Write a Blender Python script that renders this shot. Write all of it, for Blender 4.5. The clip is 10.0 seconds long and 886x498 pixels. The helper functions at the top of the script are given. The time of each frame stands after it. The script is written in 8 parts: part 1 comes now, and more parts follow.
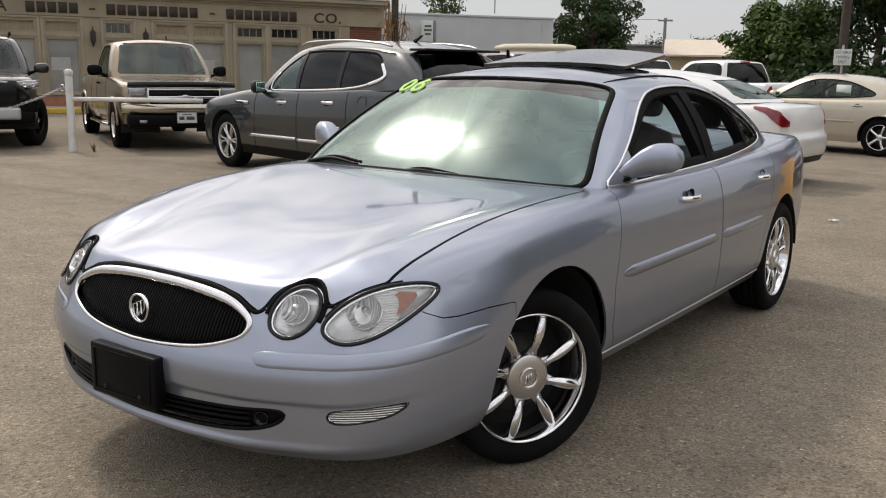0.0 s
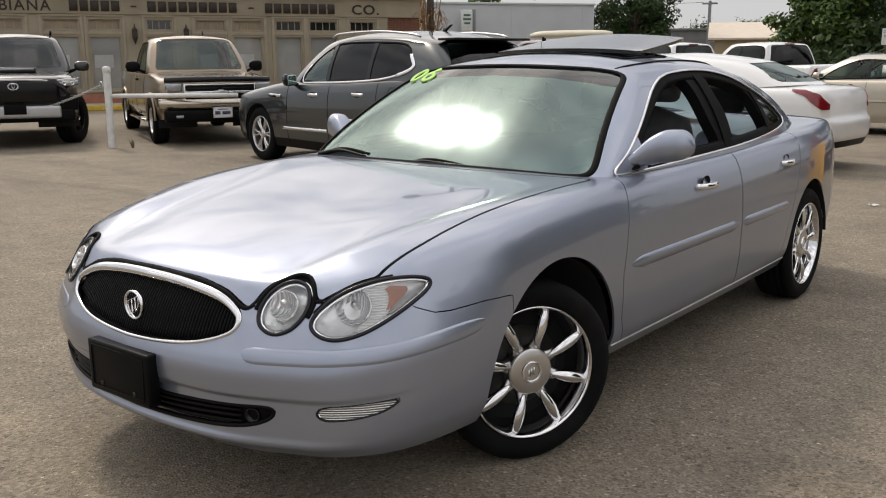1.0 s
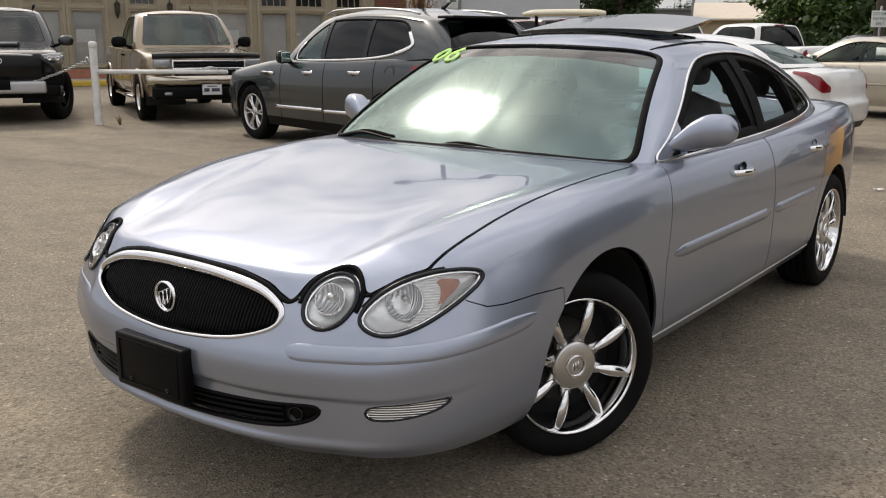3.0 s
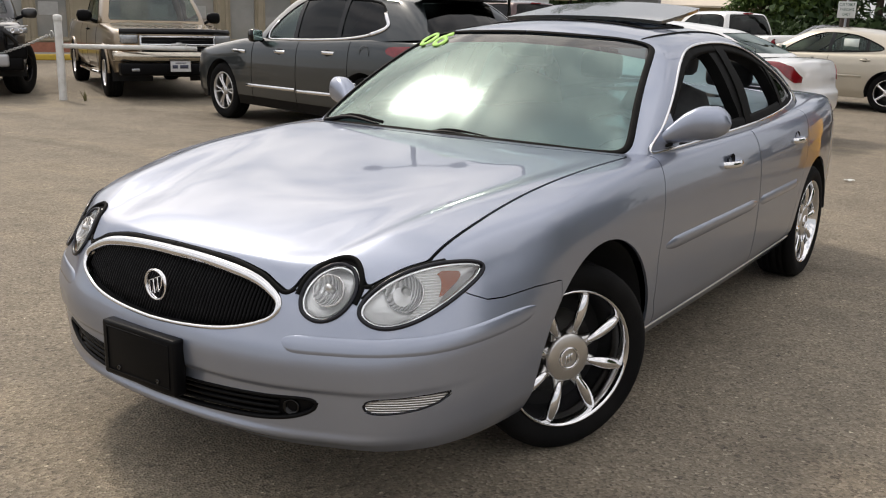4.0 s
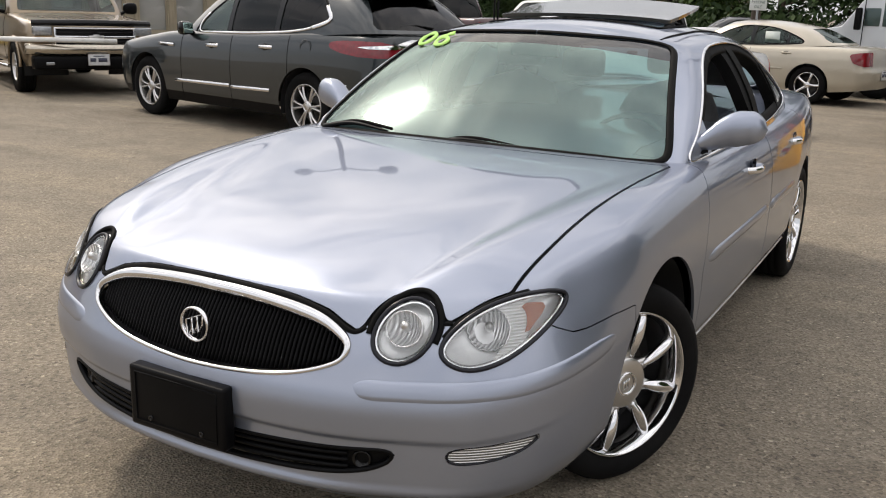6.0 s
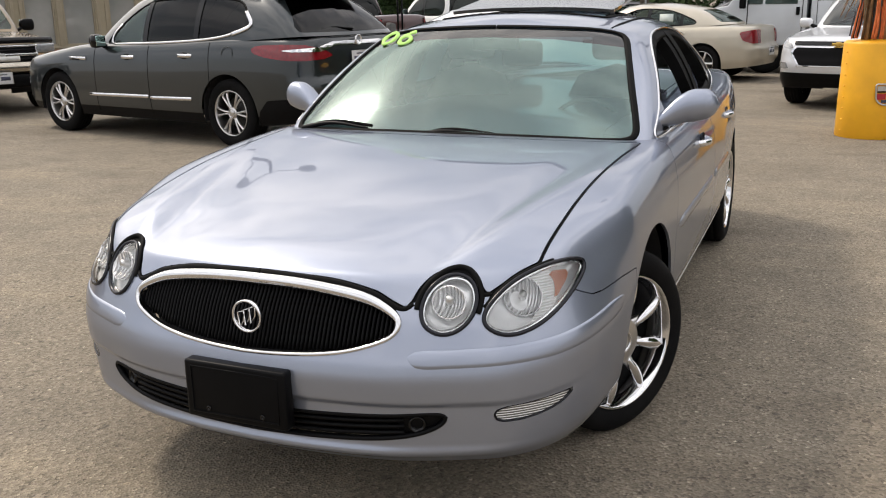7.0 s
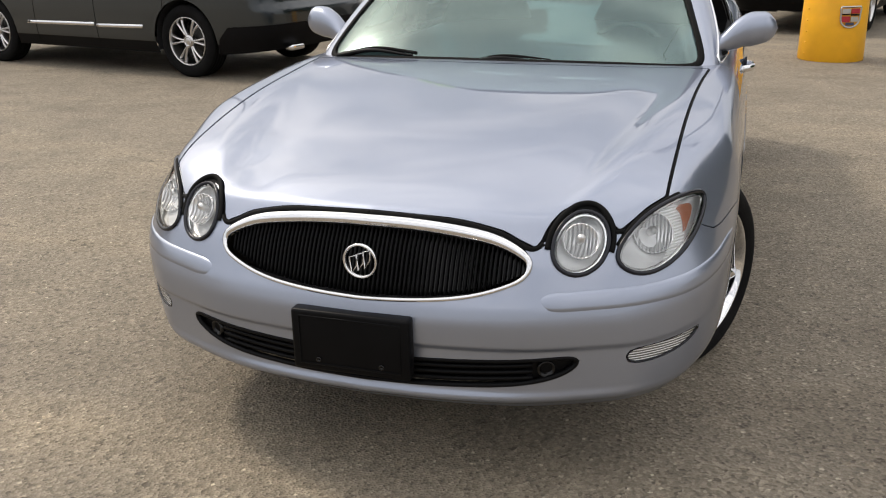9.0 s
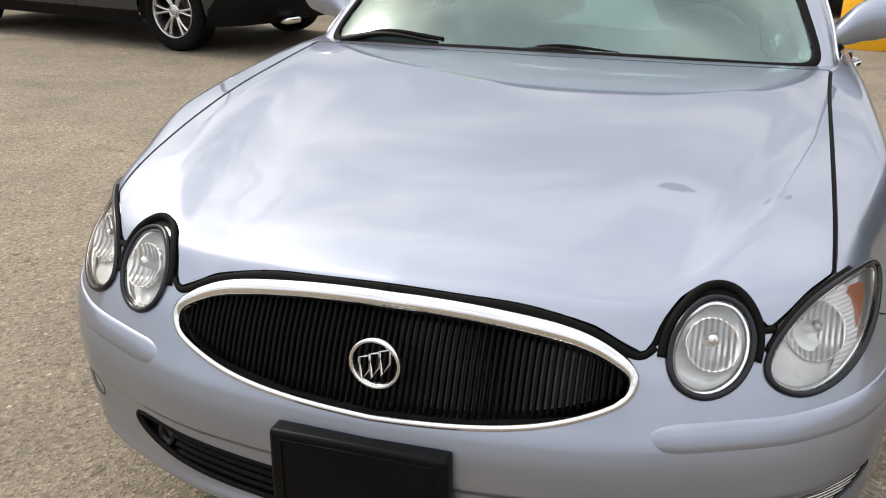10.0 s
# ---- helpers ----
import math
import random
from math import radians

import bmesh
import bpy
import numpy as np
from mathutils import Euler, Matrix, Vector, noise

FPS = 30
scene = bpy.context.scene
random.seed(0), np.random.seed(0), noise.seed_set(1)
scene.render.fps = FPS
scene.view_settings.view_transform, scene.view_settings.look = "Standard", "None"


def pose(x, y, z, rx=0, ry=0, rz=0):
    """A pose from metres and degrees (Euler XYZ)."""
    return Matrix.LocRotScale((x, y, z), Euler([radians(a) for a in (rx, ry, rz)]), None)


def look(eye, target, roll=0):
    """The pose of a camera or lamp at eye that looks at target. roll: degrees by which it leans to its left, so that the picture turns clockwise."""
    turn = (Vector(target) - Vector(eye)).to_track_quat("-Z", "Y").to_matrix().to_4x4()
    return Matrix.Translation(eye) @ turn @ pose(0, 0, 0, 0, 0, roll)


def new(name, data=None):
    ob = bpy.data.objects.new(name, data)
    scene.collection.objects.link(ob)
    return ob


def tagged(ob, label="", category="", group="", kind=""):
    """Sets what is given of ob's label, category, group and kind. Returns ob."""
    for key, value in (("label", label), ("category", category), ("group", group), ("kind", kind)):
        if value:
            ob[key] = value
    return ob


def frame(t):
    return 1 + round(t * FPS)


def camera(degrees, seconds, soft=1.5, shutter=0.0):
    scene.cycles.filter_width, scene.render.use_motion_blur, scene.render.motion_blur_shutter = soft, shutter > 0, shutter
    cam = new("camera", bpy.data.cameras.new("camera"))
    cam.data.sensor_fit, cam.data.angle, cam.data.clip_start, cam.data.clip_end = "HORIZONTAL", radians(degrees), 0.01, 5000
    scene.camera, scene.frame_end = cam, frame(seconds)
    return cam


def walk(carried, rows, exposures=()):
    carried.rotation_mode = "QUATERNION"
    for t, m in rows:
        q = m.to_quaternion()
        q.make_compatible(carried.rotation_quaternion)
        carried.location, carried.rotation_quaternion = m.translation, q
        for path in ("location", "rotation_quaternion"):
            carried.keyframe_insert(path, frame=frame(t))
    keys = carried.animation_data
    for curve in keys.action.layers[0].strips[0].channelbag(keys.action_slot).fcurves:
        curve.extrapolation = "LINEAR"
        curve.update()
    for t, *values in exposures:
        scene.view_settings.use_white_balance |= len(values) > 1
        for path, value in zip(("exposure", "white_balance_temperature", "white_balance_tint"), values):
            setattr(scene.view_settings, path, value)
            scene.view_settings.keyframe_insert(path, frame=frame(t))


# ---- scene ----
cam = camera(51.5, 10.0, soft=1.1)
PATH = [
    (0, (2.397, -2.762, 1.433), (1.259, -1.163, 1.044), 1.0),
    (0.5, (2.465, -2.675, 1.433), (1.284, -1.113, 1.025), 0.4),
    (1, (2.495, -2.623, 1.433), (1.281, -1.088, 1.022), -0.3),
    (1.5, (2.492, -2.582, 1.428), (1.251, -1.07, 1.013), -1.1),
    (2, (2.452, -2.559, 1.426), (1.2, -1.058, 1.002), -1.5),
    (3.5, (2.165, -2.665, 1.447), (1.04, -1.081, 0.972), 1.3),
    (4, (2.135, -2.66, 1.453), (1.031, -1.067, 0.959), 1.6),
    (4.5, (2.07, -2.631, 1.449), (0.974, -1.037, 0.941), 1.9),
    (5, (1.967, -2.551, 1.447), (0.865, -0.963, 0.934), 2.0),
    (6.5, (1.502, -2.833, 1.489), (0.682, -1.081, 0.979), 0.8),
    (7, (1.428, -3.028, 1.490), (0.680, -1.246, 0.975), -1.0),
    (7.5, (1.217, -3.154, 1.475), (0.551, -1.350, 0.927), -1.6),
    (8, (1.035, -3.223, 1.489), (0.430, -1.410, 0.900), -1.5),
    (8.5, (0.969, -3.263, 1.518), (0.393, -1.456, 0.883), -1.4),
    (9, (0.886, -3.072, 1.482), (0.309, -1.277, 0.816), -0.9),
    (9.5, (0.765, -2.702, 1.472), (0.169, -0.927, 0.769), -0.9),
    (10, (0.533, -2.327, 1.416), (-0.026, -0.545, 0.698), 0.5),
]
walk(cam, [(t, look(eye, target, roll)) for t, eye, target, roll in PATH], ((0.0, -0.04, 6580, 13), (1.5, -0.08, 6580, 13), (4.5, 0.05, 6580, 13), (6.5, 0.18, 6550, 13), (7.5, 0.24, 6550, 13), (9.0, 0.20, 6550, 12), (9.5, 0.28, 6550, 12), (10.0, 0.40, 6550, 11)))

# ---------------------------------------------------------------- world, sun
SUN_DIR = Vector((-0.85, 0.24, 1.06)).normalized()
SUN_ELEV = math.asin(SUN_DIR.z)
SUN_AZ = math.atan2(SUN_DIR.x, SUN_DIR.y)

world = bpy.data.worlds.new("overcast_sky")
scene.world = world
world.use_nodes = True
wn, wl = world.node_tree.nodes, world.node_tree.links
wn.clear()
w_out = wn.new("ShaderNodeOutputWorld")
w_bg = wn.new("ShaderNodeBackground")
w_sky = wn.new("ShaderNodeTexSky")
w_sky.sky_type = "NISHITA"
w_sky.sun_disc = False
w_sky.sun_elevation, w_sky.sun_rotation = SUN_ELEV, SUN_AZ
w_co = wn.new("ShaderNodeTexCoord")
w_map = wn.new("ShaderNodeMapping")
w_map.inputs["Scale"].default_value = (1.0, 1.0, 2.2)
w_noise = wn.new("ShaderNodeTexNoise")
w_noise.inputs["Scale"].default_value = 3.9
w_noise.inputs["Detail"].default_value = 4.5
w_noise.inputs["Roughness"].default_value = 0.55
w_noise.inputs["Distortion"].default_value = 0.35
w_ramp = wn.new("ShaderNodeValToRGB")
w_ramp.color_ramp.elements[0].position, w_ramp.color_ramp.elements[0].color = 0.38, (6.0, 6.25, 6.5, 1)
w_ramp.color_ramp.elements[1].position, w_ramp.color_ramp.elements[1].color = 0.64, (12.6, 12.3, 11.9, 1)
w_dot = wn.new("ShaderNodeVectorMath")
w_dot.operation = "DOT_PRODUCT"
w_dot.inputs[1].default_value = Vector((-0.80, 0.42, 0.72)).normalized()
w_pow = wn.new("ShaderNodeMapRange")
w_pow.inputs["From Min"].default_value, w_pow.inputs["From Max"].default_value = 0.80, 1.0
w_pow.inputs["To Min"].default_value, w_pow.inputs["To Max"].default_value = 0.0, 1.0
w_pow.interpolation_type = "SMOOTHERSTEP"
w_glow = wn.new("ShaderNodeMixRGB")
w_glow.blend_type = "ADD"
w_glow.inputs["Color2"].default_value = (12.0, 10.8, 8.6, 1)
w_mix = wn.new("ShaderNodeMixRGB")
w_mix.inputs["Fac"].default_value = 0.84
wl.new(w_co.outputs["Generated"], w_map.inputs["Vector"])
wl.new(w_map.outputs["Vector"], w_noise.inputs["Vector"])
wl.new(w_noise.outputs["Fac"], w_ramp.inputs["Fac"])
wl.new(w_co.outputs["Generated"], w_dot.inputs[0])
wl.new(w_dot.outputs["Value"], w_pow.inputs["Value"])
w_patch = wn.new("ShaderNodeMapRange")
w_patch.inputs["From Min"].default_value, w_patch.inputs["From Max"].default_value = 0.38, 0.62
w_patch.inputs["To Min"].default_value, w_patch.inputs["To Max"].default_value = 0.25, 1.0
w_both = wn.new("ShaderNodeMath")
w_both.operation = "MULTIPLY"
wl.new(w_noise.outputs["Fac"], w_patch.inputs["Value"])
wl.new(w_patch.outputs["Result"], w_both.inputs[0])
wl.new(w_pow.outputs["Result"], w_both.inputs[1])
wl.new(w_both.outputs["Value"], w_glow.inputs["Fac"])
w_sep = wn.new("ShaderNodeSeparateXYZ")
w_lift = wn.new("ShaderNodeMapRange")
w_lift.inputs["From Min"].default_value, w_lift.inputs["From Max"].default_value = 0.0, 1.0
w_lift.inputs["To Min"].default_value, w_lift.inputs["To Max"].default_value = 0.82, 1.42
w_scale = wn.new("ShaderNodeVectorMath")
w_scale.operation = "SCALE"
wl.new(w_co.outputs["Generated"], w_sep.inputs[0])
wl.new(w_sep.outputs["Z"], w_lift.inputs["Value"])
wl.new(w_ramp.outputs["Color"], w_scale.inputs[0])
wl.new(w_lift.outputs["Result"], w_scale.inputs["Scale"])
w_haze = wn.new("ShaderNodeMixRGB")
w_haze.inputs["Color1"].default_value = (6.1, 6.25, 6.4, 1)
w_low = wn.new("ShaderNodeMapRange")
w_low.inputs["From Min"].default_value, w_low.inputs["From Max"].default_value = 0.06, 0.30
wl.new(w_sep.outputs["Z"], w_low.inputs["Value"])
wl.new(w_low.outputs["Result"], w_haze.inputs["Fac"])
wl.new(w_scale.outputs["Vector"], w_haze.inputs["Color2"])
wl.new(w_haze.outputs["Color"], w_glow.inputs["Color1"])
wl.new(w_sky.outputs["Color"], w_mix.inputs["Color1"])
wl.new(w_glow.outputs["Color"], w_mix.inputs["Color2"])
wl.new(w_mix.outputs["Color"], w_bg.inputs["Color"])
w_bg.inputs["Strength"].default_value = 0.105
wl.new(w_bg.outputs["Background"], w_out.inputs["Surface"])

sun_data = bpy.data.lights.new("sun", "SUN")
sun_data.energy, sun_data.angle, sun_data.color = 1.75, radians(8.0), (1.0, 0.91, 0.78)
sun = new("sun", sun_data)
sun.matrix_world = look(SUN_DIR * 60, (0, 0, 0))

# ---------------------------------------------------------------- materials
def mat(name, colour, rough=0.5, metal=0.0, vary=0.08, scale=8.0, bump=0.0, bump_scale=60.0, coat=0.0,
        fine=0.0, fine_scale=200.0, second=None, second_scale=1.5, second_amount=0.4, random=0.0, spec=0.5):
    """A surface: its colour, a coarse and a fine variation, and a fine relief."""
    m = bpy.data.materials.new(name)
    m.use_nodes = True
    n, l = m.node_tree.nodes, m.node_tree.links
    b = n["Principled BSDF"]
    b.inputs["Roughness"].default_value, b.inputs["Metallic"].default_value = rough, metal
    b.inputs["Specular IOR Level"].default_value = spec
    if coat:
        b.inputs["Coat Weight"].default_value, b.inputs["Coat Roughness"].default_value = coat, 0.02
    co = n.new("ShaderNodeTexCoord")
    base = n.new("ShaderNodeRGB")
    base.outputs[0].default_value = (*colour, 1)
    out = base.outputs[0]

    def noise_at(sc, detail=4.0):
        t = n.new("ShaderNodeTexNoise")
        t.inputs["Scale"].default_value, t.inputs["Detail"].default_value = sc, detail
        l.new(co.outputs["Object"], t.inputs["Vector"])
        return t.outputs["Fac"]

    def scaled(colour_socket, fac_socket, amount):
        r = n.new("ShaderNodeMapRange")
        r.inputs["From Min"].default_value, r.inputs["From Max"].default_value = 0.3, 0.7
        r.inputs["To Min"].default_value, r.inputs["To Max"].default_value = 1 - amount, 1 + amount
        l.new(fac_socket, r.inputs["Value"])
        x = n.new("ShaderNodeVectorMath")
        x.operation = "SCALE"
        l.new(colour_socket, x.inputs[0])
        l.new(r.outputs["Result"], x.inputs["Scale"])
        return x.outputs["Vector"]

    if second:
        mx = n.new("ShaderNodeMixRGB")
        rr = n.new("ShaderNodeMapRange")
        rr.inputs["From Min"].default_value, rr.inputs["From Max"].default_value = 0.45, 0.65
        rr.inputs["To Max"].default_value = second_amount
        l.new(noise_at(second_scale, 6.0), rr.inputs["Value"])
        l.new(rr.outputs["Result"], mx.inputs["Fac"])
        l.new(out, mx.inputs["Color1"])
        mx.inputs["Color2"].default_value = (*second, 1)
        out = mx.outputs["Color"]
    if vary:
        out = scaled(out, noise_at(scale), vary)
    if fine:
        out = scaled(out, noise_at(fine_scale, 2.0), fine)
    if random:
        oi = n.new("ShaderNodeObjectInfo")
        out = scaled(out, oi.outputs["Random"], random)
    l.new(out, b.inputs["Base Color"])
    if bump:
        bp = n.new("ShaderNodeBump")
        bp.inputs["Strength"].default_value, bp.inputs["Distance"].default_value = bump, 0.01
        l.new(noise_at(bump_scale, 6.0), bp.inputs["Height"])
        l.new(bp.outputs["Normal"], b.inputs["Normal"])
    return m


def glass(name, tint, rough=0.0, clear=0.85, ior=1.45, dust=0.0):
    """A thin pane: straight through with a tint, and a mirror by its Fresnel gloss."""
    m = bpy.data.materials.new(name)
    m.use_nodes = True
    n, l = m.node_tree.nodes, m.node_tree.links
    n.clear()
    out, mix = n.new("ShaderNodeOutputMaterial"), n.new("ShaderNodeMixShader")
    tr, gl, fr = n.new("ShaderNodeBsdfTransparent"), n.new("ShaderNodeBsdfGlossy"), n.new("ShaderNodeFresnel")
    tr.inputs["Color"].default_value = (*[c * clear for c in tint], 1)
    gl.inputs["Roughness"].default_value = rough
    gl.inputs["Color"].default_value = (*[0.25 + 0.75 * c for c in tint], 1) if min(tint) > 0.5 else (1, 1, 1, 1)
    fr.inputs["IOR"].default_value = ior
    l.new(fr.outputs["Fac"], mix.inputs["Fac"])
    l.new(tr.outputs["BSDF"], mix.inputs[1])
    face = gl.outputs["BSDF"]
    if dust:
        hazy, two = n.new("ShaderNodeBsdfGlossy"), n.new("ShaderNodeMixShader")
        hazy.inputs["Roughness"].default_value, two.inputs["Fac"].default_value = 0.36, dust
        l.new(face, two.inputs[1])
        l.new(hazy.outputs["BSDF"], two.inputs[2])
        face = two.outputs["Shader"]
    l.new(face, mix.inputs[2])
    l.new(mix.outputs["Shader"], out.inputs["Surface"])
    return m


M = {}
M["paint"] = mat("lilac_silver_paint", (0.328, 0.362, 0.446), 0.36, 0.80, 0.03, 3, coat=1.0, fine=0.05, fine_scale=900)
M["paint"].node_tree.nodes["Principled BSDF"].inputs["Coat IOR"].default_value = 1.6
M["paint"].node_tree.nodes["Principled BSDF"].inputs["Specular Tint"].default_value = (0.42, 0.44, 0.50, 1)
M["chrome"] = mat("chrome", (0.80, 0.80, 0.81), 0.05, 1.0, 0.03, 6)
M["satin"] = mat("satin_alloy", (0.62, 0.61, 0.6), 0.28, 1.0, 0.05, 9)
M["black_plastic"] = mat("black_plastic", (0.0035, 0.0035, 0.004), 0.42, 0, 0.15, 12, bump=0.05, bump_scale=400, spec=0.10)
M["black_gloss"] = mat("black_gloss", (0.003, 0.003, 0.0035), 0.15, 0, 0.1, 9, spec=0.35)
M["dark_void"] = mat("dark_underside", (0.012, 0.012, 0.013), 0.9, 0, 0.2, 6)
M["rubber"] = mat("tyre_rubber", (0.005, 0.005, 0.0053), 0.8, 0, 0.2, 14, bump=0.12, bump_scale=160, second=(0.014, 0.013, 0.012), second_scale=6, second_amount=0.25, spec=0.12)
M["seal"] = mat("rubber_seal", (0.004, 0.004, 0.004), 0.7, 0, 0.1, 20, spec=0.1)
M["disc"] = mat("brake_steel", (0.045, 0.043, 0.04), 0.5, 0.6, 0.1, 14)
M["shade_band"] = glass("windshield_shade_band", (0.30, 0.34, 0.35), 0.05, 0.8, 1.6)
M["lens"] = glass("clear_lens", (0.98, 0.99, 0.99), 0.02, 0.99, 1.5)
M["windshield"] = glass("tinted_windshield", (0.60, 0.90, 0.82), 0.12, 0.90, 2.6, dust=0.12)
M["side_glass"] = glass("side_glass", (0.62, 0.74, 0.70), 0.0, 0.75, 1.5)
M["dark_glass"] = glass("privacy_glass", (0.09, 0.10, 0.10), 0.0, 0.6, 1.32)
M["sunroof"] = mat("sunroof_glass", (0.045, 0.046, 0.045), 0.16, 0.0, 0.1, 4, coat=0.5)
M["reflector"] = mat("lamp_reflector", (0.93, 0.93, 0.93), 0.09, 1.0, 0.05, 30)
M["amber"] = mat("amber_reflector", (0.33, 0.13, 0.075), 0.2, 0, 0.1, 60, coat=0.6)
M["red_lens"] = mat("red_tail_lens", (0.19, 0.005, 0.011), 0.2, 0, 0.25, 25, coat=0.7)
M["white_lens"] = mat("white_lens", (0.7, 0.7, 0.7), 0.15, 0, 0.1, 25, coat=0.8)
M["lamp_black"] = mat("lamp_bezel_black", (0.006, 0.007, 0.012), 0.25, 0, 0.1, 20, spec=0.35)
M["seat"] = mat("grey_seat_cloth", (0.11, 0.11, 0.11), 0.85, 0, 0.12, 18, bump=0.15, bump_scale=220)
M["dash"] = mat("grey_dash", (0.27, 0.275, 0.265), 0.6, 0, 0.08, 10, bump=0.06, bump_scale=300)
M["lime"] = mat("lime_window_paint", (0.36, 0.66, 0.12), 0.55, 0, 0.15, 18)
M["plate_white"] = mat("number_plate_white", (0.62, 0.63, 0.64), 0.4, 0, 0.08, 18)
M["plate_ink"] = mat("number_plate_ink", (0.05, 0.055, 0.09), 0.5, 0, 0.1, 18)
M["white_paint"] = mat("white_car_paint", (0.72, 0.72, 0.71), 0.3, 0, 0.03, 3, coat=1.0)
M["charcoal_paint"] = mat("charcoal_car_paint", (0.015, 0.021, 0.024), 0.3, 0.45, 0.06, 3, coat=1.0, fine=0.1, fine_scale=800)
M["gold_paint"] = mat("tan_gold_car_paint", (0.27, 0.205, 0.128), 0.30, 0.5, 0.05, 3, coat=1.0)
M["dark_paint"] = mat("graphite_car_paint", (0.013, 0.013, 0.015), 0.34, 0.3, 0.06, 3, coat=1.0)
M["beige_paint"] = mat("champagne_car_paint", (0.48, 0.435, 0.35), 0.36, 0.35, 0.05, 3, coat=1.0)
M["silver_paint"] = mat("bright_silver_car_paint", (0.62, 0.63, 0.65), 0.34, 0.35, 0.04, 3, coat=1.0)
M["truck_white"] = mat("service_truck_white", (0.60, 0.63, 0.66), 0.42, 0, 0.06, 2, second=(0.4, 0.4, 0.38), second_scale=1.2, second_amount=0.2)
M["skid"] = mat("silver_skid_plate", (0.45, 0.45, 0.46), 0.4, 0.6, 0.05, 9)
M["yellow"] = mat("yellow_plastic_guard", (0.94, 0.47, 0.018), 0.45, 0, 0.06, 4, second=(0.70, 0.33, 0.02), second_scale=3.5, second_amount=0.3, bump=0.03)
M["white_pipe"] = mat("weathered_white_pipe", (0.68, 0.68, 0.66), 0.5, 0, 0.06, 6, second=(0.42, 0.40, 0.36), second_scale=9, second_amount=0.4, bump=0.04)
M["galv"] = mat("galvanised_chain", (0.5, 0.5, 0.49), 0.45, 0.8, 0.15, 30)
M["facade"] = mat("olive_stucco", (0.32, 0.28, 0.20), 0.85, 0, 0.07, 2.0, bump=0.2, bump_scale=40, second=(0.16, 0.14, 0.1), second_scale=0.7, second_amount=0.4)
M["trim"] = mat("beige_trim_paint", (0.29, 0.25, 0.18), 0.6, 0, 0.08, 4, bump=0.05)
M["letter"] = mat("dark_bronze_letter", (0.032, 0.022, 0.015), 0.45, 0.2, 0.1, 10)
M["shop_glass"] = mat("shop_window_film", (0.23, 0.235, 0.225), 0.12, 0, 0.12, 0.9, coat=0.7, second=(0.34, 0.33, 0.31), second_scale=0.8, second_amount=0.6)
M["shop_dark"] = mat("dark_transom_glass", (0.02, 0.021, 0.024), 0.08, 0, 0.2, 2, coat=0.8)
M["shop_tan"] = mat("tan_transom_blind", (0.26, 0.20, 0.12), 0.5, 0, 0.15, 3, coat=0.4)
M["brick"] = mat("red_brick", (0.24, 0.10, 0.065), 0.9, 0, 0.15, 12, bump=0.25, random=0.3)
M["mortar"] = mat("mortar", (0.32, 0.29, 0.25), 0.95, 0, 0.1, 30)
M["kerb_yellow"] = mat("kerb_yellow", (0.52, 0.36, 0.05), 0.8, 0, 0.15, 6, bump=0.2)
M["concrete"] = mat("concrete", (0.36, 0.34, 0.30), 0.9, 0, 0.1, 4, bump=0.15, fine=0.1, fine_scale=80)
M["metal_wall"] = mat("grey_metal_siding", (0.50, 0.52, 0.54), 0.6, 0, 0.04, 1.2, second=(0.44, 0.455, 0.47), second_scale=0.5, second_amount=0.5)
M["beige_wall"] = mat("beige_block_wall", (0.40, 0.33, 0.21), 0.85, 0, 0.06, 2, bump=0.1)
M["tan_roof"] = mat("pale_metal_roof", (0.60, 0.52, 0.42), 0.6, 0, 0.06, 3)
M["cart_roof"] = mat("cream_cart_roof", (0.62, 0.57, 0.44), 0.5, 0, 0.06, 3)
M["grey_wall"] = mat("grey_distant_wall", (0.16, 0.165, 0.165), 0.85, 0, 0.1, 2)
M["bark"] = mat("bark", (0.075, 0.055, 0.04), 0.95, 0, 0.3, 12, bump=0.6, bump_scale=25)
M["pole_wood"] = mat("creosoted_pole", (0.06, 0.045, 0.035), 0.9, 0, 0.25, 6, bump=0.4)
M["steel_pole"] = mat("grey_steel_pole", (0.22, 0.23, 0.24), 0.5, 0.4, 0.1, 6)
M["corn"] = mat("dried_corn_stalk", (0.26, 0.16, 0.075), 0.9, 0, 0.25, 20, random=0.3)
M["orange_ribbon"] = mat("orange_ribbon", (0.62, 0.14, 0.03), 0.7, 0, 0.2, 20)
M["black_ribbon"] = mat("black_ribbon", (0.02, 0.018, 0.018), 0.7, 0, 0.2, 20)
M["sign_white"] = mat("sign_white", (0.62, 0.64, 0.62), 0.5, 0, 0.06, 8)
M["sign_ink"] = mat("sign_green_ink", (0.07, 0.13, 0.10), 0.6, 0, 0.1, 8)
M["paper"] = mat("window_sticker_paper", (0.62, 0.68, 0.64), 0.6, 0, 0.06, 14)
M["red_badge"] = mat("badge_red", (0.4, 0.02, 0.03), 0.3, 0, 0.1, 20)
M["gold_badge"] = mat("badge_gold", (0.62, 0.40, 0.09), 0.25, 0.7, 0.1, 20)
M["mirror_face"] = mat("tinted_mirror_glass", (0.42, 0.56, 0.52), 0.03, 1.0, 0.03, 6)

M["lamp_shell"] = mat("lamp_inner_shell", (0.96, 0.96, 0.96), 0.22, 0.35, 0.08, 14, bump=0.2, bump_scale=55)


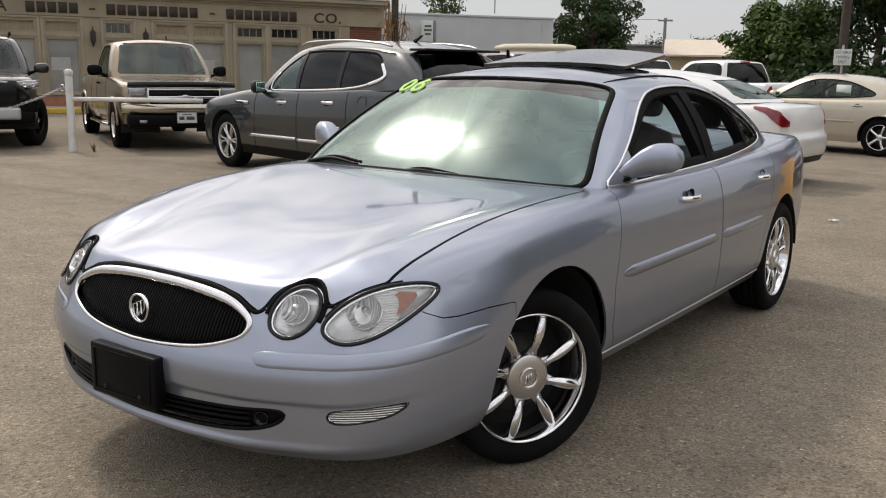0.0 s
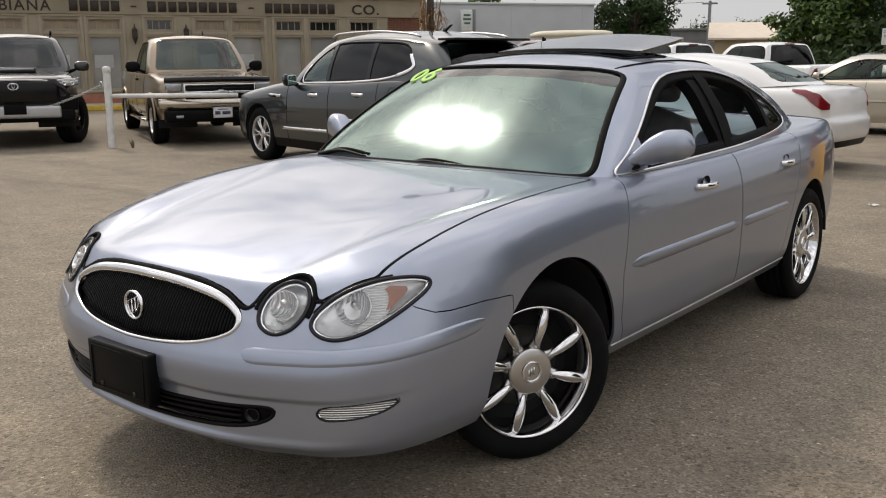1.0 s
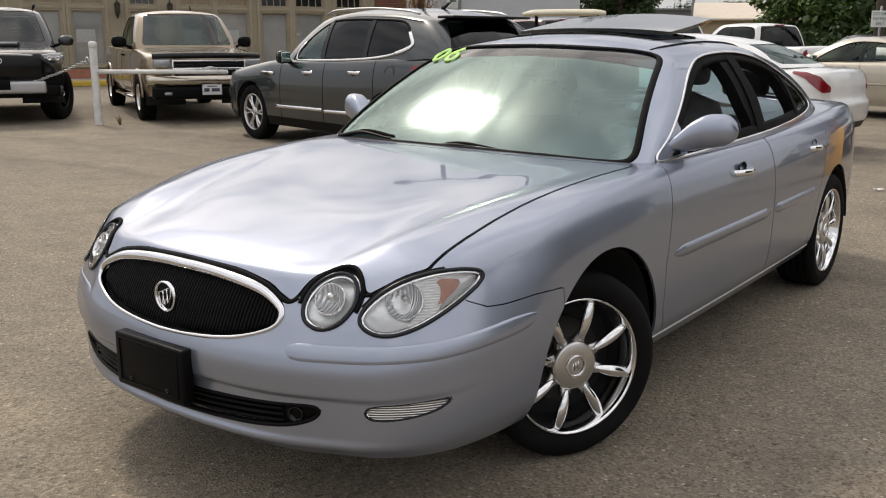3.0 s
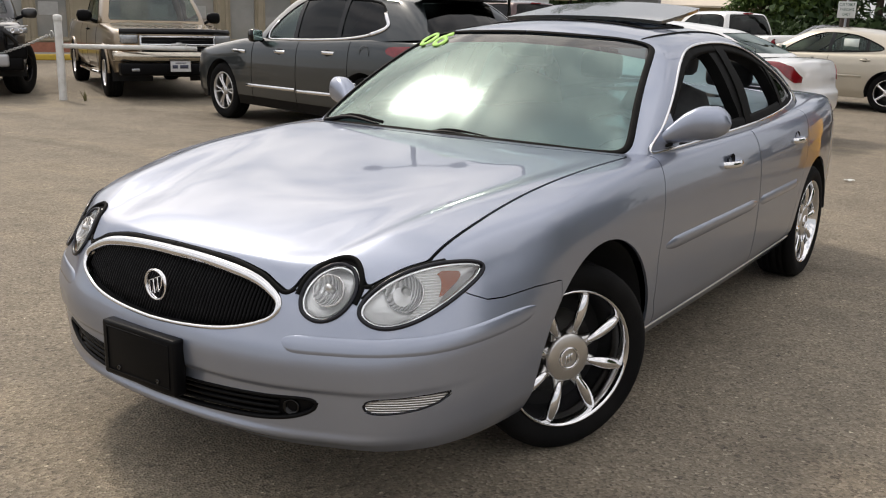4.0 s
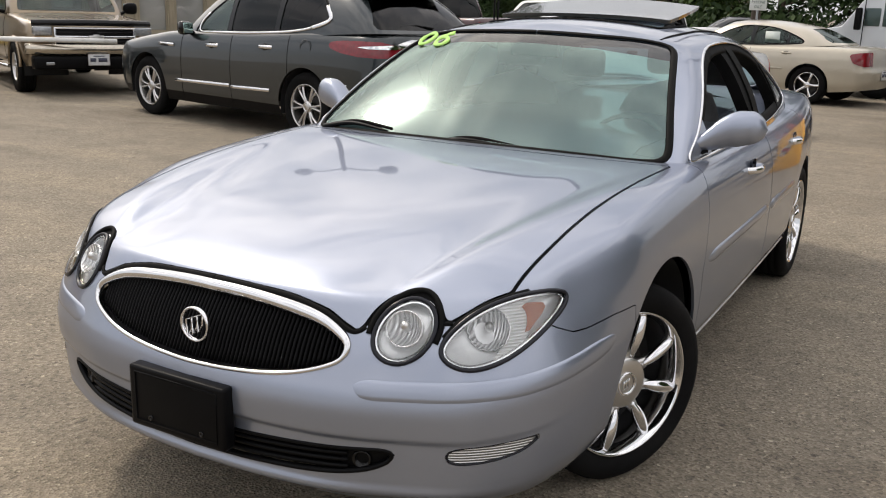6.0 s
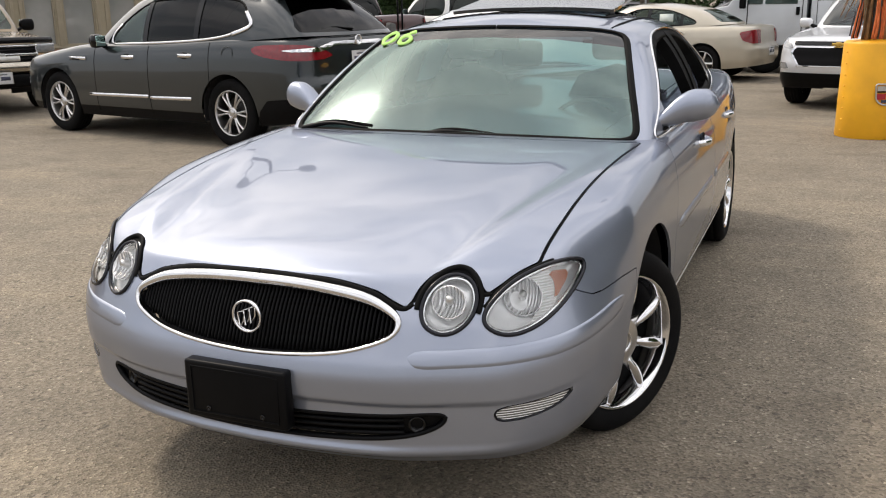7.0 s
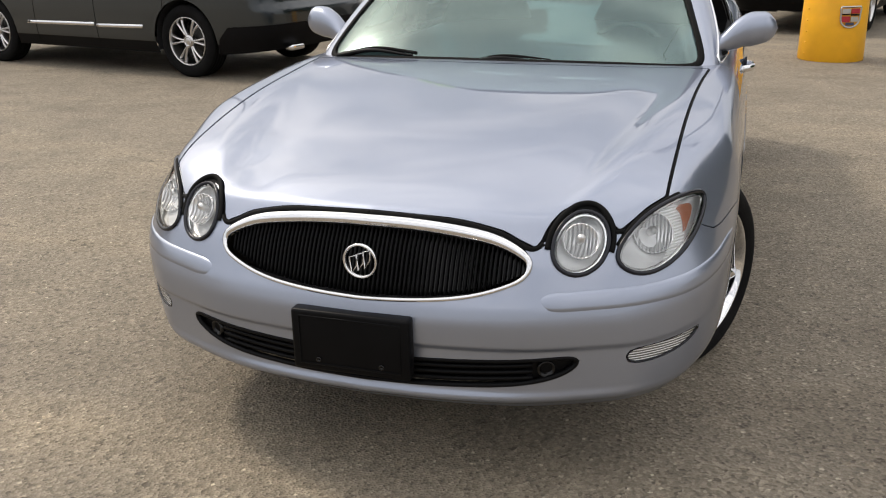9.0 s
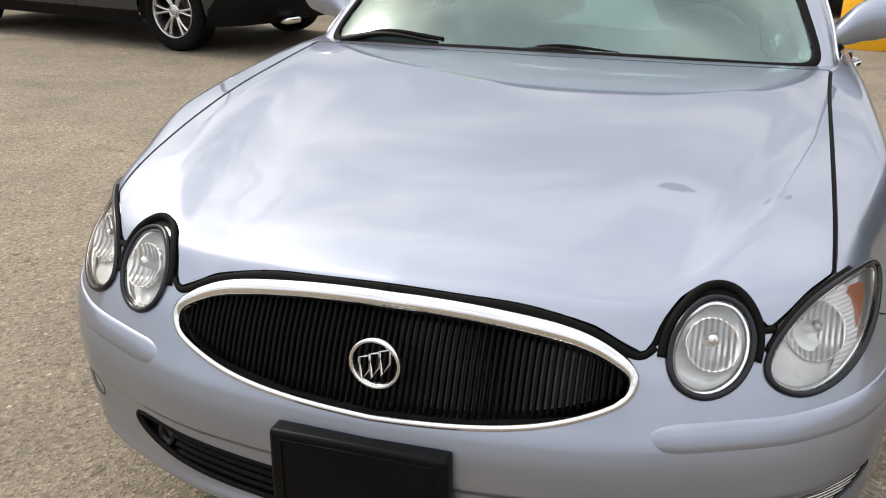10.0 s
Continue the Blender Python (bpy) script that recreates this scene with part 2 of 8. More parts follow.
def ribbed(name, dark, light, direction, scale, metal, rough=0.18):
    """Clear plastic with moulded ribs; their light and shade are banded into the colour."""
    m = bpy.data.materials.new(name)
    m.use_nodes = True
    n, l = m.node_tree.nodes, m.node_tree.links
    b = n["Principled BSDF"]
    b.inputs["Roughness"].default_value, b.inputs["Metallic"].default_value = rough, metal
    co, w, r, bp = n.new("ShaderNodeTexCoord"), n.new("ShaderNodeTexWave"), n.new("ShaderNodeValToRGB"), n.new("ShaderNodeBump")
    w.bands_direction = direction
    w.inputs["Scale"].default_value, w.inputs["Distortion"].default_value, w.inputs["Detail"].default_value = scale, 0.4, 1.0
    w.inputs["Detail Scale"].default_value = 0.4
    r.color_ramp.elements[0].color, r.color_ramp.elements[1].color = (*dark, 1), (*light, 1)
    bp.inputs["Strength"].default_value, bp.inputs["Distance"].default_value = 0.8, 0.003
    l.new(co.outputs["Object"], w.inputs["Vector"])
    l.new(w.outputs["Fac"], r.inputs["Fac"])
    l.new(r.outputs["Color"], b.inputs["Base Color"])
    l.new(w.outputs["Fac"], bp.inputs["Height"])
    l.new(bp.outputs["Normal"], b.inputs["Normal"])
    return m


M["flutes"] = ribbed("fluted_lamp_reflector", (0.62, 0.62, 0.62), (1.0, 1.0, 1.0), "X", 34.0, 0.60, 0.16)
M["fluted"] = ribbed("ribbed_white_plastic", (0.70, 0.69, 0.67), (0.96, 0.96, 0.96), "Z", 46.0, 0.0)
M["fog_lens"] = ribbed("ribbed_fog_lens", (0.12, 0.11, 0.10), (0.92, 0.90, 0.86), "Z", 44.0, 0.55)


def leaf_mat(name, dark, light):
    m = bpy.data.materials.new(name)
    m.use_nodes = True
    n, l = m.node_tree.nodes, m.node_tree.links
    b = n["Principled BSDF"]
    g = n.new("ShaderNodeNewGeometry")
    r = n.new("ShaderNodeValToRGB")
    r.color_ramp.elements[0].color, r.color_ramp.elements[1].color = (*dark, 1), (*light, 1)
    l.new(g.outputs["Random Per Island"], r.inputs["Fac"])
    l.new(r.outputs["Color"], b.inputs["Base Color"])
    b.inputs["Roughness"].default_value = 0.6
    b.inputs["Specular IOR Level"].default_value = 0.2
    return m


M["leaf"] = leaf_mat("green_leaf", (0.028, 0.055, 0.016), (0.10, 0.16, 0.035))
M["leaf_dark"] = leaf_mat("dark_green_leaf", (0.016, 0.032, 0.012), (0.05, 0.085, 0.025))
M["weed"] = leaf_mat("dry_weed", (0.10, 0.10, 0.04), (0.2, 0.18, 0.09))


def asphalt():
    """Worn asphalt: pale stones in a grey binder, with broad stains and dusty patches."""
    m = bpy.data.materials.new("worn_asphalt")
    m.use_nodes = True
    n, l = m.node_tree.nodes, m.node_tree.links
    b = n["Principled BSDF"]
    b.inputs["Roughness"].default_value = 0.88
    co = n.new("ShaderNodeTexCoord")

    def tex(kind, scale, **kw):
        t = n.new(kind)
        t.inputs["Scale"].default_value = scale
        for k, v in kw.items():
            t.inputs[k].default_value = v
        l.new(co.outputs["Object"], t.inputs["Vector"])
        return t

    def ramp(sock, stops):
        r = n.new("ShaderNodeValToRGB")
        r.color_ramp.elements[0].position, r.color_ramp.elements[0].color = stops[0][0], (*stops[0][1], 1)
        r.color_ramp.elements[1].position, r.color_ramp.elements[1].color = stops[-1][0], (*stops[-1][1], 1)
        for p, c in stops[1:-1]:
            r.color_ramp.elements.new(p).color = (*c, 1)
        l.new(sock, r.inputs["Fac"])
        return r.outputs["Color"]

    def mixed(kind, fac, a, c):
        x = n.new("ShaderNodeMixRGB")
        x.blend_type = kind
        if isinstance(fac, float):
            x.inputs["Fac"].default_value = fac
        else:
            l.new(fac, x.inputs["Fac"])
        l.new(a, x.inputs["Color1"])
        l.new(c, x.inputs["Color2"])
        return x.outputs["Color"]

    stones = tex("ShaderNodeTexVoronoi", 104.0)
    pebble = ramp(stones.outputs["Color"], [(0.0, (0.072, 0.058, 0.040)), (0.30, (0.170, 0.144, 0.108)), (0.65, (0.222, 0.189, 0.144)), (0.92, (0.300, 0.258, 0.198)), (1.0, (0.60, 0.53, 0.41))])
    big = tex("ShaderNodeTexVoronoi", 46.0)
    spot = ramp(big.outputs["Color"], [(0.0, (0.20, 0.20, 0.20)), (0.16, (0.92, 0.92, 0.92)), (0.88, (1.03, 1.03, 1.02)), (1.0, (1.9, 1.85, 1.75))])
    pebble = mixed("MULTIPLY", 0.58, pebble, spot)
    grit = tex("ShaderNodeTexNoise", 420.0, Detail=3.0)
    g = ramp(grit.outputs["Fac"], [(0.34, (0.80, 0.79, 0.78)), (0.66, (1.20, 1.20, 1.20))])
    c = mixed("MULTIPLY", 1.0, pebble, g)
    # broad dusty and oily patches, swept into long arcs by traffic
    turn = n.new("ShaderNodeMapping")
    turn.inputs["Rotation"].default_value, turn.inputs["Scale"].default_value = (0, 0, radians(24)), (0.55, 1.5, 1.0)
    l.new(co.outputs["Object"], turn.inputs["Vector"])
    broad = tex("ShaderNodeTexNoise", 0.50, Detail=7.0, Roughness=0.6, Distortion=0.8)
    l.new(turn.outputs["Vector"], broad.inputs["Vector"])
    s = ramp(broad.outputs["Fac"], [(0.30, (0.74, 0.72, 0.70)), (0.46, (1.0, 1.0, 1.0)), (0.56, (1.05, 1.05, 1.04)), (0.70, (1.32, 1.29, 1.22))])
    c = mixed("MULTIPLY", 1.0, c, s)
    mid = tex("ShaderNodeTexNoise", 2.6, Detail=7.0, Roughness=0.68)
    s2 = ramp(mid.outputs["Fac"], [(0.30, (0.82, 0.82, 0.81)), (0.5, (1.0, 1.0, 1.0)), (0.72, (1.15, 1.14, 1.12))])
    c = mixed("MULTIPLY", 1.0, c, s2)
    # scattered small oil spots
    drop = tex("ShaderNodeTexNoise", 9.0, Detail=2.0)
    s3 = ramp(drop.outputs["Fac"], [(0.24, (0.60, 0.60, 0.60)), (0.31, (1.0, 1.0, 1.0))])
    c = mixed("MULTIPLY", 0.8, c, s3)
    l.new(c, b.inputs["Base Color"])
    bp = n.new("ShaderNodeBump")
    bp.inputs["Strength"].default_value, bp.inputs["Distance"].default_value = 0.75, 0.006
    l.new(stones.outputs["Distance"], bp.inputs["Height"])
    l.new(bp.outputs["Normal"], b.inputs["Normal"])
    return m


M["asphalt"] = asphalt()
M["far_glass"] = glass("vehicle_windshield", (0.42, 0.54, 0.51), 0.02, 0.8, 1.6)
M["amber_clear"] = mat("amber_turn_lens", (0.55, 0.33, 0.16), 0.15, 0, 0.1, 25, coat=0.8)
M["bumper_tan"] = mat("tan_chrome_bumper", (0.55, 0.50, 0.42), 0.15, 0.9, 0.08, 5)
M["maroon_paint"] = mat("maroon_car_paint", (0.06, 0.022, 0.022), 0.34, 0.3, 0.06, 3, coat=1.0)
M["shop_grey"] = mat("grey_transom_glass", (0.06, 0.062, 0.066), 0.08, 0, 0.2, 2, coat=0.8)
M["paper_dim"] = mat("poster_behind_glass", (0.36, 0.36, 0.35), 0.4, 0, 0.1, 5)
M["roof_tan"] = mat("tan_shingle_roof", (0.20, 0.165, 0.12), 0.9, 0, 0.15, 6, bump=0.3, bump_scale=12)
M["wing_glass"] = glass("front_side_glass", (0.80, 0.95, 0.91), 0.0, 0.9, 1.7)
M["lamp_grey"] = mat("clear_lamp_over_grey", (0.34, 0.35, 0.36), 0.15, 0.5, 0.2, 30, coat=0.8)

# ---------------------------------------------------------------- mesh tools
def curve(*keys):
    """A smooth function through (x, y) keys, level beyond its ends."""
    k = np.array(keys, float)
    x, y = k[:, 0], k[:, 1]
    d = np.diff(y) / np.diff(x)
    t = np.zeros(len(x))
    t[0], t[-1] = d[0], d[-1]
    for i in range(1, len(x) - 1):
        t[i] = 0 if d[i - 1] * d[i] <= 0 else 2 * d[i - 1] * d[i] / (d[i - 1] + d[i])

    def f(q):
        q = np.clip(np.asarray(q, float), x[0], x[-1])
        i = np.clip(np.searchsorted(x, q) - 1, 0, len(x) - 2)
        h = x[i + 1] - x[i]
        s = (q - x[i]) / h
        return ((1 + 2 * s) * (1 - s) ** 2 * y[i] + s * (1 - s) ** 2 * h * t[i] + s * s * (3 - 2 * s) * y[i + 1] + s * s * (s - 1) * h * t[i + 1])
    return f


def spline(points, n, closed=False, even=True):
    """n points along a Catmull-Rom curve through the given ones."""
    p = np.array(points, float)
    m = len(p)
    if closed:
        e = np.vstack([p[-1], p, p[0], p[1]])
        segs = m
    else:
        e = np.vstack([2 * p[0] - p[1], p, 2 * p[-1] - p[-2]])
        segs = m - 1
    u = np.linspace(0, segs, segs * 40 + 1)
    i = np.minimum(u.astype(int), segs - 1)
    s = (u - i)[:, None]
    a, b, c, d = e[i], e[i + 1], e[i + 2], e[i + 3]
    q = 0.5 * (2 * b + (c - a) * s + (2 * a - 5 * b + 4 * c - d) * s ** 2 + (3 * b - a - 3 * c + d) * s ** 3)
    if even:
        w = np.r_[0, np.cumsum(np.linalg.norm(np.diff(q, axis=0), axis=1))]
    else:
        w = u
    k = np.linspace(0, w[-1], n + 1)[:-1] if closed else np.linspace(0, w[-1], n)
    return np.stack([np.interp(k, w, q[:, j]) for j in range(p.shape[1])], 1)


def make_mesh(name, V, F, material, N=None, smooth=True):
    me = bpy.data.meshes.new(name)
    faces = [list(dict.fromkeys(f)) for f in np.asarray(F).tolist()]
    faces = [f for f in faces if len(f) > 2]
    me.from_pydata(np.asarray(V, float).tolist(), [], faces)
    if material:
        me.materials.append(material)
    me.update()
    if smooth:
        me.polygons.foreach_set("use_smooth", [True] * len(me.polygons))
        if N is not None:
            me.normals_split_custom_set_from_vertices(np.asarray(N, float).tolist())
    return me


def part(name, data, material, parent=None, label="", smooth=True):
    """Links a bmesh, a mesh or (V, F[, N]) as one object, under a thing or a part."""
    if isinstance(data, bmesh.types.BMesh):
        me = bpy.data.meshes.new(name)
        data.to_mesh(me)
        data.free()
        if material:
            me.materials.append(material)
        if smooth:
            me.polygons.foreach_set("use_smooth", [True] * len(me.polygons))
    elif isinstance(data, bpy.types.Mesh):
        me = data
    else:
        me = make_mesh(name, data[0], data[1], material, data[2] if len(data) > 2 else None, smooth)
    ob = new(name, me)
    if parent:
        ob.parent = parent
    if label:
        ob["label"] = label
    return ob


def thing(name, label, category, m=None, group="", kind=""):
    ob = new(name)
    ob.empty_display_size = 0.2
    if m is not None:
        ob.matrix_world = m
    return tagged(ob, label, category, group, kind)


def grid_faces(m, n, wrap=False):
    i, j = np.meshgrid(np.arange(m - 1), np.arange(n if wrap else n - 1), indexing="ij")
    k = (j + 1) % n
    return np.stack([i * n + j, i * n + k, (i + 1) * n + k, (i + 1) * n + j], -1).reshape(-1, 4)


def grid_normals(P):
    du, dv = np.gradient(P, axis=0), np.gradient(P, axis=1)
    N = np.cross(du, dv)
    return N / np.maximum(np.linalg.norm(N, axis=-1, keepdims=True), 1e-9)


def compact(V, F, N):
    used = np.unique(F)
    back = np.full(len(V), -1)
    back[used] = np.arange(len(used))
    return V[used], back[F], N[used]


def carve(S, f):
    """Splits a surface S = (V, F, N) along f = 0, with the edge laid on that line: (inside, outside)."""
    V, F, N = S
    V = V.copy()
    d = f(V)
    e = np.vstack([F[:, [0, 1]], F[:, [1, 2]], F[:, [2, 3]], F[:, [3, 0]]])
    x = e[d[e[:, 0]] * d[e[:, 1]] < 0]
    pick = np.unique(np.where(np.abs(d[x[:, 0]]) < np.abs(d[x[:, 1]]), x[:, 0], x[:, 1]))
    for _ in range(3):
        if not len(pick):
            break
        p, dd = V[pick], f(V[pick])
        g = np.stack([(f(p + np.eye(3)[k] * 1e-4) - dd) / 1e-4 for k in range(3)], 1)
        nn = N[pick]
        g = g - (g * nn).sum(1, keepdims=True) * nn
        st = -dd[:, None] * g / np.maximum((g * g).sum(1, keepdims=True), 0.05)
        ln = np.linalg.norm(st, axis=1, keepdims=True)
        V[pick] = p + st * np.minimum(1, 0.03 / np.maximum(ln, 1e-9))
    d[pick] = 0
    s = np.sign(d)[F]
    mixed = (s.max(1) > 0) & (s.min(1) < 0)
    q = F[mixed]
    if len(q):
        z = d[q] == 0
        a = np.where((z[:, 0] & z[:, 2])[:, None], q, np.roll(q, -1, 1))
        tri = np.vstack([a[:, [0, 1, 2, 2]], a[:, [0, 2, 3, 3]]])
        F = np.vstack([F[~mixed], tri])
        s = np.sign(d)[F]
    tot = s.sum(1)
    flat = (s == 0).all(1)
    if flat.any():
        tot = tot.astype(float)
        tot[flat] = f(V[F[flat]].mean(1))
    return compact(V, F[tot < 0], N), compact(V, F[tot >= 0], N)


def poly_dist(points, a, b, guard=None):
    """Signed distance to a closed outline in two axes (negative inside), for carve(); guard(V) true where it may cut."""
    P = np.array(points, float)
    Q = np.roll(P, -1, 0)
    lo, hi = P.min(0) - 0.12, P.max(0) + 0.12

    def f(V):
        p = V[:, [a, b]]
        out = np.full(len(p), 0.12)
        near = (p > lo).all(1) & (p < hi).all(1)
        if guard is not None:
            near &= guard(V)
        k = np.where(near)[0]
        for c in range(0, len(k), 4000):
            i = k[c:c + 4000]
            w = p[i][:, None] - P[None]
            ed = (Q - P)[None]
            t = np.clip((w * ed).sum(2) / np.maximum((ed * ed).sum(2), 1e-12), 0, 1)
            dist = np.linalg.norm(w - ed * t[..., None], axis=2).min(1)
            y = p[i][:, 1][:, None]
            x = p[i][:, 0][:, None]
            cond = (P[None, :, 1] > y) != (Q[None, :, 1] > y)
            xi = (Q - P)[None, :, 0] * (y - P[None, :, 1]) / np.where(np.abs((Q - P)[None, :, 1]) < 1e-12, 1e-12, (Q - P)[None, :, 1]) + P[None, :, 0]
            inside = ((cond & (x < xi)).sum(1) % 2) == 1
            out[i] = np.where(inside, -dist, dist)
        return out
    return f


def rims(S):
    """The border loops of a surface, as lists of vertex numbers."""
    F = S[1]
    e = np.vstack([F[:, [0, 1]], F[:, [1, 2]], F[:, [2, 3]], F[:, [3, 0]]])
    e = e[e[:, 0] != e[:, 1]]
    keys = {}
    for a, b in e.tolist():
        if (b, a) in keys:
            del keys[(b, a)]
        else:
            keys[(a, b)] = 1
    nxt = {}
    for a, b in keys:
        nxt.setdefault(a, []).append(b)
    loops = []
    while nxt:
        a = next(iter(nxt))
        loop = [a]
        while True:
            b = nxt[loop[-1]].pop()
            if not nxt[loop[-1]]:
                del nxt[loop[-1]]
            if b == a or b not in nxt:
                if b != a:
                    loop.append(b)
                break
            loop.append(b)
        loops.append(loop)
    return sorted(loops, key=len, reverse=True)


def folded(S, depth):
    """Adds to a panel its turned-in edge."""
    V, F, N = S
    for lp in rims(S):
        if len(lp) < 3:
            continue
        a, nb = V[lp], N[lp]
        k = len(V)
        m = len(lp)
        V = np.vstack([V, a, a - nb * depth])
        tang = np.roll(a, -1, 0) - np.roll(a, 1, 0)
        side = np.cross(tang, nb)
        side /= np.maximum(np.linalg.norm(side, axis=1, keepdims=True), 1e-9)
        N = np.vstack([N, side, side])
        i = np.arange(m)
        j = (i + 1) % m
        F = np.vstack([F, np.stack([k + j, k + i, k + m + i, k + m + j], 1)])
    return V, F, N


def sweep(path, section, normals=None, closed=False, taper=None):
    """A bar along a path; section: points (sideways, outwards); normals: outwards at each point."""
    p = np.array(path, float)
    n = len(p)
    if closed:
        t = np.roll(p, -1, 0) - np.roll(p, 1, 0)
    else:
        t = np.gradient(p, axis=0)
    t /= np.maximum(np.linalg.norm(t, axis=1, keepdims=True), 1e-9)
    if normals is None:
        up = np.array([0, 0, 1.0]) if abs(t[:, 2]).mean() < 0.9 else np.array([0, 1.0, 0])
        normals = np.repeat(up[None], n, 0)
    o = normals - (normals * t).sum(1, keepdims=True) * t
    o /= np.maximum(np.linalg.norm(o, axis=1, keepdims=True), 1e-9)
    s = np.cross(t, o)
    c = np.array(section, float)
    k = np.ones(n) if taper is None else np.asarray(taper)
    V = p[:, None] + (s[:, None] * c[None, :, :1] + o[:, None] * c[None, :, 1:]) * k[:, None, None]
    m = len(c)
    if closed:
        i, j = np.meshgrid(np.arange(n), np.arange(m), indexing="ij")
        F = np.stack([i * m + j, i * m + (j + 1) % m, (i + 1) % n * m + (j + 1) % m, (i + 1) % n * m + j], -1).reshape(-1, 4)
        return V.reshape(-1, 3), F
    F = grid_faces(n, m, True)
    V = np.vstack([V.reshape(-1, 3), p[:1], p[-1:]])
    j = np.arange(m)
    a, b = n * m, n * m + 1
    F = np.vstack([F, np.stack([np.full(m, a), (j + 1) % m, j, j], 1), np.stack([np.full(m, b), (n - 1) * m + j, (n - 1) * m + (j + 1) % m, (n - 1) * m + (j + 1) % m], 1)])
    return V, F


def ring(w, h, n=10, power=2.0):
    a = np.linspace(0, 2 * np.pi, n, endpoint=False)
    c, s = np.cos(a), np.sin(a)
    return np.stack([w * np.sign(c) * np.abs(c) ** (2 / power), h * np.sign(s) * np.abs(s) ** (2 / power)], 1)


def lathe(profile, n=48, axis="x"):
    """A turned form: profile points (along the axis, radius)."""
    p = np.array(profile, float)
    a = np.linspace(0, 2 * np.pi, n, endpoint=False)
    ax, r = p[:, 0][:, None] + 0 * a, p[:, 1][:, None]
    c, s = r * np.cos(a), r * np.sin(a)
    V = {"x": np.stack([ax, c, s], -1), "z": np.stack([c, s, ax], -1), "y": np.stack([s, ax, c], -1)}[axis]
    return V.reshape(-1, 3), grid_faces(len(p), n, True)


def box(lo, hi, bevel=0.0, seg=2):
    bm = bmesh.new()
    bmesh.ops.create_cube(bm, size=1.0)
    for v in bm.verts:
        v.co = [lo[k] + (v.co[k] + 0.5) * (hi[k] - lo[k]) for k in range(3)]
    if bevel:
        bmesh.ops.bevel(bm, geom=bm.edges[:], offset=bevel, segments=seg, affect="EDGES", profile=0.6)
    return bm


def merged(*parts):
    V, F, k = [], [], 0
    for p in parts:
        V.append(np.asarray(p[0]))
        F.append(np.asarray(p[1]) + k)
        k += len(p[0])
    return np.vstack(V), np.vstack(F)


def moved(S, m):
    A = np.array(m)
    out = [np.asarray(S[0]) @ A[:3, :3].T + A[:3, 3], S[1]]
    if len(S) > 2:
        out.append(S[2] @ A[:3, :3].T)
    return tuple(out)


def mirrored(S):
    """The other half of a surface, across x = 0."""
    V, F, N = S
    k = np.array([-1.0, 1, 1])
    return V * k, F[:, ::-1], N * k


def both(S):
    a, b = S, mirrored(S)
    return np.vstack([a[0], b[0]]), np.vstack([a[1], b[1] + len(a[0])]), np.vstack([a[2], b[2]])


def smooth_rows(P, around, half, times):
    lo, hi = max(1, around - half), min(P.shape[1] - 1, around + half)
    for _ in range(times):
        Q = P.copy()
        Q[:, lo:hi] = 0.25 * P[:, lo - 1:hi - 1] + 0.5 * P[:, lo:hi] + 0.25 * P[:, lo + 1:hi + 1]
        P = Q
    return P


def hull(outline, zb, zs, side, front, rear, ztop, centre, crown=2.2, nu=330, nside=34, ntop=36, soft=14, relief=None, pinch=None):
    """Half of a car's lower shell: walls along the plan outline, then a crowned top inwards to the middle."""
    O = spline(outline, nu)
    O[0, 0] = O[-1, 0] = 0
    t = np.gradient(O, axis=0)
    t /= np.linalg.norm(t, axis=1, keepdims=True)
    n2 = np.stack([t[:, 1], -t[:, 0]], 1)
    n2[0], n2[-1] = (0, -1), (0, 1)
    w = np.clip(np.abs(n2[:, 0]), 0, 1) ** 1.3
    y = O[:, 1]
    b, s1 = zb(y), zs(y)
    s = np.linspace(0, 1, nside)
    end = np.where(n2[:, 1:2] < 0, front(s)[None], rear(s)[None])
    inset = w[:, None] * side(s)[None] + (1 - w[:, None]) * end
    if pinch is not None:
        inset = inset + w[:, None] * pinch(y[:, None], s[None])
    X = O[:, None, 0] - n2[:, None, 0] * inset
    Y = O[:, None, 1] - n2[:, None, 1] * inset
    Z = b[:, None] + (s1 - b)[:, None] * s[None]
    A = np.stack([np.maximum(X, 0), Y, Z], -1)
    r = np.linspace(0, 1, ntop + 1)[1:]
    r = r ** 1.15
    yc = centre(y)
    ye, xe = A[:, -1, 1], A[:, -1, 0]
    X2 = xe[:, None] * (1 - r)
    Y2 = ye[:, None] + (yc - ye)[:, None] * (1 - (1 - r) ** 1.5)
    Z2 = ztop(Y2) + (s1 - ztop(ye))[:, None] * (1 - r)[None] ** crown
    if relief is not None:
        Z2 = Z2 + relief(X2, Y2) * np.clip(r * 6, 0, 1)[None]
    P = np.concatenate([A, np.stack([X2, Y2, Z2], -1)], 1)
    P = smooth_rows(P, nside - 1, 5, soft)
    N = -grid_normals(P)
    P[0, :, 0] = P[-1, :, 0] = 0
    P[:, -1, 0] = 0
    N[:, -1, 0] = 0
    N[0, :, 0] = N[-1, :, 0] = 0
    N /= np.maximum(np.linalg.norm(N, axis=-1, keepdims=True), 1e-9)
    if (N[nu // 2, nside // 2, 0]) < 0:
        N = -N
    F = grid_faces(P.shape[0], P.shape[1])
    return P.reshape(-1, 3), F[:, ::-1], N.reshape(-1, 3)


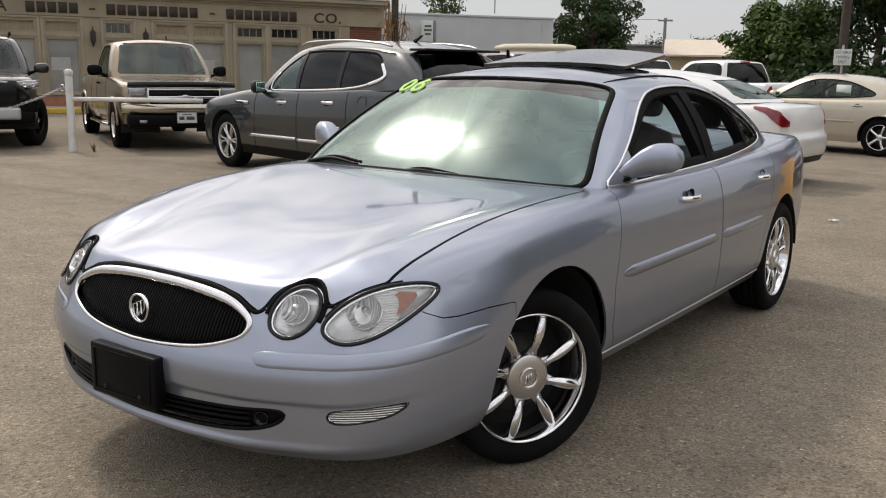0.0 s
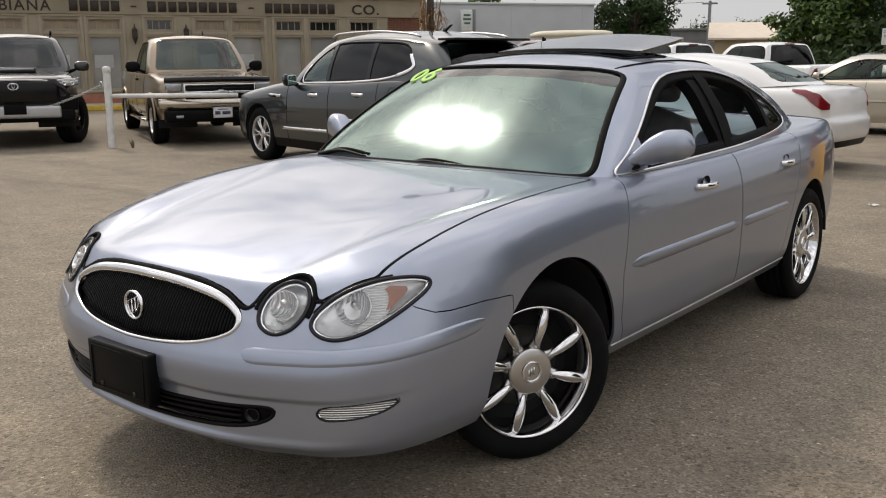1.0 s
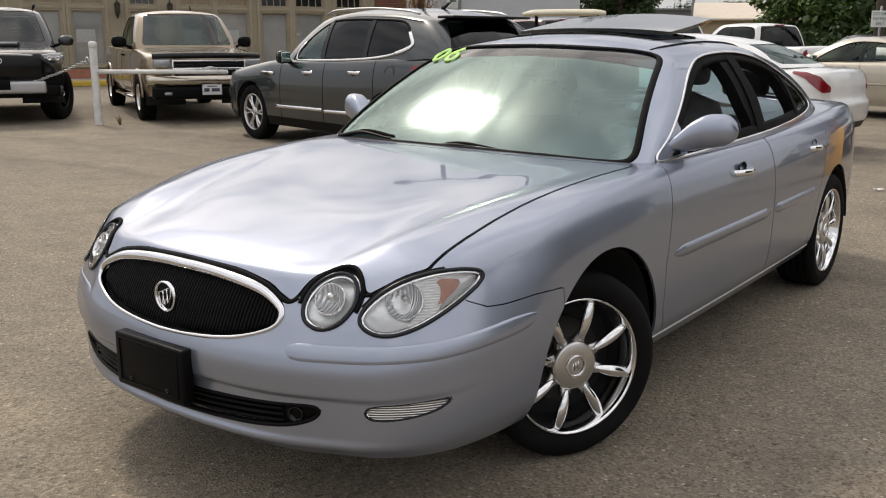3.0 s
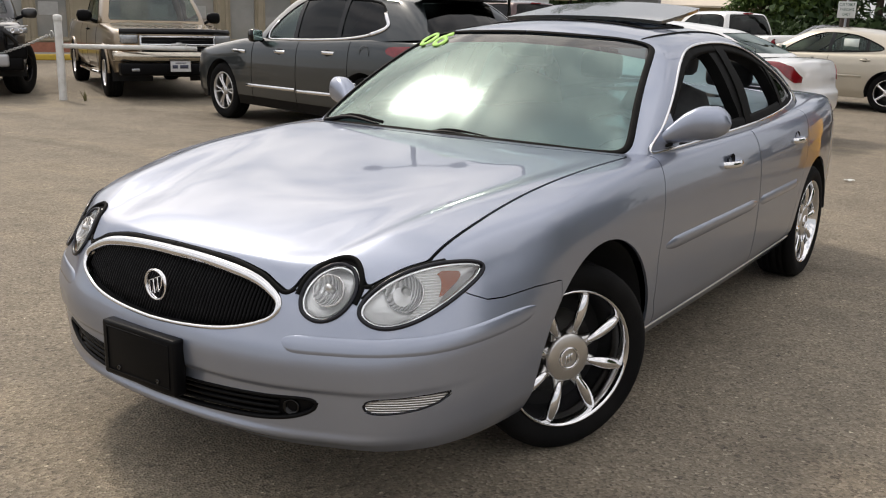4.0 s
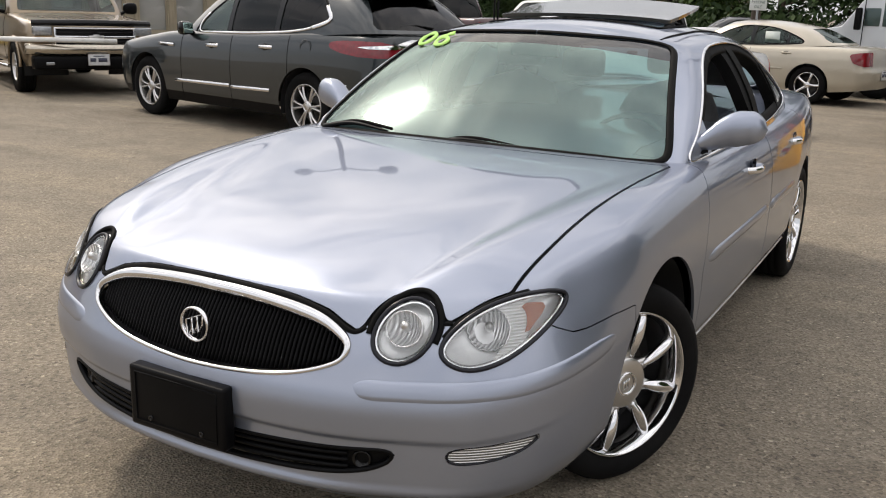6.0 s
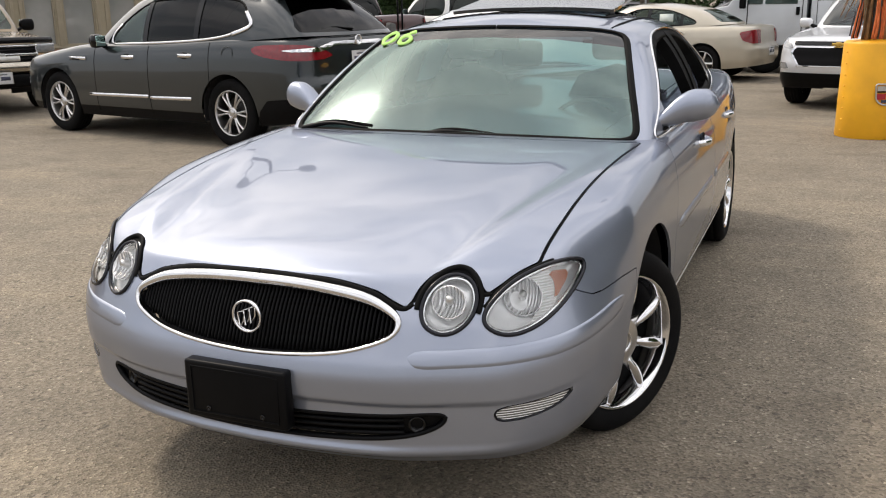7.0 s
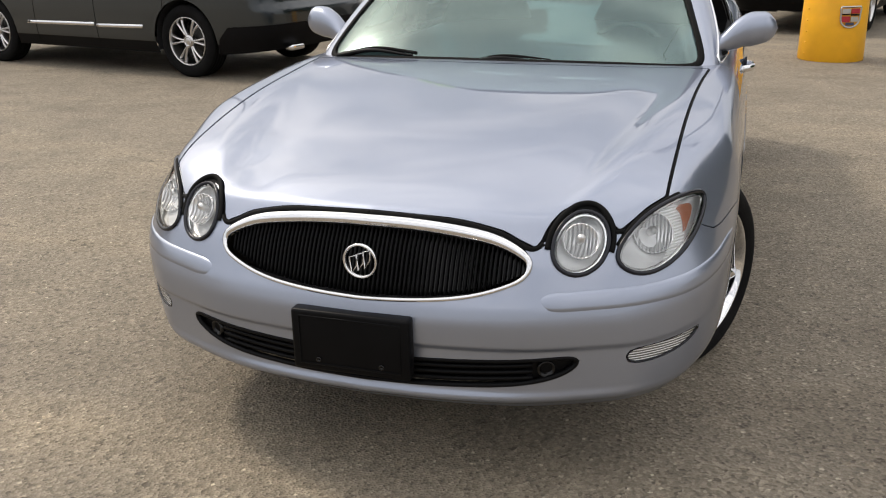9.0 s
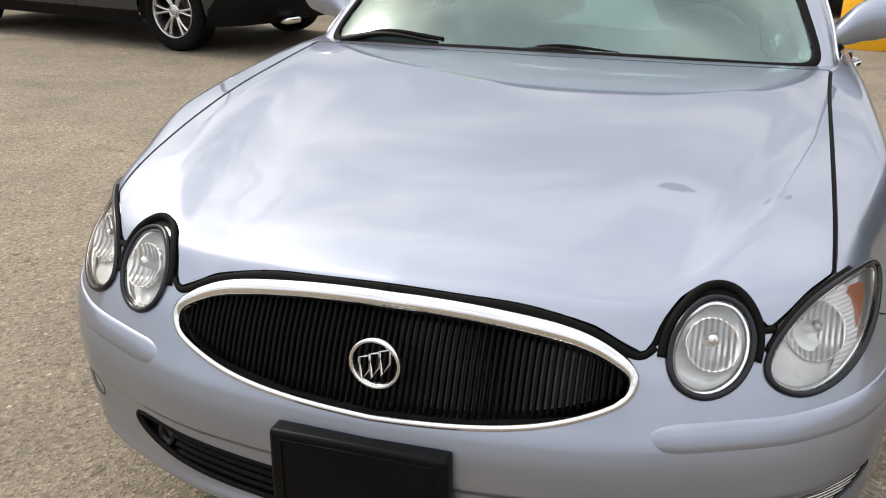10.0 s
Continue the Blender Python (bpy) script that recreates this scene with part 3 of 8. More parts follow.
def cabin(base, roof, ridge, bulge=0.025, nu=260, nside=30, ntop=24, soft=10, crown=2.0):
    """Half of a car's upper shell: from a ring at the belt to a ring at the roof, then over to the middle."""
    B = spline(base, nu, even=False)
    R = spline(roof, nu, even=False)
    t = np.gradient(B[:, :2], axis=0)
    t /= np.linalg.norm(t, axis=1, keepdims=True)
    n3 = np.stack([t[:, 1], -t[:, 0], 0 * t[:, 0]], 1)
    s = np.linspace(0, 1, nside)
    A = B[:, None] + (R - B)[:, None] * s[None, :, None] + n3[:, None] * (bulge * 4 * s * (1 - s))[None, :, None]
    A[:, :, 2] += (0.6 * bulge * 4 * s * (1 - s))[None]
    r = np.linspace(0, 1, ntop + 1)[1:]
    X2 = R[:, 0][:, None] * (1 - r)
    yc = R[0, 1] + (R[:, 1] - R[0, 1]) * 0.86 + 0.07 * (R[-1, 1] - R[0, 1])
    Y2 = R[:, 1][:, None] + (yc - R[:, 1])[:, None] * (1 - (1 - r) ** 1.5)
    Z2 = ridge(Y2) + (R[:, 2] - ridge(R[:, 1]))[:, None] * (1 - r)[None] ** crown
    P = np.concatenate([A, np.stack([X2, Y2, Z2], -1)], 1)
    P = smooth_rows(P, nside - 1, 4, soft)
    P[:, :, 0] = np.maximum(P[:, :, 0], 0)
    P[0, :, 0] = P[-1, :, 0] = 0
    N = -grid_normals(P)
    N[:, -1, 0] = 0
    N[0, :, 0] = N[-1, :, 0] = 0
    N /= np.maximum(np.linalg.norm(N, axis=-1, keepdims=True), 1e-9)
    if N[nu // 2, nside // 2, 0] < 0:
        N = -N
    F = grid_faces(P.shape[0], P.shape[1])
    return P.reshape(-1, 3), F[:, ::-1], N.reshape(-1, 3)


def circle_dist(cy, cz, r, guard=None):
    def f(V):
        d = np.hypot(V[:, 1] - cy, V[:, 2] - cz) - r
        if guard is not None:
            d = np.where(guard(V), d, 0.12)
        return np.clip(d, -0.5, 0.12)
    return f

# ---------------------------------------------------------------- wheels
def wheel(parent, x, y, r, width, rim_r, spokes, face, rim_mat, side=1, turn=0.0, twin=0.0, spoke_w=0.03, cap=None, cap_r=0.265):
    """A wheel at (x, y): tyre, rim, spokes, hub cap and brake disc. side: 1 faces +x."""
    root = new("wheel")
    root.parent = parent
    root.matrix_local = pose(x, y, r, 0, 0, turn) @ Matrix.Diagonal((side, 1, 1, 1))
    h = width / 2
    q = r - rim_r
    prof = [(-h * 0.86, rim_r * 0.96), (-h, rim_r + q * 0.30), (-h * 1.02, rim_r + q * 0.55), (-h * 0.93, r - 0.022), (-h * 0.78, r - 0.005)]
    for k in (-0.52, -0.18, 0.18, 0.52):
        prof += [(h * (k - 0.06), r), (h * (k - 0.035), r - 0.008), (h * (k + 0.035), r - 0.008), (h * (k + 0.06), r)]
    prof += [(h * 0.78, r - 0.005), (h * 0.93, r - 0.022), (h * 1.02, rim_r + q * 0.55), (h, rim_r + q * 0.30), (h * 0.9, rim_r + q * 0.08), (h * 0.8, rim_r * 0.965)]
    part("tyre", lathe(prof, 72), M["rubber"], root)
    lip = [(h * 0.70, rim_r * 0.99), (h * 0.86, rim_r * 1.01), (h * 0.93, rim_r * 1.0), (h * 0.94, rim_r * 0.975), (h * 0.86, rim_r * 0.955), (h * 0.6, rim_r * 0.93), (h * 0.1, rim_r * 0.90), (-h * 0.8, rim_r * 0.9)]
    rim = part("rim", lathe(lip, 64), rim_mat, root)
    part("brake_disc", lathe([(h * 0.02, 0.02), (h * 0.02, rim_r * 0.66), (-h * 0.15, rim_r * 0.66)], 40), M["disc"], root)
    part("brake_drum", lathe([(-h * 0.5, 0.01), (-h * 0.5, rim_r * 0.9), (-h * 0.8, rim_r * 0.9)], 32), M["dark_void"], root)
    r0, r1 = rim_r * 0.20, rim_r * 0.965
    tt = np.linspace(0, 1, 9)
    for k in range(spokes):
        offs = (-twin, twin) if twin else (0.0,)
        for o in offs:
            a = 2 * math.pi * k / spokes
            rr = r0 + (r1 - r0) * tt
            aa = a + o * (0.55 + 0.45 * tt)
            path = np.stack([h * (face + 0.10 * np.sin(tt * np.pi) - 0.02 * tt), rr * np.cos(aa), rr * np.sin(aa)], 1)
            taper = 0.82 + 0.55 * tt ** 3 + 0.35 * (1 - tt) ** 4
            sec = [(-spoke_w * 0.5, -0.020), (-spoke_w * 0.5, -0.004), (-spoke_w * 0.12, 0.012), (spoke_w * 0.12, 0.012), (spoke_w * 0.5, -0.004), (spoke_w * 0.5, -0.020)]
            part("spoke", sweep(path, sec, np.repeat([[1.0, 0, 0]], 9, 0), taper=taper), rim_mat, rim)
    hub = part("hub_cap", lathe([(h * (face - 0.2), rim_r * cap_r), (h * (face + 0.08), rim_r * cap_r), (h * (face + 0.16), rim_r * cap_r * 0.9), (h * (face + 0.19), rim_r * cap_r * 0.60), (h * (face + 0.22), rim_r * cap_r * 0.50), (h * (face + 0.22), 0.001)], 40), cap or rim_mat, root)
    part("cap_ring", moved(lathe([(0, rim_r * 0.19), (0.005, rim_r * 0.195), (0.005, rim_r * 0.165), (0, rim_r * 0.16)], 32), Matrix.Translation((h * (face + 0.21), 0, 0))), M["chrome"], hub)
    return root


def petal_wheel(parent, x, y, z, side, turn, phase):
    """The saloon's wheel: wide polished lip, eight petal spokes on a satin hub."""
    root = new("wheel")
    root.parent = parent
    root.matrix_local = pose(x, y, z, 0, 0, turn) @ Matrix.Diagonal((side, 1, 1, 1))
    r, h, q = 0.325, 0.108, 0.237
    prof = [(-h * 0.86, q * 0.96), (-h, q + 0.026), (-h * 1.03, q + 0.048), (-h * 0.95, r - 0.020), (-h * 0.80, r - 0.004)]
    for k in (-0.52, -0.18, 0.18, 0.52):
        prof += [(h * (k - 0.06), r), (h * (k - 0.035), r - 0.008), (h * (k + 0.035), r - 0.008), (h * (k + 0.06), r)]
    prof += [(h * 0.80, r - 0.004), (h * 0.95, r - 0.020), (h * 1.03, q + 0.048), (h * 1.0, q + 0.026), (h * 0.985, q + 0.022), (h * 0.97, q + 0.010), (h * 0.92, q + 0.006), (h * 0.84, q * 0.98)]
    part("tyre", lathe(prof, 96), M["rubber"], root)
    lip = [(h * 0.80, q * 1.0), (h * 0.93, q * 1.012), (h * 0.97, q * 1.0), (h * 0.965, q * 0.985), (h * 0.90, q * 0.968), (h * 0.74, q * 0.935), (h * 0.56, q * 0.905), (h * 0.40, q * 0.890), (h * 0.10, q * 0.885), (-h * 0.8, q * 0.90)]
    rim = part("rim", lathe(lip, 96), M["chrome"], root, "polished chrome rim")
    part("brake_disc", lathe([(h * 0.02, 0.02), (h * 0.02, q * 0.62), (-h * 0.15, q * 0.62)], 40), M["disc"], root)
    part("brake_drum", lathe([(-h * 0.3, 0.01), (-h * 0.3, q * 0.9), (-h * 0.8, q * 0.9)], 32), M["dark_void"], root)
    t = np.linspace(0, 1, 15)
    rr = q * (0.24 + 0.72 * t)
    out = h * (0.62 + 0.16 * np.sin(t * np.pi * 0.85) + 0.05 * t)
    foot = q * 0.050 + q * 0.090 * (1 - t) ** 5 + q * 0.02 * t ** 4
    tp = np.linspace(0.17, 1.0, 15)
    pr = q * (0.24 + 0.72 * tp)
    po = h * (0.64 + 0.16 * np.sin(tp * np.pi * 0.85) + 0.05 * tp)
    leafw = q * 0.100 * np.maximum(np.sin(np.clip((tp - 0.13) / 1.02, 0, 1) * np.pi) ** 0.55, 0.05)
    for k in range(8):
        c, sn = math.cos(phase + k * math.pi / 4), math.sin(phase + k * math.pi / 4)
        path = np.stack([out, rr * c, rr * sn], 1)
        V, F = sweep(path, [(-1.0, -0.024 / 0.02), (-1.0, -0.2), (-0.6, 0.0), (0.6, 0.0), (1.0, -0.2), (1.0, -0.024 / 0.02)], np.repeat([[1.0, 0, 0]], 15, 0), taper=foot)
        spoke = part("spoke", (V, F), M["satin"], rim)
        path = np.stack([po, pr * c, pr * sn], 1)
        V, F = sweep(path, [(-1.0, -0.35), (-0.72, 0.05), (-0.30, 0.30), (0.0, 0.42), (0.30, 0.30), (0.72, 0.05), (1.0, -0.35)], np.repeat([[1.0, 0, 0]], 15, 0), taper=leafw)
        part("petal", (V, F), M["chrome"], spoke, "chrome spoke face")
    hub = part("hub_cap", lathe([(h * 0.40, q * 0.35), (h * 0.70, q * 0.355), (h * 0.775, q * 0.345), (h * 0.80, q * 0.32), (h * 0.815, q * 0.18), (h * 0.815, 0.001)], 56), M["satin"], root, "satin grey hub cap")
    part("cap_ring", moved(lathe([(0, q * 0.165), (0.006, q * 0.160), (0.006, q * 0.135), (0.001, q * 0.128)], 36), Matrix.Translation((h * 0.815, 0, 0))), M["chrome"], hub)
    for k in (-1, 0, 1):
        part("shield", box((h * 0.815, k * 0.010 - 0.0038, -0.016 + 0.004 * k), (h * 0.815 + 0.004, k * 0.010 + 0.0038, 0.014 + 0.004 * k), 0.0015, 1), M["chrome"], hub)
    return root


def shrink(S, gap, turned=0.010):
    """A panel with its border drawn in for the gap and turned inwards."""
    V, F, N = S
    V = V.copy()
    for lp in rims(S):
        a, nb = V[lp], N[lp]
        tang = np.roll(a, -1, 0) - np.roll(a, 1, 0)
        s = np.cross(tang, nb)
        s /= np.maximum(np.linalg.norm(s, axis=1, keepdims=True), 1e-9)
        mid = a[:, 0] < 0.004
        s[mid, 0] = 0
        V[lp] = a - s * gap
    return folded((V, F, N), turned)


def trim_line(S, section, lift=0.0, closed=True, which=0, pick=None):
    """A bar along a border of a surface."""
    lp = rims(S)[which]
    p, n = S[0][lp], S[2][lp]
    if pick is not None:
        k = pick(p)
        j = np.where(k & ~np.roll(k, 1))[0]
        if len(j):
            p, n, k = np.roll(p, -j[0], 0), np.roll(n, -j[0], 0), np.roll(k, -j[0])
        p, n = p[k], n[k]
        closed = False
        for e, at in ((0, 0), (-1, len(p))):
            if p[e, 0] < 0.06:
                p = np.insert(p, at, p[e] * [0, 1, 1], 0)
                n = np.insert(n, at if at == 0 else len(n), n[e] * [0, 1, 1], 0)
    for _ in range(3):
        if closed:
            p = 0.25 * np.roll(p, 1, 0) + 0.5 * p + 0.25 * np.roll(p, -1, 0)
        else:
            p[1:-1] = 0.25 * p[:-2] + 0.5 * p[1:-1] + 0.25 * p[2:]
    return sweep(p + n * lift, section, n, closed)


def twin(S2):
    """A bar and its mirror image, as one mesh."""
    return merged(S2, (np.asarray(S2[0]) * np.array([-1.0, 1, 1]), np.asarray(S2[1])[:, ::-1]))


def two_sided(name, S2, material, parent, label=""):
    """The same part on both flanks."""
    a = part(name, S2, material, parent, label)
    V = np.asarray(S2[0]) * np.array([-1.0, 1, 1])
    F = np.asarray(S2[1])[:, ::-1]
    b = part(name, (V, F, S2[2] * np.array([-1.0, 1, 1])) if len(S2) > 2 else (V, F), material, parent, label)
    return a, b


# ---------------------------------------------------------------- the silver-lilac saloon
saloon = thing("saloon_car", "lilac-silver four-door saloon with oval black grille and tilted sunroof on asphalt", "car", pose(0.012, 0, 0))

SAL_OUT = [(0, -1.085), (0.2, -1.075), (0.40, -1.043), (0.57, -0.980), (0.713, -0.902), (0.823, -0.775), (0.884, -0.605), (0.911, -0.36), (0.919, 0.0), (0.922, 0.5), (0.924, 1.3), (0.918, 2.3),
           (0.898, 2.9), (0.845, 3.40), (0.75, 3.68), (0.58, 3.82), (0.32, 3.88), (0, 3.895)]
SAL_ZB = curve((-1.1, 0.274), (-0.6, 0.282), (-0.3, 0.286), (0.4, 0.285), (2.4, 0.285), (3.3, 0.30), (3.97, 0.33))
SAL_ZS = curve((-1.1, 0.79), (-0.93, 0.788), (-0.8, 0.810), (-0.6, 0.849), (-0.4, 0.883), (0.0, 0.936), (0.5, 0.967), (1.4, 0.972), (2.4, 0.995), (3.0, 1.02), (3.5, 1.03), (3.8, 1.01), (3.97, 0.985))
SAL_TOP = curve((-1.0, 0.790), (-0.94, 0.806), (-0.8, 0.839), (-0.5, 0.892), (0.0, 0.952), (0.35, 0.985), (0.7, 1.0), (2.8, 1.05), (3.2, 1.065), (3.6, 1.06), (3.85, 1.03), (3.97, 0.985))
SAL_MID = curve((-1.085, -0.82), (-0.9, -0.60), (-0.55, -0.25), (0.0, 0.14), (0.6, 0.65), (3.2, 3.2), (3.85, 3.5), (3.965, 3.72))
SAL_SIDE = curve((0, 0.065), (0.06, 0.040), (0.16, 0.014), (0.36, 0.002), (0.54, 0.0), (0.75, 0.007), (0.88, 0.025), (1, 0.062))
SAL_FRONT = curve((0, 0.085), (0.05, 0.050), (0.080, 0.026), (0.100, 0.021), (0.118, 0.024), (0.14, 0.029), (0.2, 0.028), (0.32, 0.024), (0.355, 0.023), (0.372, 0.020), (0.388, 0.006), (0.42, 0.003), (0.50, 0.0), (0.58, 0.008), (0.66, 0.026), (0.80, 0.060), (0.90, 0.095), (1, 0.13))
SAL_REAR = curve((0, 0.10), (0.2, 0.03), (0.42, 0.0), (0.6, 0.02), (0.85, 0.05), (1, 0.10))


def pods(x, y):
    """The swellings that run back over the hood from the lamps, each with a crease along its inner foot."""
    f = np.clip((0.34 - y) / 1.05, 0, 1) ** 0.8
    edge = 0.455 + 0.205 * (y + 0.85)
    d = np.clip(x - edge, 0, 1)
    return f * 0.026 * (1 - np.exp(-(d / 0.062) ** 2)) - 0.004 * f * np.exp(-((x - edge + 0.06) / 0.07) ** 2)


def wing_pinch(y, s):
    """The front wings lean inwards above the bumper, where the lamps wrap round."""
    a, b = np.clip((s - 0.52) / 0.40, 0, 1), np.clip((-0.22 - y) / 0.36, 0, 1)
    return 0.050 * a * a * (3 - 2 * a) * b * b * (3 - 2 * b)


body = hull(SAL_OUT, SAL_ZB, SAL_ZS, SAL_SIDE, SAL_FRONT, SAL_REAR, SAL_TOP, SAL_MID, 2.7, nu=420, nside=80, ntop=44, soft=12, relief=pods, pinch=wing_pinch)

at_front = lambda V: V[:, 1] < -0.2
hood_z = curve((0, 0.782), (0.2, 0.776), (0.34, 0.754), (0.405, 0.727), (0.435, 0.717), (0.449, 0.728), (0.464, 0.762), (0.492, 0.793), (0.537, 0.806), (0.580, 0.793), (0.606, 0.764), (0.618, 0.749), (0.631, 0.746), (0.650, 0.757), (0.695, 0.790), (0.74, 0.808), (0.80, 0.832))
hood_x = curve((-0.80, 0.728), (-0.6, 0.735), (-0.3, 0.742), (0.1, 0.757), (0.5, 0.785))
hood_y = curve((0, 0.335), (0.4, 0.355), (0.7, 0.42), (0.9, 0.50))


def hood_cut(V):
    a = 0.9 * (hood_z(V[:, 0]) - V[:, 2])
    a = np.where(V[:, 1] > -0.45, -0.12, a)
    return np.clip(np.maximum(np.maximum(a, V[:, 0] - hood_x(V[:, 1])), V[:, 1] - hood_y(V[:, 0])), -0.12, 0.12)


hood, rest = carve(body, hood_cut)
GRILLE = spline([(0, 0.768), (0.18, 0.762), (0.32, 0.743), (0.405, 0.708), (0.425, 0.678), (0.40, 0.645), (0.30, 0.612), (0.16, 0.594), (0, 0.588), (-0.16, 0.594), (-0.30, 0.612), (-0.40, 0.645), (-0.425, 0.678), (-0.405, 0.708), (-0.32, 0.743), (-0.18, 0.762)], 160, True)
grille_in, rest = carve(rest, poly_dist(GRILLE, 0, 2, at_front))
HEAD = [(-0.1, 0.773), (0, 0.773), (0.18, 0.767), (0.32, 0.749), (0.405, 0.716), (0.432, 0.726), (0.44, 0.80), (0.3, 0.84), (-0.1, 0.84)]
head_in, rest = carve(rest, poly_dist(HEAD, 0, 2, at_front))
a = np.linspace(0, 2 * np.pi, 48, endpoint=False)
SMALL = np.stack([0.539 + 0.066 * np.cos(a), 0.724 + 0.070 * np.sin(a)], 1)
small_in, rest = carve(rest, poly_dist(SMALL, 0, 2, at_front))
BIG = spline([(0.628, 0.697), (0.650, 0.662), (0.705, 0.648), (0.762, 0.668), (0.804, 0.713), (0.820, 0.767), (0.800, 0.797), (0.748, 0.801), (0.690, 0.779), (0.649, 0.742)], 80, True)
big_in, rest = carve(rest, poly_dist(BIG, 0, 2, at_front))
ang = np.linspace(0.12, np.pi - 0.12, 40)
SMALL_GAP = np.vstack([np.stack([0.539 + 0.083 * np.cos(ang), 0.722 + 0.090 * np.sin(ang)], 1), [[0.539, 0.70]]])
gap_small, rest = carve(rest, poly_dist(SMALL_GAP, 0, 2, at_front))
b_c = np.array([0.726, 0.722])
b_a = np.degrees(np.arctan2(BIG[:, 1] - b_c[1], BIG[:, 0] - b_c[0])) % 360
order = np.argsort(b_a)
keep_b = [k for k in order if 58 < b_a[k] < 190]
grow = 1.03 + 0.14 * np.clip((b_a[keep_b] - 58) / 60, 0, 1) * np.clip((190 - b_a[keep_b]) / 25, 0, 1)
BIG_GAP = np.vstack([b_c + (BIG[keep_b] - b_c) * grow[:, None], [b_c]])
gap_big, rest = carve(rest, poly_dist(BIG_GAP, 0, 2, at_front))
FOG = spline([(0.668, 0.440), (0.682, 0.415), (0.75, 0.417), (0.810, 0.436), (0.838, 0.468), (0.82, 0.470), (0.75, 0.462), (0.69, 0.456)], 60, True)
fog_in, rest = carve(rest, poly_dist(FOG, 0, 2, at_front))
LOW = spline([(0, 0.352), (0.3, 0.360), (0.45, 0.375), (0.525, 0.400), (0.556, 0.432), (0.53, 0.443), (0.40, 0.436), (0.2, 0.428), (0, 0.425), (-0.3, 0.43), (-0.5, 0.44), (-0.5, 0.37), (-0.3, 0.36)], 120, True)
low_in, rest = carve(rest, poly_dist(LOW, 0, 2, at_front))
flank = lambda V: V[:, 0] > 0.45
_, rest = carve(rest, circle_dist(0.012, 0.355, 0.402, flank))
_, rest = carve(rest, circle_dist(2.807, 0.345, 0.385, flank))
BUMPER = [(-1.4, 0.1), (-0.28, 0.1), (-0.28, 0.694), (-0.41, 0.698), (-0.54, 0.693), (-0.60, 0.697), (-0.65, 0.718), (-0.70, 0.75), (-0.80, 0.80), (-1.4, 0.80)]
bumper, rest = carve(rest, poly_dist(BUMPER, 1, 2, lambda V: V[:, 1] < 0))
R_BUMP = [(5, 0.1), (3.18, 0.1), (3.2, 0.5), (3.4, 0.66), (3.7, 0.70), (5, 0.72)]
rear_bumper, rest = carve(rest, poly_dist(R_BUMP, 1, 2, lambda V: V[:, 1] > 3.0))
TAIL = [(3.50, 0.86), (3.62, 0.80), (3.9, 0.74), (4.1, 0.74), (4.1, 0.93), (3.75, 0.95)]
tail_in, rest = carve(rest, poly_dist(TAIL, 1, 2, lambda V: (V[:, 1] > 3.3) & (V[:, 0] > 0.42)))
doorside = lambda V: V[:, 0] > 0.6
F_DOOR = [(0.505, 0.345), (0.462, 0.45), (0.455, 0.62), (0.50, 0.82), (0.60, 1.2), (1.655, 1.2), (1.655, 0.345)]
R_DOOR = [(1.663, 0.345), (1.663, 1.2), (2.62, 1.2), (2.58, 0.95), (2.50, 0.74), (2.38, 0.52), (2.33, 0.40), (2.31, 0.345)]
front_door, rest = carve(rest, poly_dist(F_DOOR, 1, 2, doorside))
rear_door, rest = carve(rest, poly_dist(R_DOOR, 1, 2, doorside))
gap_bar = ring(0.0045, 0.004, 6)

part("hood", both(shrink(hood, 0.008, 0.016)), M["paint"], saloon)
part("body_shell", both(shrink(rest, 0.002)), M["paint"], saloon)
part("front_bumper", both(shrink(bumper, 0.0015)), M["paint"], saloon)
part("rear_bumper", both(shrink(rear_bumper, 0.0015)), M["paint"], saloon)
for S_door, nm in ((front_door, "front_door"), (rear_door, "rear_door")):
    two_sided(nm, shrink(S_door, 0.0025), M["paint"], saloon)
for S_gap in (front_door, rear_door):
    two_sided("door_seal", trim_line(S_gap, gap_bar, -0.007), M["seal"], saloon)
part("hood_seal", twin(trim_line(hood, ring(0.010, 0.006, 6), -0.009, pick=lambda p: p[:, 0] > 0.003)), M["seal"], saloon)
two_sided("tail_lamp", shrink(tail_in, 0.002), M["red_lens"], saloon, "red tail lamp lens")

# liner below the gaps and the floor pan
SV, SF, SN = body
liner = (SV - SN * 0.03, SF, SN)
for cut in (poly_dist(GRILLE * [1.1, 1] + [0, 0], 0, 2, at_front), poly_dist(np.array([(0.42, 0.6), (0.95, 0.6), (0.95, 0.83), (0.42, 0.83)]), 0, 2, at_front), poly_dist([(-0.7, 0.30), (0.95, 0.30), (0.95, 0.50), (-0.7, 0.50)], 0, 2, at_front)):
    _, liner = carve(liner, cut)
_, liner = carve(liner, circle_dist(0.012, 0.345, 0.45, flank))
_, liner = carve(liner, circle_dist(2.807, 0.345, 0.43, flank))
_, liner = carve(liner, poly_dist([(0.6, 0.9), (3.3, 0.93), (3.3, 1.5), (0.6, 1.5)], 1, 2))
part("inner_liner", both(liner), M["dark_void"], saloon)
# Hangs low, unseen, to deepen the shade on the ground below.
part("floor_pan", box((-0.48, -0.38, 0.19), (0.48, 3.30, 0.23)), M["dark_void"], saloon)
part("under_tray", box((-0.85, 0.44, 0.295), (0.85, 2.36, 0.33)), M["dark_void"], saloon)
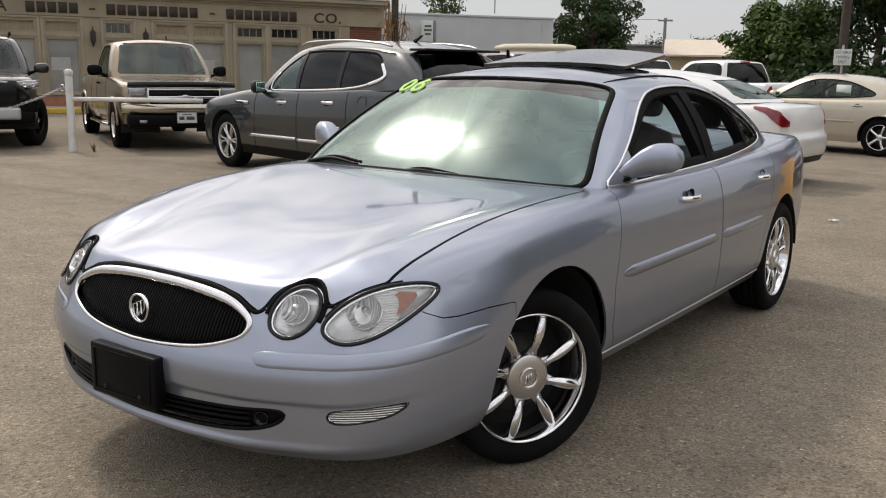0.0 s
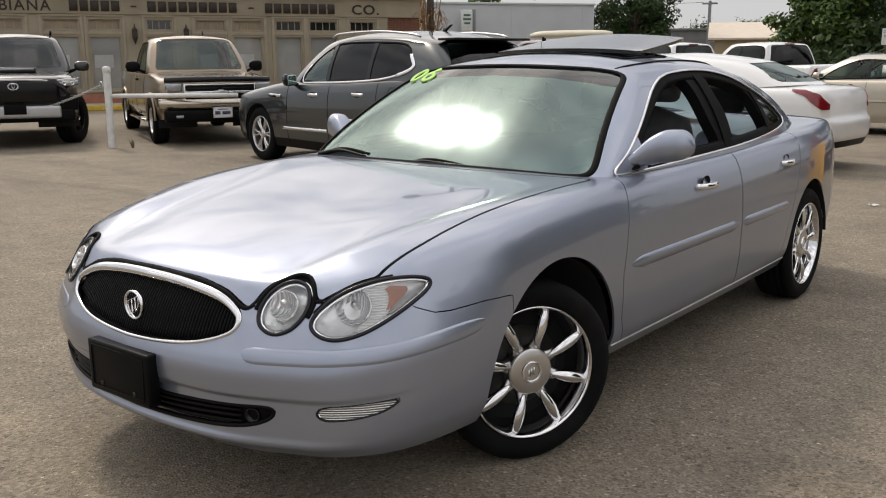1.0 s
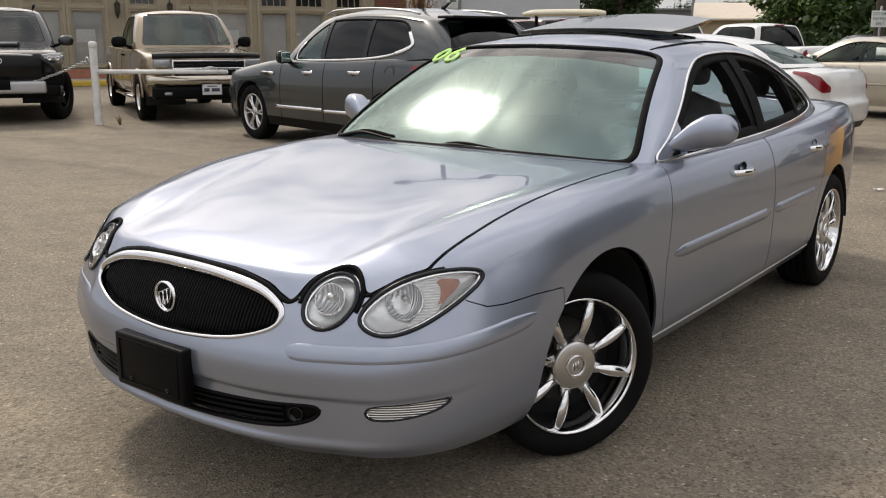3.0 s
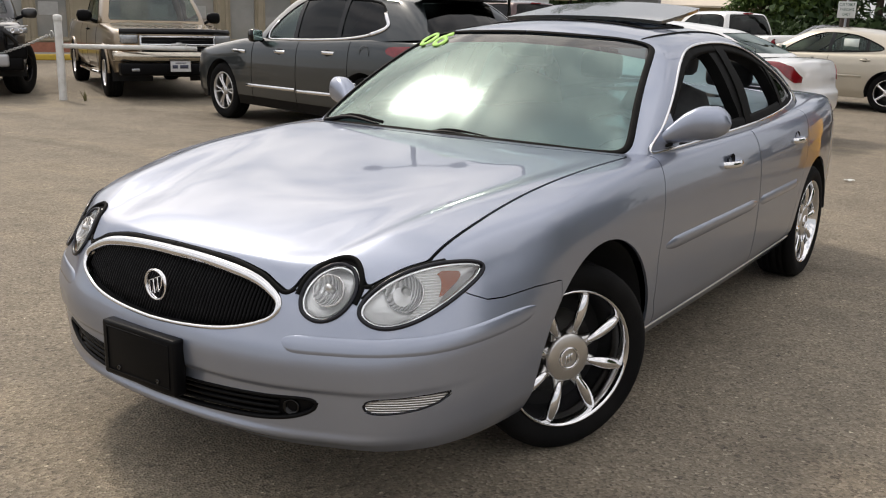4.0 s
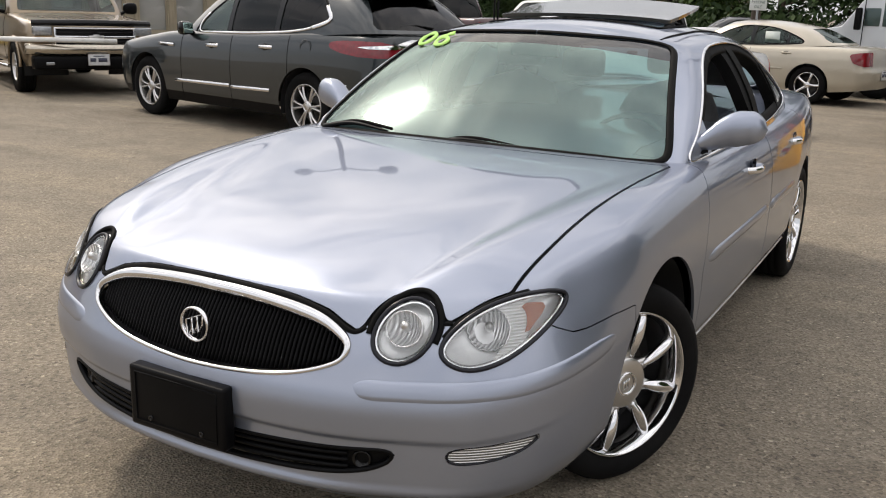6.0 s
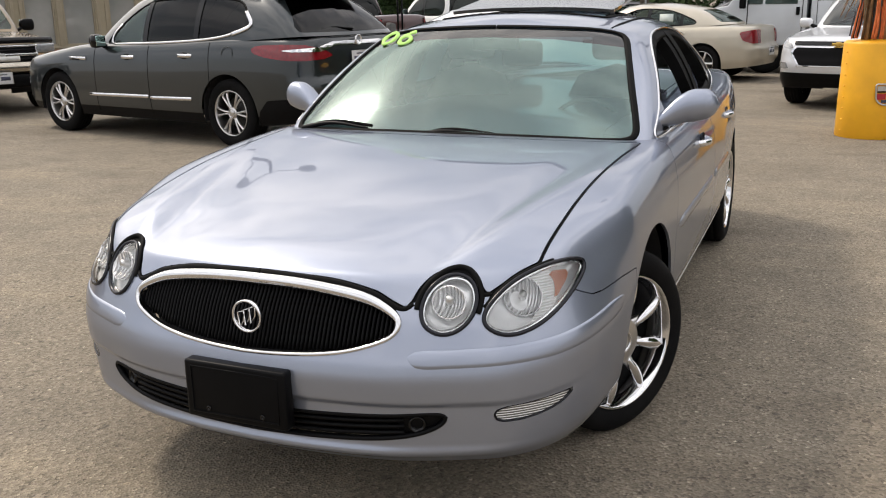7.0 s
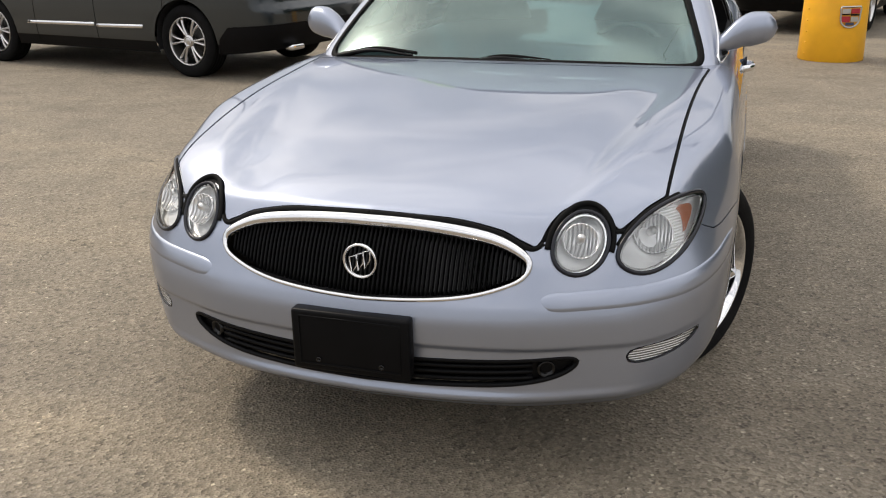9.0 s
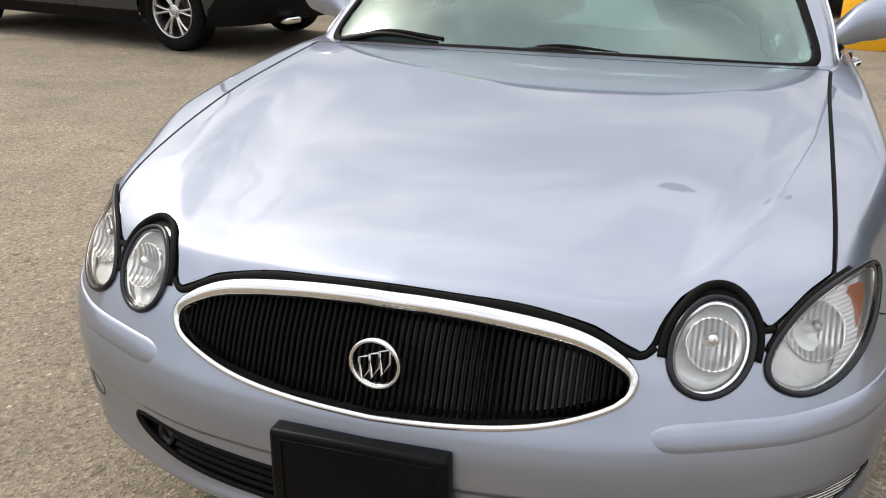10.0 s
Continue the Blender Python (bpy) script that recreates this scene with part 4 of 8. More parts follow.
for sx in (1, -1):
    for wy, wr in ((0.012, 0.428), (2.807, 0.400)):
        aa2 = np.linspace(0.10, np.pi - 0.10, 30)
        rows2 = [np.stack([np.full(30, sx * px), wy + pr2 * np.cos(aa2), 0.335 + pr2 * np.sin(aa2)], 1) for px, pr2 in ((0.30, wr), (0.80, wr), (0.885, wr - 0.012))]
        part("wheel_arch", (np.vstack(rows2), grid_faces(3, 30)), M["dark_void"], saloon)
        part("arch_wall", box((min(sx * 0.30, sx * 0.33), wy - 0.39, 0.31), (max(sx * 0.30, sx * 0.33), wy + 0.39, 0.74)), M["dark_void"], saloon)

GRID = SV.reshape(420, 124, 3)


def front_point(x, z, lift=0.0):
    """A point of the nose's skin at (x, z)."""
    px, py = [], []
    for c in range(0, 190):
        col = GRID[c]
        top = int(np.argmax(col[:104, 2]))
        if col[top, 2] > z:
            px.append(np.interp(z, col[:top + 1, 2], col[:top + 1, 0]))
            py.append(np.interp(z, col[:top + 1, 2], col[:top + 1, 1]))
    k = np.argsort(px)
    return (x, float(np.interp(x, np.array(px)[k], np.array(py)[k])) - lift, z)


def nose_bar(points, w, h, taper=None):
    p = np.array([front_point(x, z, 0.001) for x, z in points])
    for _ in range(4):
        p[1:-1] = 0.25 * p[:-2] + 0.5 * p[1:-1] + 0.25 * p[2:]
    return sweep(p, ring(w, h, 8), np.repeat([[0.25, -0.9, 0.35]], len(p), 0), taper=taper)


lip_x = np.linspace(0.0, 0.452, 60)
lip_w = np.interp(lip_x, (0, 0.25, 0.38, 0.43, 0.46), (1.0, 1.0, 0.8, 0.55, 0.5))
part("hood_lip", twin(nose_bar([(x, float(hood_z(x)) - 0.004) for x in lip_x], 0.011, 0.006, lip_w)), M["seal"], saloon, "black gap along the hood's front edge")
a4 = np.linspace(-0.25, np.pi + 0.10, 50)
two_sided("lamp_surround", nose_bar([(0.539 + 0.0770 * math.cos(t), 0.724 + 0.0835 * math.sin(t)) for t in a4], 0.0075, 0.006), M["seal"], saloon, "black gap over the round headlamp")
two_sided("lamp_bridge", nose_bar([(0.612, 0.746), (0.620, 0.744), (0.628, 0.744), (0.636, 0.747)], 0.006, 0.005), M["seal"], saloon)
a5 = [k for k in order if 70 < b_a[k] < 186][::-1]
two_sided("lamp_surround", nose_bar([tuple(b_c + (BIG[k] - b_c) * 1.065) for k in a5], 0.0065, 0.005), M["seal"], saloon, "black gap over the large headlamp")
for S_gap2 in (gap_small, gap_big):
    two_sided("lamp_gasket", (S_gap2[0] - S_gap2[2] * 0.005, S_gap2[1], S_gap2[2]), M["seal"], saloon, "black gap over the headlamp")
hd2 = both(head_in)
part("grille_header", (hd2[0] - hd2[2] * 0.006, hd2[1], hd2[2]), M["seal"], saloon, "black strip above the grille")
# grille
gr = both(grille_in)
gback = part("grille", (gr[0] + np.array([0, 0.055, 0]), gr[1], gr[2]), M["black_gloss"], saloon, "black oval grille with upright ribs")
gx = np.linspace(-0.40, 0.40, 68)
zt = np.interp(np.abs(gx), [0, 0.18, 0.32, 0.40], [0.768, 0.762, 0.743, 0.705]) - 0.006
zl = np.interp(np.abs(gx), [0, 0.16, 0.30, 0.40], [0.588, 0.594, 0.612, 0.648]) + 0.004
fy = curve((0.0, -1.086), (0.2, -1.076), (0.40, -1.044), (0.45, -1.028))
for x, t1, t0 in zip(gx, zt, zl):
    zz = np.linspace(t0, t1, 7)
    fr = SAL_FRONT((zz - 0.275) / (0.788 - 0.275))
    yy = fy(abs(x)) + fr + 0.016
    part("rib", sweep(np.stack([np.full(7, x), yy, zz], 1), [(-0.0022, -0.018), (-0.0022, 0.0), (0.0022, 0.0), (0.0022, -0.018)], np.repeat([[0, -1.0, 0]], 7, 0)), M["black_plastic"], gback)
lp = rims(gr)
gl = np.array([[x, 0, z] for x, z in GRILLE])
gz = gl[:, 2]
gyy = fy(np.abs(gl[:, 0])) + SAL_FRONT((gz - 0.275) / (0.788 - 0.275))
gpath = np.stack([gl[:, 0], gyy, gz], 1)
gn = np.repeat([[0, -0.93, 0.36]], len(gpath), 0)
sec = [(-0.010, -0.012), (-0.0115, -0.003), (-0.009, 0.006), (-0.003, 0.0105), (0.003, 0.0105), (0.009, 0.006), (0.0115, -0.003), (0.010, -0.012)]
up = np.clip((gz - 0.66) / 0.09, 0, 1)
gpath[:, 2] -= 0.006 * up
fat = 0.55 + 1.10 * up
t2 = np.roll(gpath, -1, 0) - np.roll(gpath, 1, 0)
V_s, F_s = sweep(gpath, sec, gn, True, fat)
part("grille_surround", (V_s, F_s), M["chrome"], gback, "chrome grille surround")

# round badge: a ring with three slanted shields, as plain shapes
badge_y = -1.085 + float(SAL_FRONT(np.array((0.675 - 0.275) / 0.513))) - 0.012
badge = part("badge", moved(lathe([(-0.004, 0.046), (0.006, 0.047), (0.008, 0.044), (0.006, 0.0405), (-0.004, 0.040)], 40, "y"), Matrix.Translation((0, badge_y, 0.677)) @ Matrix.Rotation(math.pi, 4, "Z")), M["chrome"], gback, "chrome ring badge")
for k in (-1, 0, 1):
    cx, cz = k * 0.0185, 0.677 + k * 0.008
    pts = [(cx - 0.010, cz + 0.017), (cx + 0.010, cz + 0.023), (cx + 0.009, cz - 0.004), (cx - 0.006, cz - 0.028)]
    part("shield", sweep([(x, badge_y - 0.003, z) for x, z in pts], ring(0.0022, 0.003, 6), np.repeat([[0, -1.0, 0]], 4, 0), True), M["chrome"], badge)

# lamps: the lens follows the wing; behind it a bowl, reflector and bezel
def bowl(S, depth, squeeze, mid):
    """A lamp's inner shell behind its lens, deeper above than below."""
    V = S[0].copy()
    p = V[rims(S)[0]]
    n, c = len(p), p.mean(0)
    high = (p[:, 2:] - p[:, 2].min()) / np.ptp(p[:, 2])
    lay = [p]
    for k in (0.5, 1.0):
        q = c + (p - c) * (1 - (1 - squeeze) * k)
        lay.append(q + np.array(mid) * depth * k * (0.30 + 0.95 * high))
    for k in (0.66, 0.33, 0.01):
        lay.append(lay[2].mean(0) + (lay[2] - lay[2].mean(0)) * k)
    return np.vstack(lay), grid_faces(6, n, True)


def dish(centre, out, r, depth, n=36):
    """A round reflector that opens along out."""
    q = np.linspace(0, 1, 10)
    prof = [(-depth * (1 - t * t), max(r * t, 0.002)) for t in q] + [(0.004, r * 1.02), (0.004, r * 1.07), (-0.004, r * 1.08)]
    m = Matrix.Translation(centre) @ Vector(out).to_track_quat("X", "Z").to_matrix().to_4x4()
    V, F = lathe(prof, 96)
    flute = np.clip(1 - np.hypot(V[:, 1], V[:, 2]) / r, 0, 1) > 0.02
    V[:, 0] += np.where(flute, 0.0005 * np.abs(np.sin(V[:, 1] * 260)), 0)
    return moved((V, F), m)


for sx in (1, -1):
    k3 = np.array([sx, 1.0, 1.0])

    def flip(S, sx=sx, k3=k3):
        return (S[0] * k3, S[1] if sx > 0 else S[1][:, ::-1], *([S[2] * k3] if len(S) > 2 else []))

    for S_lamp, nm, rr, cc, out, depth, back in ((small_in, "round_headlamp", 0.042, (0.540, -0.905, 0.732), (0.30, -1, 0.62), 0.026, (0.0, 0.07, 0)), (big_in, "headlamp", 0.049, (0.706, -0.788, 0.730), (0.45, -1, 0.62), 0.028, (-0.35, 0.9, 0))):
        lamp = part(nm, flip(bowl(S_lamp, 0.036, 0.92, (-0.25, 0.95, 0))), M["lamp_shell"], saloon, "clear glass headlamp with chrome bowl")
        lens = part("lens", flip((S_lamp[0] + S_lamp[2] * 0.003, S_lamp[1], S_lamp[2])), M["lens"], lamp, "clear lens")
        lens.visible_shadow = False
        part("bezel", flip(trim_line(S_lamp, ring(0.0062, 0.007, 8), 0.001)), M["lamp_black"], lamp)
        part("bright_ring", flip(trim_line(S_lamp, ring(0.0125, 0.004, 8), -0.006)), M["reflector"], lamp)
        o = np.array(out) * k3
        part("reflector", dish(np.array(cc) * k3, o, rr, depth), M["flutes"], lamp, "fluted chrome reflector")
        part("bulb_shield", moved(lathe([(-0.03, 0.011), (0.0, 0.011), (0.006, 0.008), (0.008, 0.001)], 20), Matrix.Translation(np.array(cc) * np.array([1, 1, 1.012]) * k3) @ Vector(o).to_track_quat("X", "Z").to_matrix().to_4x4()), M["satin"], lamp)
    # amber corner of the big lamp, under its lens
    amb = spline([(0.781, 0.716), (0.790, 0.738), (0.796, 0.762), (0.788, 0.780), (0.754, 0.784), (0.768, 0.765), (0.777, 0.740)], 40, True)
    S_amb, S_clear = carve(big_in, poly_dist(amb, 0, 2))
    part("side_marker", flip((S_amb[0] - S_amb[2] * 0.006, S_amb[1], S_amb[2])), M["amber"], lamp, "amber side reflector")
    rays = spline([(0.735, 0.652), (0.778, 0.688), (0.784, 0.735), (0.757, 0.788), (0.705, 0.780), (0.738, 0.760), (0.752, 0.715)], 40, True)
    S_ray, _ = carve(S_clear, poly_dist(rays, 0, 2))
    part("fluted_insert", flip((S_ray[0] - S_ray[2] * 0.008, S_ray[1], S_ray[2])), M["fluted"], lamp, "white ribbed insert")
    fog = part("fog_lamp", flip(bowl(fog_in, 0.05, 0.75, (-0.4, 0.9, 0))), M["reflector"], saloon, "slim clear fog lamp in the bumper")
    fl = part("lens", flip((fog_in[0] - fog_in[2] * 0.006, fog_in[1], fog_in[2])), M["fog_lens"], fog)
    part("bezel", flip(trim_line(fog_in, ring(0.0025, 0.004, 6), -0.003)), M["lamp_black"], fog)

# lower intake
lo2 = both(low_in)
intake = part("lower_grille", (lo2[0] + np.array([0, 0.06, 0]), lo2[1], lo2[2]), M["dark_void"], saloon, "black lower air intake with slats")
rl = trim_line(low_in, ring(0.007, 0.010, 8), -0.006, pick=lambda p: p[:, 0] > 0.002)
part("intake_rim", merged(rl, (rl[0] * np.array([-1.0, 1, 1]), rl[1][:, ::-1])), M["black_plastic"], intake)
for z in (0.372, 0.390, 0.408):
    xs = np.linspace(-0.44, 0.44, 41)
    inn = SAL_FRONT((z - 0.275) / 0.513)
    part("slat", sweep(np.stack([xs, curve((0, -1.085), (0.2, -1.075), (0.40, -1.043), (0.57, -0.975))(np.abs(xs)) + inn + 0.012, z + 0.0 * xs + 0.018 * (np.abs(xs) / 0.5) ** 2], 1), [(-0.02, -0.003), (-0.02, 0.003), (0.012, 0.004), (0.012, -0.004)], None), M["black_plastic"], intake)
for sx in (1, -1):
    part("round_port", moved(lathe([(0.02, 0.024), (-0.006, 0.024), (-0.008, 0.020), (0.0, 0.016), (0.01, 0.001)], 28, "y"), Matrix.Translation((sx * 0.474, -0.983, 0.408)) @ Matrix.Rotation(sx * 0.42, 4, "Z")), M["black_gloss"], intake)
blank, _ = carve(low_in, poly_dist([(0.430, 0.1), (1.0, 0.1), (1.0, 0.8), (0.430, 0.8)], 0, 2))
two_sided("blank_panel", (blank[0] - blank[2] * 0.014, blank[1], blank[2]), M["black_plastic"], intake)

# number plate holder
holder = part("plate_holder", box((-0.174, -1.112, 0.386), (0.150, -1.070, 0.554), 0.008), M["black_plastic"], saloon, "empty black number plate holder")
part("raised_rim", sweep([(x, -1.113, z) for x, z in spline([(-0.151, 0.405), (-0.151, 0.538), (0.127, 0.538), (0.127, 0.405)], 4, True, False)], ring(0.003, 0.002, 6), np.repeat([[0, -1.0, 0]], 4, 0), True), M["black_plastic"], holder)
for x in (-0.10, 0.075):
    part("screw_hole", moved(lathe([(0.002, 0.007), (-0.002, 0.0075), (-0.002, 0.004), (0.003, 0.001)], 14, "y"), Matrix.Translation((x, -1.113, 0.418))), M["black_gloss"], holder)

# bumper bead, side moulding, sill glint
def along(zf, y0, y1, x_min=0.3, lift=0.0, n=80):
    """A line on the flank at height zf(y) from y0 to y1."""
    PV = SV.reshape(420, 124, 3)[:, :80]
    PN = SN.reshape(420, 124, 3)[:, :80]
    pts, nor = [], []
    for c in range(420):
        z = zf(PV[c, 36, 1])
        if PV[c, 36, 0] < x_min:
            continue
        p = np.array([np.interp(z, PV[c, :, 2], PV[c, :, k]) for k in range(3)])
        if y0 <= p[1] <= y1:
            pts.append(p)
            nor.append([np.interp(z, PV[c, :, 2], PN[c, :, k]) for k in range(3)])
    p, q = np.array(pts), np.array(nor)
    return p + q * lift, q


def tips(n, k=6):
    t = np.ones(n)
    e = np.sqrt(np.linspace(0.02, 1, k))
    t[:k], t[-k:] = e, e[::-1]
    return t


bp, bn = along(lambda y: float(np.interp(y, (-1.0, -0.8, -0.55, -0.3), (0.597, 0.606, 0.627, 0.642))), -1.05, -0.37, 0.45, -0.005)
arc = np.r_[0, np.cumsum(np.linalg.norm(np.diff(bp, axis=0), axis=1))]
fine_arc = arc[-1] * (0.5 - 0.5 * np.cos(np.linspace(0, np.pi, 90)))
bp = np.stack([np.interp(fine_arc, arc, bp[:, k]) for k in range(3)], 1)
bn = np.stack([np.interp(fine_arc, arc, bn[:, k]) for k in range(3)], 1)
in_front, in_back = np.clip(fine_arc / 0.07, 0, 1), np.clip((arc[-1] - fine_arc) / 0.16, 0, 1)
bead_taper = np.maximum(np.sqrt(np.abs(1 - (1 - in_front) ** 2)) * np.sqrt(np.abs(1 - (1 - in_back) ** 2)), 0.02)
bead_sec = [(-0.027, -0.006), (-0.0265, 0.002), (-0.024, 0.006), (-0.016, 0.0085), (0.0, 0.0085), (0.014, 0.007), (0.0235, 0.005), (0.0262, 0.001), (0.027, -0.006)]
for s2 in two_sided("bumper_bead", sweep(bp, bead_sec, bn, taper=bead_taper), M["paint"], saloon):
    pass
sp, sn2 = along(lambda y: 0.645, 0.505, 2.385, 0.6, -0.004)
mould_sec = [(-0.028, -0.004), (-0.026, 0.003), (-0.018, 0.009), (-0.006, 0.0125), (0.006, 0.012), (0.018, 0.008), (0.026, 0.002), (0.028, -0.004)]
cutm = sp[:, 1] < 1.652
two_sided("side_moulding", sweep(sp[cutm], mould_sec, sn2[cutm], taper=tips(cutm.sum(), 8)), M["paint"], saloon)
two_sided("side_moulding", sweep(sp[~cutm], mould_sec, sn2[~cutm], taper=tips((~cutm).sum(), 5)), M["paint"], saloon)
# Bright bar for the ground light caught by the doors' lower edge.
sp, sn2 = along(lambda y: 0.338, 0.42, 2.42, 0.6, 0.001)
two_sided("sill_line", sweep(sp, ring(0.004, 0.004, 6), sn2), M["satin"], saloon)

# wing badge and door handles
for sx in (1, -1):
    for hy in (1.24, 2.33):
        pz = 0.870
        hx = 0.008 if hy < 2 else -0.004
        hp = [(hx + 0.885, hy - 0.085, pz), (hx + 0.912, hy - 0.065, pz + 0.002), (hx + 0.930, hy - 0.02, pz + 0.003), (hx + 0.930, hy + 0.03, pz + 0.003), (hx + 0.914, hy + 0.07, pz + 0.002), (hx + 0.888, hy + 0.085, pz)]
        hd = part("door_handle", sweep([(sx * x, y, z) for x, y, z in spline(hp, 18)], ring(0.015, 0.010, 10), np.repeat([[sx, 0, 0.0]], 18, 0)), M["chrome"], saloon, "chrome pull handle")
        # Black dish stands for the shade in the hand recess.
        part("handle_cup", moved(lathe([(0.010, 0.040), (0.002, 0.036), (-0.012, 0.02), (-0.016, 0.001)], 24), Matrix.Translation((sx * (hx + 0.893), hy - 0.01, pz + 0.016)) @ Matrix.Diagonal((sx, 1.0, 0.75, 1))), M["lamp_black"], hd)
    part("wing_badge", box((min(sx * 0.906, sx * 0.910), 0.425, 0.655), (max(sx * 0.906, sx * 0.910), 0.445, 0.685), 0.0015), M["satin"], saloon)

# ---- upper body
SAL_BASE = [(0, 0.375, 0.975), (0.13, 0.3765, 0.975), (0.44, 0.392, 0.972), (0.745, 0.462, 0.958), (0.822, 0.64, 0.955), (0.838, 1.2, 0.958), (0.838, 1.8, 0.968), (0.812, 2.35, 0.985), (0.765, 2.75, 1.01), (0.64, 3.10, 1.04), (0.36, 3.28, 1.055), (0.12, 3.318, 1.055), (0, 3.32, 1.055)]
SAL_ROOF = [(0, 1.02, 1.395), (0.10, 1.022, 1.3945), (0.32, 1.038, 1.389), (0.575, 1.100, 1.356), (0.612, 1.28, 1.368), (0.622, 1.6, 1.384), (0.620, 1.95, 1.378), (0.594, 2.2, 1.354), (0.55, 2.4, 1.332), (0.49, 2.52, 1.335), (0.27, 2.56, 1.352), (0.09, 2.569, 1.3595), (0, 2.57, 1.36)]
SAL_RIDGE = curve((1.02, 1.395), (1.2, 1.427), (1.5, 1.452), (1.8, 1.456), (2.1, 1.438), (2.35, 1.404), (2.57, 1.36))
upper = cabin(SAL_BASE, SAL_ROOF, SAL_RIDGE, 0.028)
WS = spline([(-0.3, 0.985), (0, 0.985), (0.38, 0.983), (0.68, 0.975), (0.742, 0.985), (0.735, 1.03), (0.668, 1.18), (0.598, 1.315), (0.562, 1.350), (0.43, 1.374), (0.2, 1.386), (0, 1.390), (-0.3, 1.390)], 140, True)
ws_in, shell2 = carve(upper, poly_dist(WS, 0, 2, lambda V: V[:, 1] < 1.5))
DLO = spline([(0.56, 0.978), (0.74, 0.976), (1.3, 0.988), (1.9, 1.003), (2.40, 1.030), (2.62, 1.060), (2.665, 1.085), (2.62, 1.125), (2.45, 1.215), (2.2, 1.295), (1.95, 1.340), (1.7, 1.360), (1.42, 1.353), (1.24, 1.325), (1.08, 1.262), (0.88, 1.150), (0.69, 1.040)], 150, True)
side_in, shell2 = carve(shell2, poly_dist(DLO, 1, 2, lambda V: V[:, 0] > 0.4))
RW = spline([(-0.3, 1.08), (0.3, 1.08), (0.53, 1.09), (0.50, 1.20), (0.43, 1.31), (0.36, 1.325), (-0.3, 1.335)], 80, True)
rw_in, shell2 = carve(shell2, poly_dist(RW, 0, 2, lambda V: V[:, 1] > 2.3))
SUNR = spline([(-0.3, 1.38), (0.36, 1.38), (0.42, 1.42), (0.42, 1.80), (0.38, 1.84), (-0.3, 1.84)], 80, True)
sun_in, shell2 = carve(shell2, poly_dist(SUNR, 0, 1, lambda V: V[:, 2] > 1.36))
part("roof", both(shrink(shell2, 0.001)), M["paint"], saloon)
wind = both(ws_in)
band_in, clear_in = carve(ws_in, poly_dist([(-0.3, 1.348), (0, 1.348), (0.30, 1.338), (0.48, 1.318), (0.70, 1.285), (0.70, 1.5), (-0.3, 1.5)], 0, 2))
pane = both(clear_in)
ws = part("windshield", (pane[0] - pane[2] * 0.004, pane[1], pane[2]), M["windshield"], saloon, "green-tinted windshield that mirrors clouds")
ws.visible_shadow = False
band = both(band_in)
band_ob = part("shade_band", (band[0] - band[2] * 0.004, band[1], band[2]), M["shade_band"], ws, "grey shade band along the top of the glass")
band_ob.visible_shadow = False
part("windshield_seal", twin(trim_line(ws_in, ring(0.014, 0.005, 6), 0.0, pick=lambda p: p[:, 0] > 0.003)), M["seal"], ws)
rwn = both(rw_in)
rw_ob = part("rear_window", (rwn[0] - rwn[2] * 0.004, rwn[1], rwn[2]), M["side_glass"], saloon)
rw_ob.visible_shadow = False
_, quarter = carve(side_in, poly_dist([(0.5, 0.9), (2.36, 0.9), (2.30, 1.5), (0.5, 1.5)], 1, 2))
far_glass, _ = carve(side_in, poly_dist([(0.5, 0.9), (2.36, 0.9), (2.30, 1.5), (0.5, 1.5)], 1, 2))
two_sided("quarter_glass", (quarter[0] - quarter[2] * 0.006, quarter[1], quarter[2]), M["dark_glass"], saloon)
fg = mirrored((far_glass[0] - far_glass[2] * 0.008, far_glass[1], far_glass[2]))
fgo = part("side_window", fg, M["side_glass"], saloon)
fgo.visible_shadow = False
two_sided("window_trim", trim_line(side_in, ring(0.0068, 0.0048, 8), 0.003), M["chrome"], saloon, "bright window trim")
two_sided("window_seal", trim_line(side_in, ring(0.046, 0.010, 8), -0.014), M["seal"], saloon)
for S_p, nm in ((poly_dist([(1.655, 0.9), (1.735, 0.9), (1.700, 1.5), (1.60, 1.5)], 1, 2), "b_pillar"), (poly_dist([(2.33, 0.9), (2.385, 0.9), (2.31, 1.5), (2.255, 1.5)], 1, 2), "c_post"), (poly_dist([(0.4, 0.9), (0.83, 0.9), (0.83, 1.11), (0.79, 1.13), (0.4, 1.13)], 1, 2), "mirror_sail")):
    got, _ = carve(side_in, S_p)
    mt = M["paint"] if nm == "mirror_sail" else M["seal"]
    two_sided(nm, folded((got[0] - got[2] * 0.004, got[1], got[2]), 0.03), mt, saloon)
# black frames of the door openings, behind the bright trim
F_OPEN = spline([(0.80, 0.994), (1.2, 1.000), (1.57, 1.008), (1.55, 1.15), (1.52, 1.322), (1.44, 1.327), (1.28, 1.308), (1.12, 1.255), (0.93, 1.150), (0.83, 1.075)], 90, True)
R_OPEN = spline([(1.80, 1.020), (2.05, 1.030), (2.30, 1.045), (2.28, 1.16), (2.25, 1.235), (2.12, 1.282), (1.95, 1.315), (1.75, 1.325), (1.77, 1.16)], 90, True)
_, surround = carve(side_in, poly_dist(F_OPEN, 1, 2))
_, surround = carve(surround, poly_dist(R_OPEN, 1, 2))
surround, _ = carve(surround, poly_dist([(0.5, 0.9), (2.40, 0.9), (2.33, 1.5), (0.5, 1.5)], 1, 2))
two_sided("door_frame", folded((surround[0] - surround[2] * 0.012, surround[1], surround[2]), 0.05), M["seal"], saloon, "black door frames round the windows")
